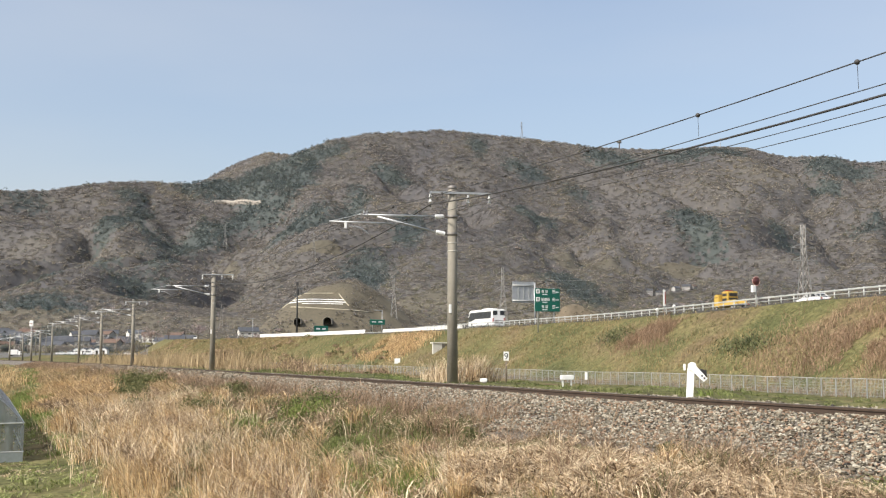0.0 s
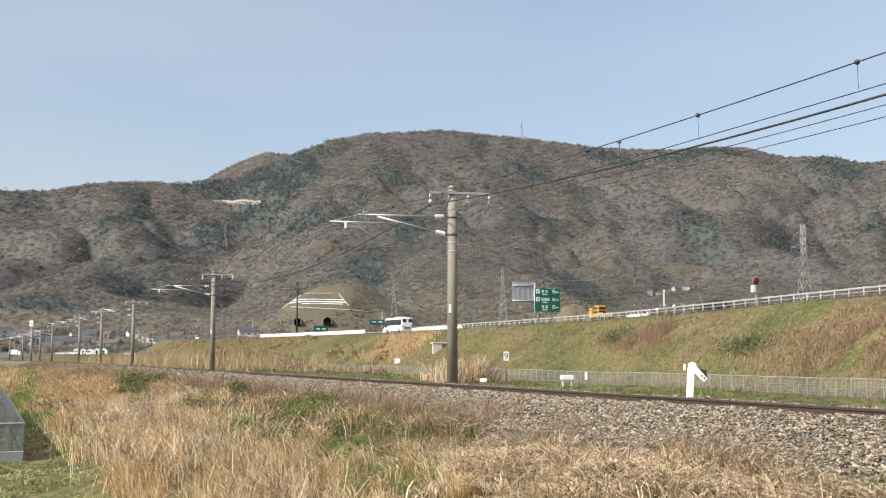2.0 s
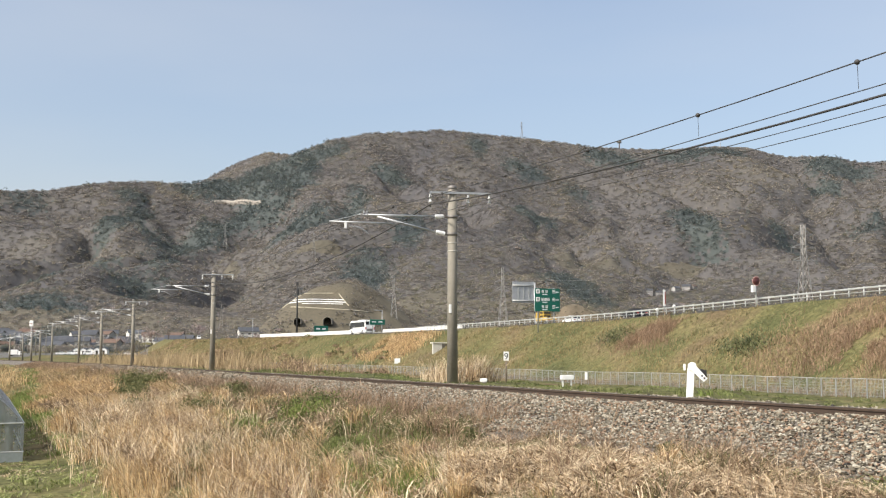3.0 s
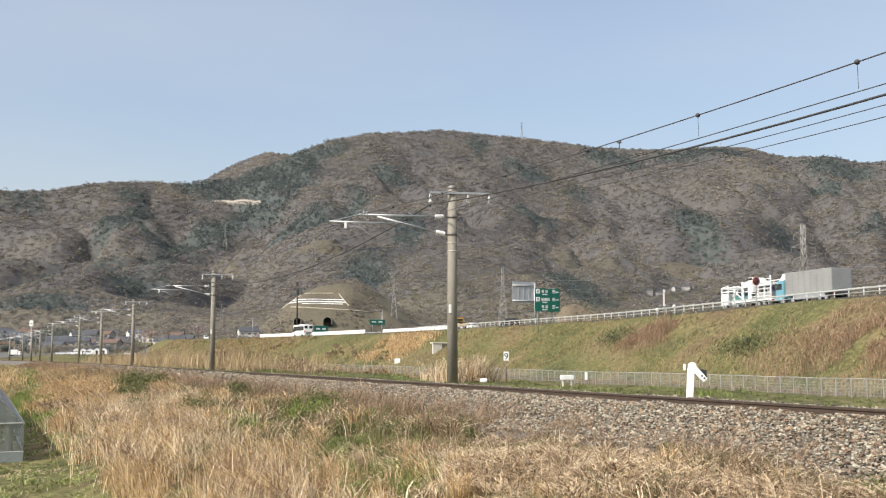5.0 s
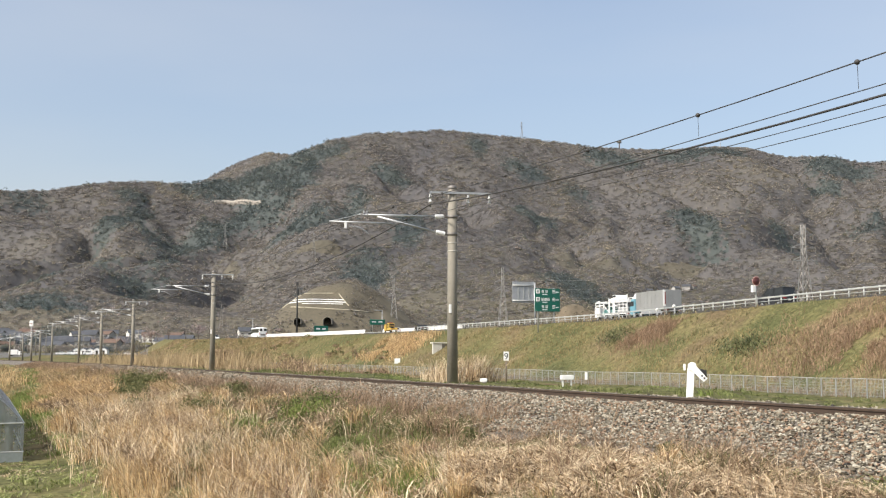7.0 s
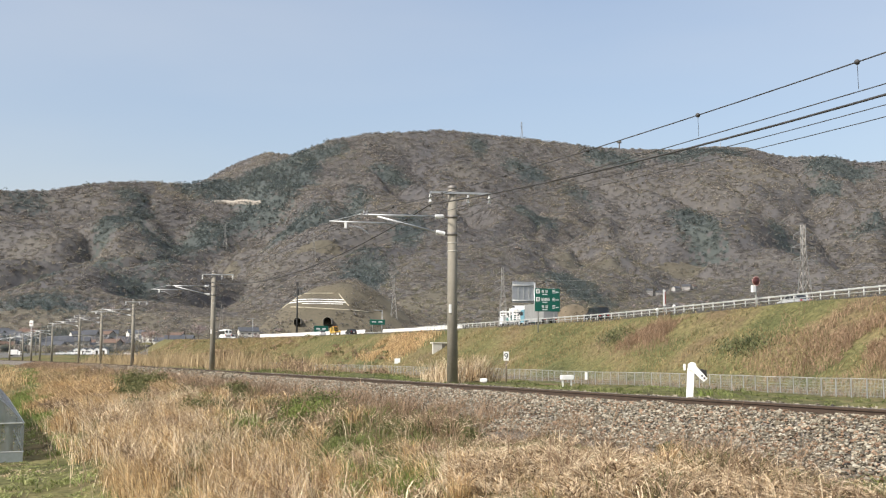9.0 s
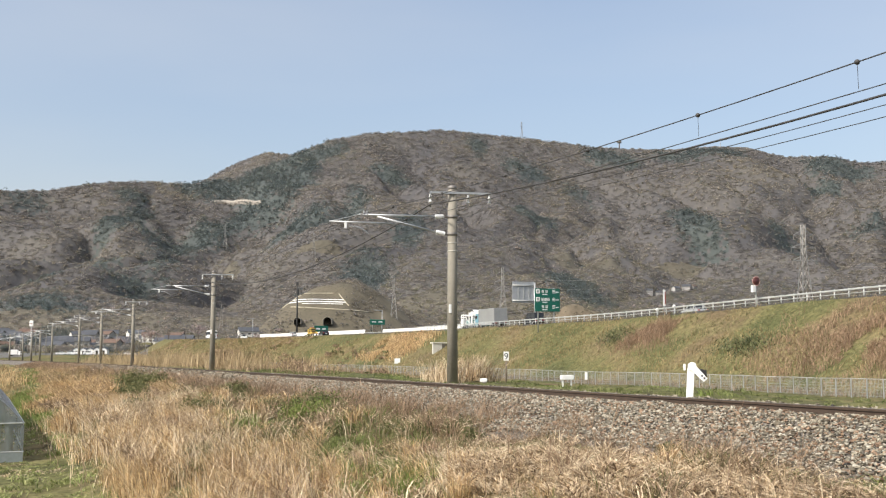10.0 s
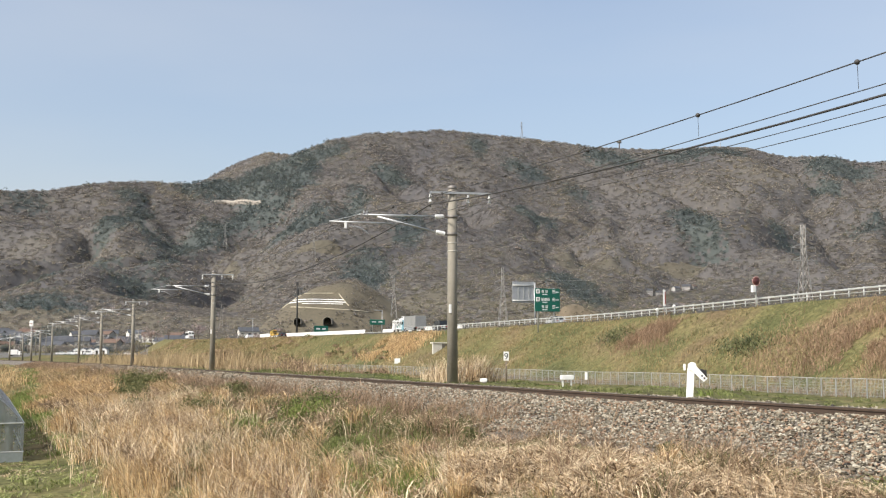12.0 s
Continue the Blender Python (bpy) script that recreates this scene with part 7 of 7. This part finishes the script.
def build_coach():
    v = vehicle("coach", "white touring coach with dark tinted windows", "bus")
    l, w, h = 11.4, 2.4, 3.25
    bm = add_prism(bmesh.new(), [(-l / 2, 0.35), (-l / 2, 3.2), (-l / 2 + 0.25, h), (l / 2 - 0.9, h), (l / 2 - 0.35, h - 0.35), (l / 2, 1.3), (l / 2, 0.35)], -w / 2, w / 2)
    bmesh.ops.bevel(bm, geom=bm.edges[:], offset=0.10, segments=2, affect="EDGES")
    part("body", bm, WHITE, v)
    for y in (-w / 2 - 0.005, w / 2 + 0.005):
        part("side_window", add_prism(bmesh.new(), [(-l / 2 + 0.6, 1.65), (-l / 2 + 0.6, 2.85), (l / 2 - 0.95, 2.85), (l / 2 - 0.25, 1.9), (l / 2 - 0.25, 1.2), (l / 2 - 1.8, 1.3), (l / 2 - 3.0, 1.65)], y - 0.015, y + 0.015), GLASS_DARK, v, "long dark side window")
        for x in (-3.6, -1.6, 0.4, 2.4):
            box_part("window_pillar", v, BLACK, (x, y, 2.3), (0.07, 0.05, 1.1))
        box_part("luggage_door", v, WHITE, (-0.6, y, 0.95), (4.5, 0.03, 0.75), 0.01)
        box_part("side_stripe", v, STEEL, (-1.0, y, 1.45), (9.0, 0.03, 0.07))
    for y in (-0.68, 0.68):
        box_part("rear_window", v, GLASS_DARK, (-l / 2 - 0.005, y, 2.55), (0.04, 0.85, 0.75), 0.015)
    part("windscreen", add_prism(bmesh.new(), [(l / 2 - 0.05, 1.35), (l / 2 + 0.015, 1.35), (l / 2 - 0.30, 3.0), (l / 2 - 0.38, 3.0)], -w / 2 + 0.2, w / 2 - 0.2), GLASS_DARK, v)
    box_part("rear_grille", v, DULL_STEEL, (-l / 2 - 0.01, 0, 1.0), (0.03, 1.5, 0.55))
    box_part("roof_unit", v, WHITE, (-1.5, 0, h + 0.08), (3.2, 1.7, 0.2), 0.06)
    for y in (-1.05, 1.05):
        box_part("tail_lamp", v, LAMP_RED, (-l / 2 - 0.01, y, 1.35), (0.04, 0.22, 0.6), 0.01)
        box_part("mirror", v, BLACK, (l / 2 + 0.1, y * 1.25, 2.5), (0.2, 0.2, 0.45), 0.04)
        for x in (-3.6, 3.9):
            wheel(v, x, y, 0.5, 0.34)
    box_part("rear_plate", v, WHITE, (-l / 2 - 0.03, 0, 0.6), (0.02, 0.42, 0.2))
    return v


def truck_cab(v, x, paint, h=2.9, length=1.9, w=2.4):
    bm = add_prism(bmesh.new(), [(x - length / 2, 0.5), (x - length / 2, h), (x + length / 2 - 0.3, h), (x + length / 2, 1.7), (x + length / 2, 0.5)], -w / 2, w / 2)
    bmesh.ops.bevel(bm, geom=bm.edges[:], offset=0.08, segments=2, affect="EDGES")
    cab = part("cab", bm, paint, v)
    for y in (-w / 2 - 0.01, w / 2 + 0.01):
        part("side_window", add_prism(bmesh.new(), [(x - 0.45, 1.75), (x - 0.45, h - 0.35), (x + length / 2 - 0.4, h - 0.35), (x + length / 2 - 0.12, 1.75)], y - 0.02, y + 0.02), GLASS_DARK, cab)
        box_part("mirror", cab, BLACK, (x + length / 2 + 0.1, y * 1.1, 2.2), (0.12, 0.2, 0.45), 0.03)
    part("windscreen", add_prism(bmesh.new(), [(x + length / 2 - 0.02, 1.7), (x + length / 2 + 0.02, 1.7), (x + length / 2 - 0.24, h - 0.25), (x + length / 2 - 0.30, h - 0.25)], -w / 2 + 0.15, w / 2 - 0.15), GLASS_DARK, cab)
    return cab


def build_carrier():
    v = vehicle("car_carrier", "white car carrier truck with open two-deck frame", "truck")
    truck_cab(v, 4.75, WHITE, 2.05, 1.4)
    teal = mat("teal_car_paint", (0.05, 0.16, 0.16), (0.09, 0.23, 0.22), 1.5, 0.3)
    for y in (-1.05, 1.05):
        box_part("side_beam", v, WHITE, (-1.4, y, 0.95), (8.8, 0.16, 0.26), 0.03)
        for z, x0, x1 in ((2.30, 2.2, 5.4), (2.78, 1.2, 5.45), (2.62, -5.7, 1.2)):
            box_part("upper_beam", v, WHITE, ((x0 + x1) / 2, y, z), (x1 - x0, 0.12, 0.13), 0.02)
        for x, top, w in ((5.4, 2.85, 0.10), (3.9, 3.05, 0.10), (2.5, 2.9, 0.10), (0.5, 3.25, 0.34), (-1.1, 3.35, 0.62), (-2.9, 3.2, 0.11), (-4.3, 3.3, 0.11), (-5.65, 3.65, 0.16)):
            box_part("post", v, WHITE, (x, y, (0.9 + top) / 2), (w, 0.12, top - 0.9), 0.02)
        for z in (1.35, 1.75, 2.2, 3.0, 3.3):
            box_part("rear_rail", v, WHITE, (-3.4, y, z), (4.5, 0.07, 0.07))
        bar_part("brace", v, WHITE, (2.5, y, 2.3), (0.6, y, 1.2), 0.055, 0.055, 6)
        bar_part("brace", v, WHITE, (5.4, y, 2.8), (3.9, y, 3.05), 0.04, 0.04, 6)
        for x in (-4.3, -3.2, 1.6, 4.4):
            wheel(v, x, y * 0.98, 0.42, 0.3)
    box_part("lower_deck", v, STEEL, (-1.8, 0, 0.90), (7.6, 2.0, 0.10))
    box_part("upper_deck", v, STEEL, (-1.6, 0, 2.52), (7.6, 1.9, 0.07))
    for x in (-5.65, -2.9, -1.1, 0.5, 2.5, 3.9, 5.4):
        box_part("cross_beam", v, WHITE, (x, 0, 2.74), (0.12, 2.0, 0.12))
    box_part("rear_frame", v, WHITE, (-5.75, 0, 0.8), (0.14, 2.3, 0.35), 0.03)
    for x, zz, m in ((-0.6, 2.42, WHITE), (-3.6, 0.93, SILVER), (1.7, 0.80, teal)):
        bm = add_prism(bmesh.new(), [(x - 1.8, zz + 0.2), (x - 1.85, zz + 0.7), (x - 1.2, zz + 0.85), (x - 0.7, zz + 1.30), (x + 0.4, zz + 1.30), (x + 0.9, zz + 0.85), (x + 1.75, zz + 0.7), (x + 1.8, zz + 0.2)], -0.82, 0.82)
        bmesh.ops.bevel(bm, geom=bm.edges[:], offset=0.05, segments=2, affect="EDGES")
        load = part("loaded_car", bm, m, v, "small car carried on the deck")
        part("window_glass", add_prism(bmesh.new(), [(x - 1.05, zz + 0.87), (x - 0.66, zz + 1.24), (x + 0.34, zz + 1.24), (x + 0.76, zz + 0.87)], -0.835, 0.835), GLASS_DARK, load)
    for y in (-0.95, 0.95):
        box_part("tail_lamp", v, LAMP_RED, (-5.83, y, 0.8), (0.03, 0.3, 0.14))
    return v


def build_box_truck():
    v = vehicle("box_truck", "light blue truck with long dull aluminium box body", "truck")
    truck_cab(v, 5.0, BLUE, 2.75, 1.8)
    part("roof_deflector", add_prism(bmesh.new(), [(4.15, 2.75), (5.2, 2.75), (4.45, 3.45), (4.15, 3.5)], -1.05, 1.05), WHITE, v, "white roof deflector")
    body = box_part("box_body", v, BOX_GREY, (-0.6, 0, 2.25), (8.8, 2.48, 2.50), 0.04)
    for y in (-1.255, 1.255):
        for x in np.arange(-4.6, 3.6, 1.15):
            box_part("panel_rib", body, BOX_GREY, (x, y, 2.25), (0.06, 0.03, 2.3))
        box_part("lower_skirt", body, STEEL, (-0.9, y * 0.98, 0.72), (5.6, 0.05, 0.45))
        box_part("bottom_rail", body, STEEL, (-0.6, y, 1.06), (8.8, 0.04, 0.14))
    for y in (-0.62, 0.62):
        box_part("rear_door", body, BOX_GREY, (-5.01, y, 2.25), (0.05, 1.18, 2.3), 0.01)
    box_part("chassis", v, DULL_STEEL, (0.1, 0, 0.8), (9.8, 0.9, 0.3))
    for y in (-1.02, 1.02):
        box_part("tail_lamp", v, LAMP_RED, (-4.85, y * 0.9, 0.85), (0.04, 0.4, 0.14))
        for x in (-3.8, -2.6, 2.6, 4.4):
            wheel(v, x, y, 0.46, 0.3)
    return v


def build_work_truck():
    v = vehicle("maintenance_truck", "yellow road maintenance truck with tall rear equipment", "truck")
    truck_cab(v, 2.3, YELLOW, 2.15, 1.5, 1.95)
    box_part("bed", v, YELLOW, (-0.9, 0, 0.85), (5.0, 1.95, 0.24), 0.03)
    box_part("rear_deck", v, STEEL, (-3.1, 0, 0.72), (1.6, 1.9, 0.14), 0.02)
    eq = box_part("equipment", v, YELLOW, (0.0, 0, 1.72), (1.7, 1.65, 1.5), 0.08)
    for z in (1.45, 2.05):
        box_part("slot", eq, BLACK, (-0.96, 0, z), (0.03, 1.35, 0.38))
        box_part("slot", eq, BLACK, (0, 0.88, z), (1.3, 0.03, 0.30))
    box_part("light_bar", v, LAMP_RED, (0.2, 0, 2.54), (0.3, 1.2, 0.12), 0.03)
    for y in (-0.9, 0.9):
        box_part("side_rail", v, YELLOW, (-1.9, y, 1.15), (2.6, 0.05, 0.35))
        box_part("tail_lamp", v, LAMP_RED, (-3.92, y * 0.85, 0.75), (0.03, 0.25, 0.12))
        for x in (-2.3, 2.2):
            wheel(v, x, y, 0.36, 0.24)
    return v


bus = build_coach()
carrier = build_carrier()
box_truck = build_box_truck()
box_truck.scale = (0.82, 1.0, 0.96)
carrier.scale = (0.82, 1.0, 0.93)
work_truck = build_work_truck()
work_truck.scale = (0.68, 0.82, 0.92)
white_car = car("saloon_car", "white saloon car with dark glass", 4.0, 1.62, 1.38, WHITE)
dark_car = car("saloon_car", "black saloon car with dark glass", 4.2, 1.68, 1.42, DARK_CAR)
van = car("minivan", "black tall minivan with dark glass", 4.5, 1.72, 1.80, DARK_CAR, True)
van.scale = (1.0, 1.0, 1.12)
silver_car = car("hatchback", "silver estate car with dark glass", 4.1, 1.66, 1.50, SILVER)
white_van = car("minivan", "white tall minivan with dark glass", 4.6, 1.75, 1.95, WHITE, True)
PARKED = [(112, 440, 15), (132, 445, 10), (160, 448, 12), (178, 455, 8), (232, 450, 20)]
for i, (px, y, turn) in enumerate(PARKED):
    c = car("parked_car", "white car parked in the town", 4.4, 1.7, 1.5, WHITE, i % 2 == 1)
    tagged(c, group="cars parked in the town")
    x = (px - 784) / F * y
    c.matrix_basis = pose(x, y, float(land(x, y)), 0, 0, turn)
# ---- what moves ----
def drive(v, rows, off=0.0, back=False):
    """Rows of seconds, metres along the near lane and, where it changes, metres to its right."""
    walk(v, [(r[0], road_pose(r[1], r[2] if len(r) > 2 else off, 0.03) @ pose(0, 0, 0, 0, 0, 180 if back else 0)) for r in rows])


def motions():
    drive(bus, [(0.0, 317.2), (1.0, 343.0), (2.0, 367.6), (3.0, 391.6), (5.0, 441.0), (6.0, 467.0), (7.0, 491.0), (9.0, 542.0), (10.5, 583.9), (12.0, 627.7)])
    drive(work_truck, [(0.0, 242.4), (1.5, 266.0), (3.0, 292.7), (5.0, 331.0), (6.0, 351.8), (7.0, 372.2), (9.0, 412.0), (10.0, 431.5), (11.0, 451.2), (12.0, 471.5)])
    drive(white_car, [(0.0, 232.0, 3.4), (1.5, 260.2, 3.4), (3.0, 290.1, 3.4), (5.0, 333.0, 3.4), (7.0, 378.0, 3.2), (8.0, 401.5, 2.0), (9.0, 425.0, 0.4), (10.0, 451.0, 0.0), (11.0, 478.0, 0.0), (12.0, 504.0, 0.0)])
    drive(dark_car, [(0.0, 209.6), (1.5, 236.5), (3.0, 264.9), (5.0, 306.5), (6.0, 329.1), (7.0, 353.0), (9.0, 399.5), (10.0, 421.5), (11.0, 442.0), (12.0, 462.5)])
    drive(carrier, [(0.0, 162.7), (1.5, 185.3), (3.0, 207.9), (4.5, 230.5), (6.0, 253.4), (7.5, 277.8), (9.0, 303.9), (10.5, 332.4), (12.0, 363.7)])
    drive(box_truck, [(0.0, 155.5), (1.5, 177.1), (3.0, 198.7), (4.5, 220.3), (6.0, 242.7), (7.5, 267.6), (9.0, 294.9), (10.5, 325.2), (12.0, 357.5)])
    drive(van, [(0.0, 92.0), (1.5, 122.4), (3.0, 152.7), (4.5, 183.1), (6.0, 213.5), (7.5, 244.1), (9.0, 275.7), (10.5, 308.2), (12.0, 341.8)])
    drive(silver_car, [(0.0, 55.0), (1.5, 85.1), (3.0, 115.1), (4.5, 145.2), (6.0, 175.2), (7.5, 205.3), (9.0, 235.3), (10.5, 265.6), (12.0, 296.1)], 3.4)

    drive(white_van, [(0.0, 758.0), (3.0, 705.0), (6.0, 648.0), (9.0, 590.0), (10.0, 567.0), (11.0, 545.0), (12.0, 523.0)], 12.0, True)


motions()
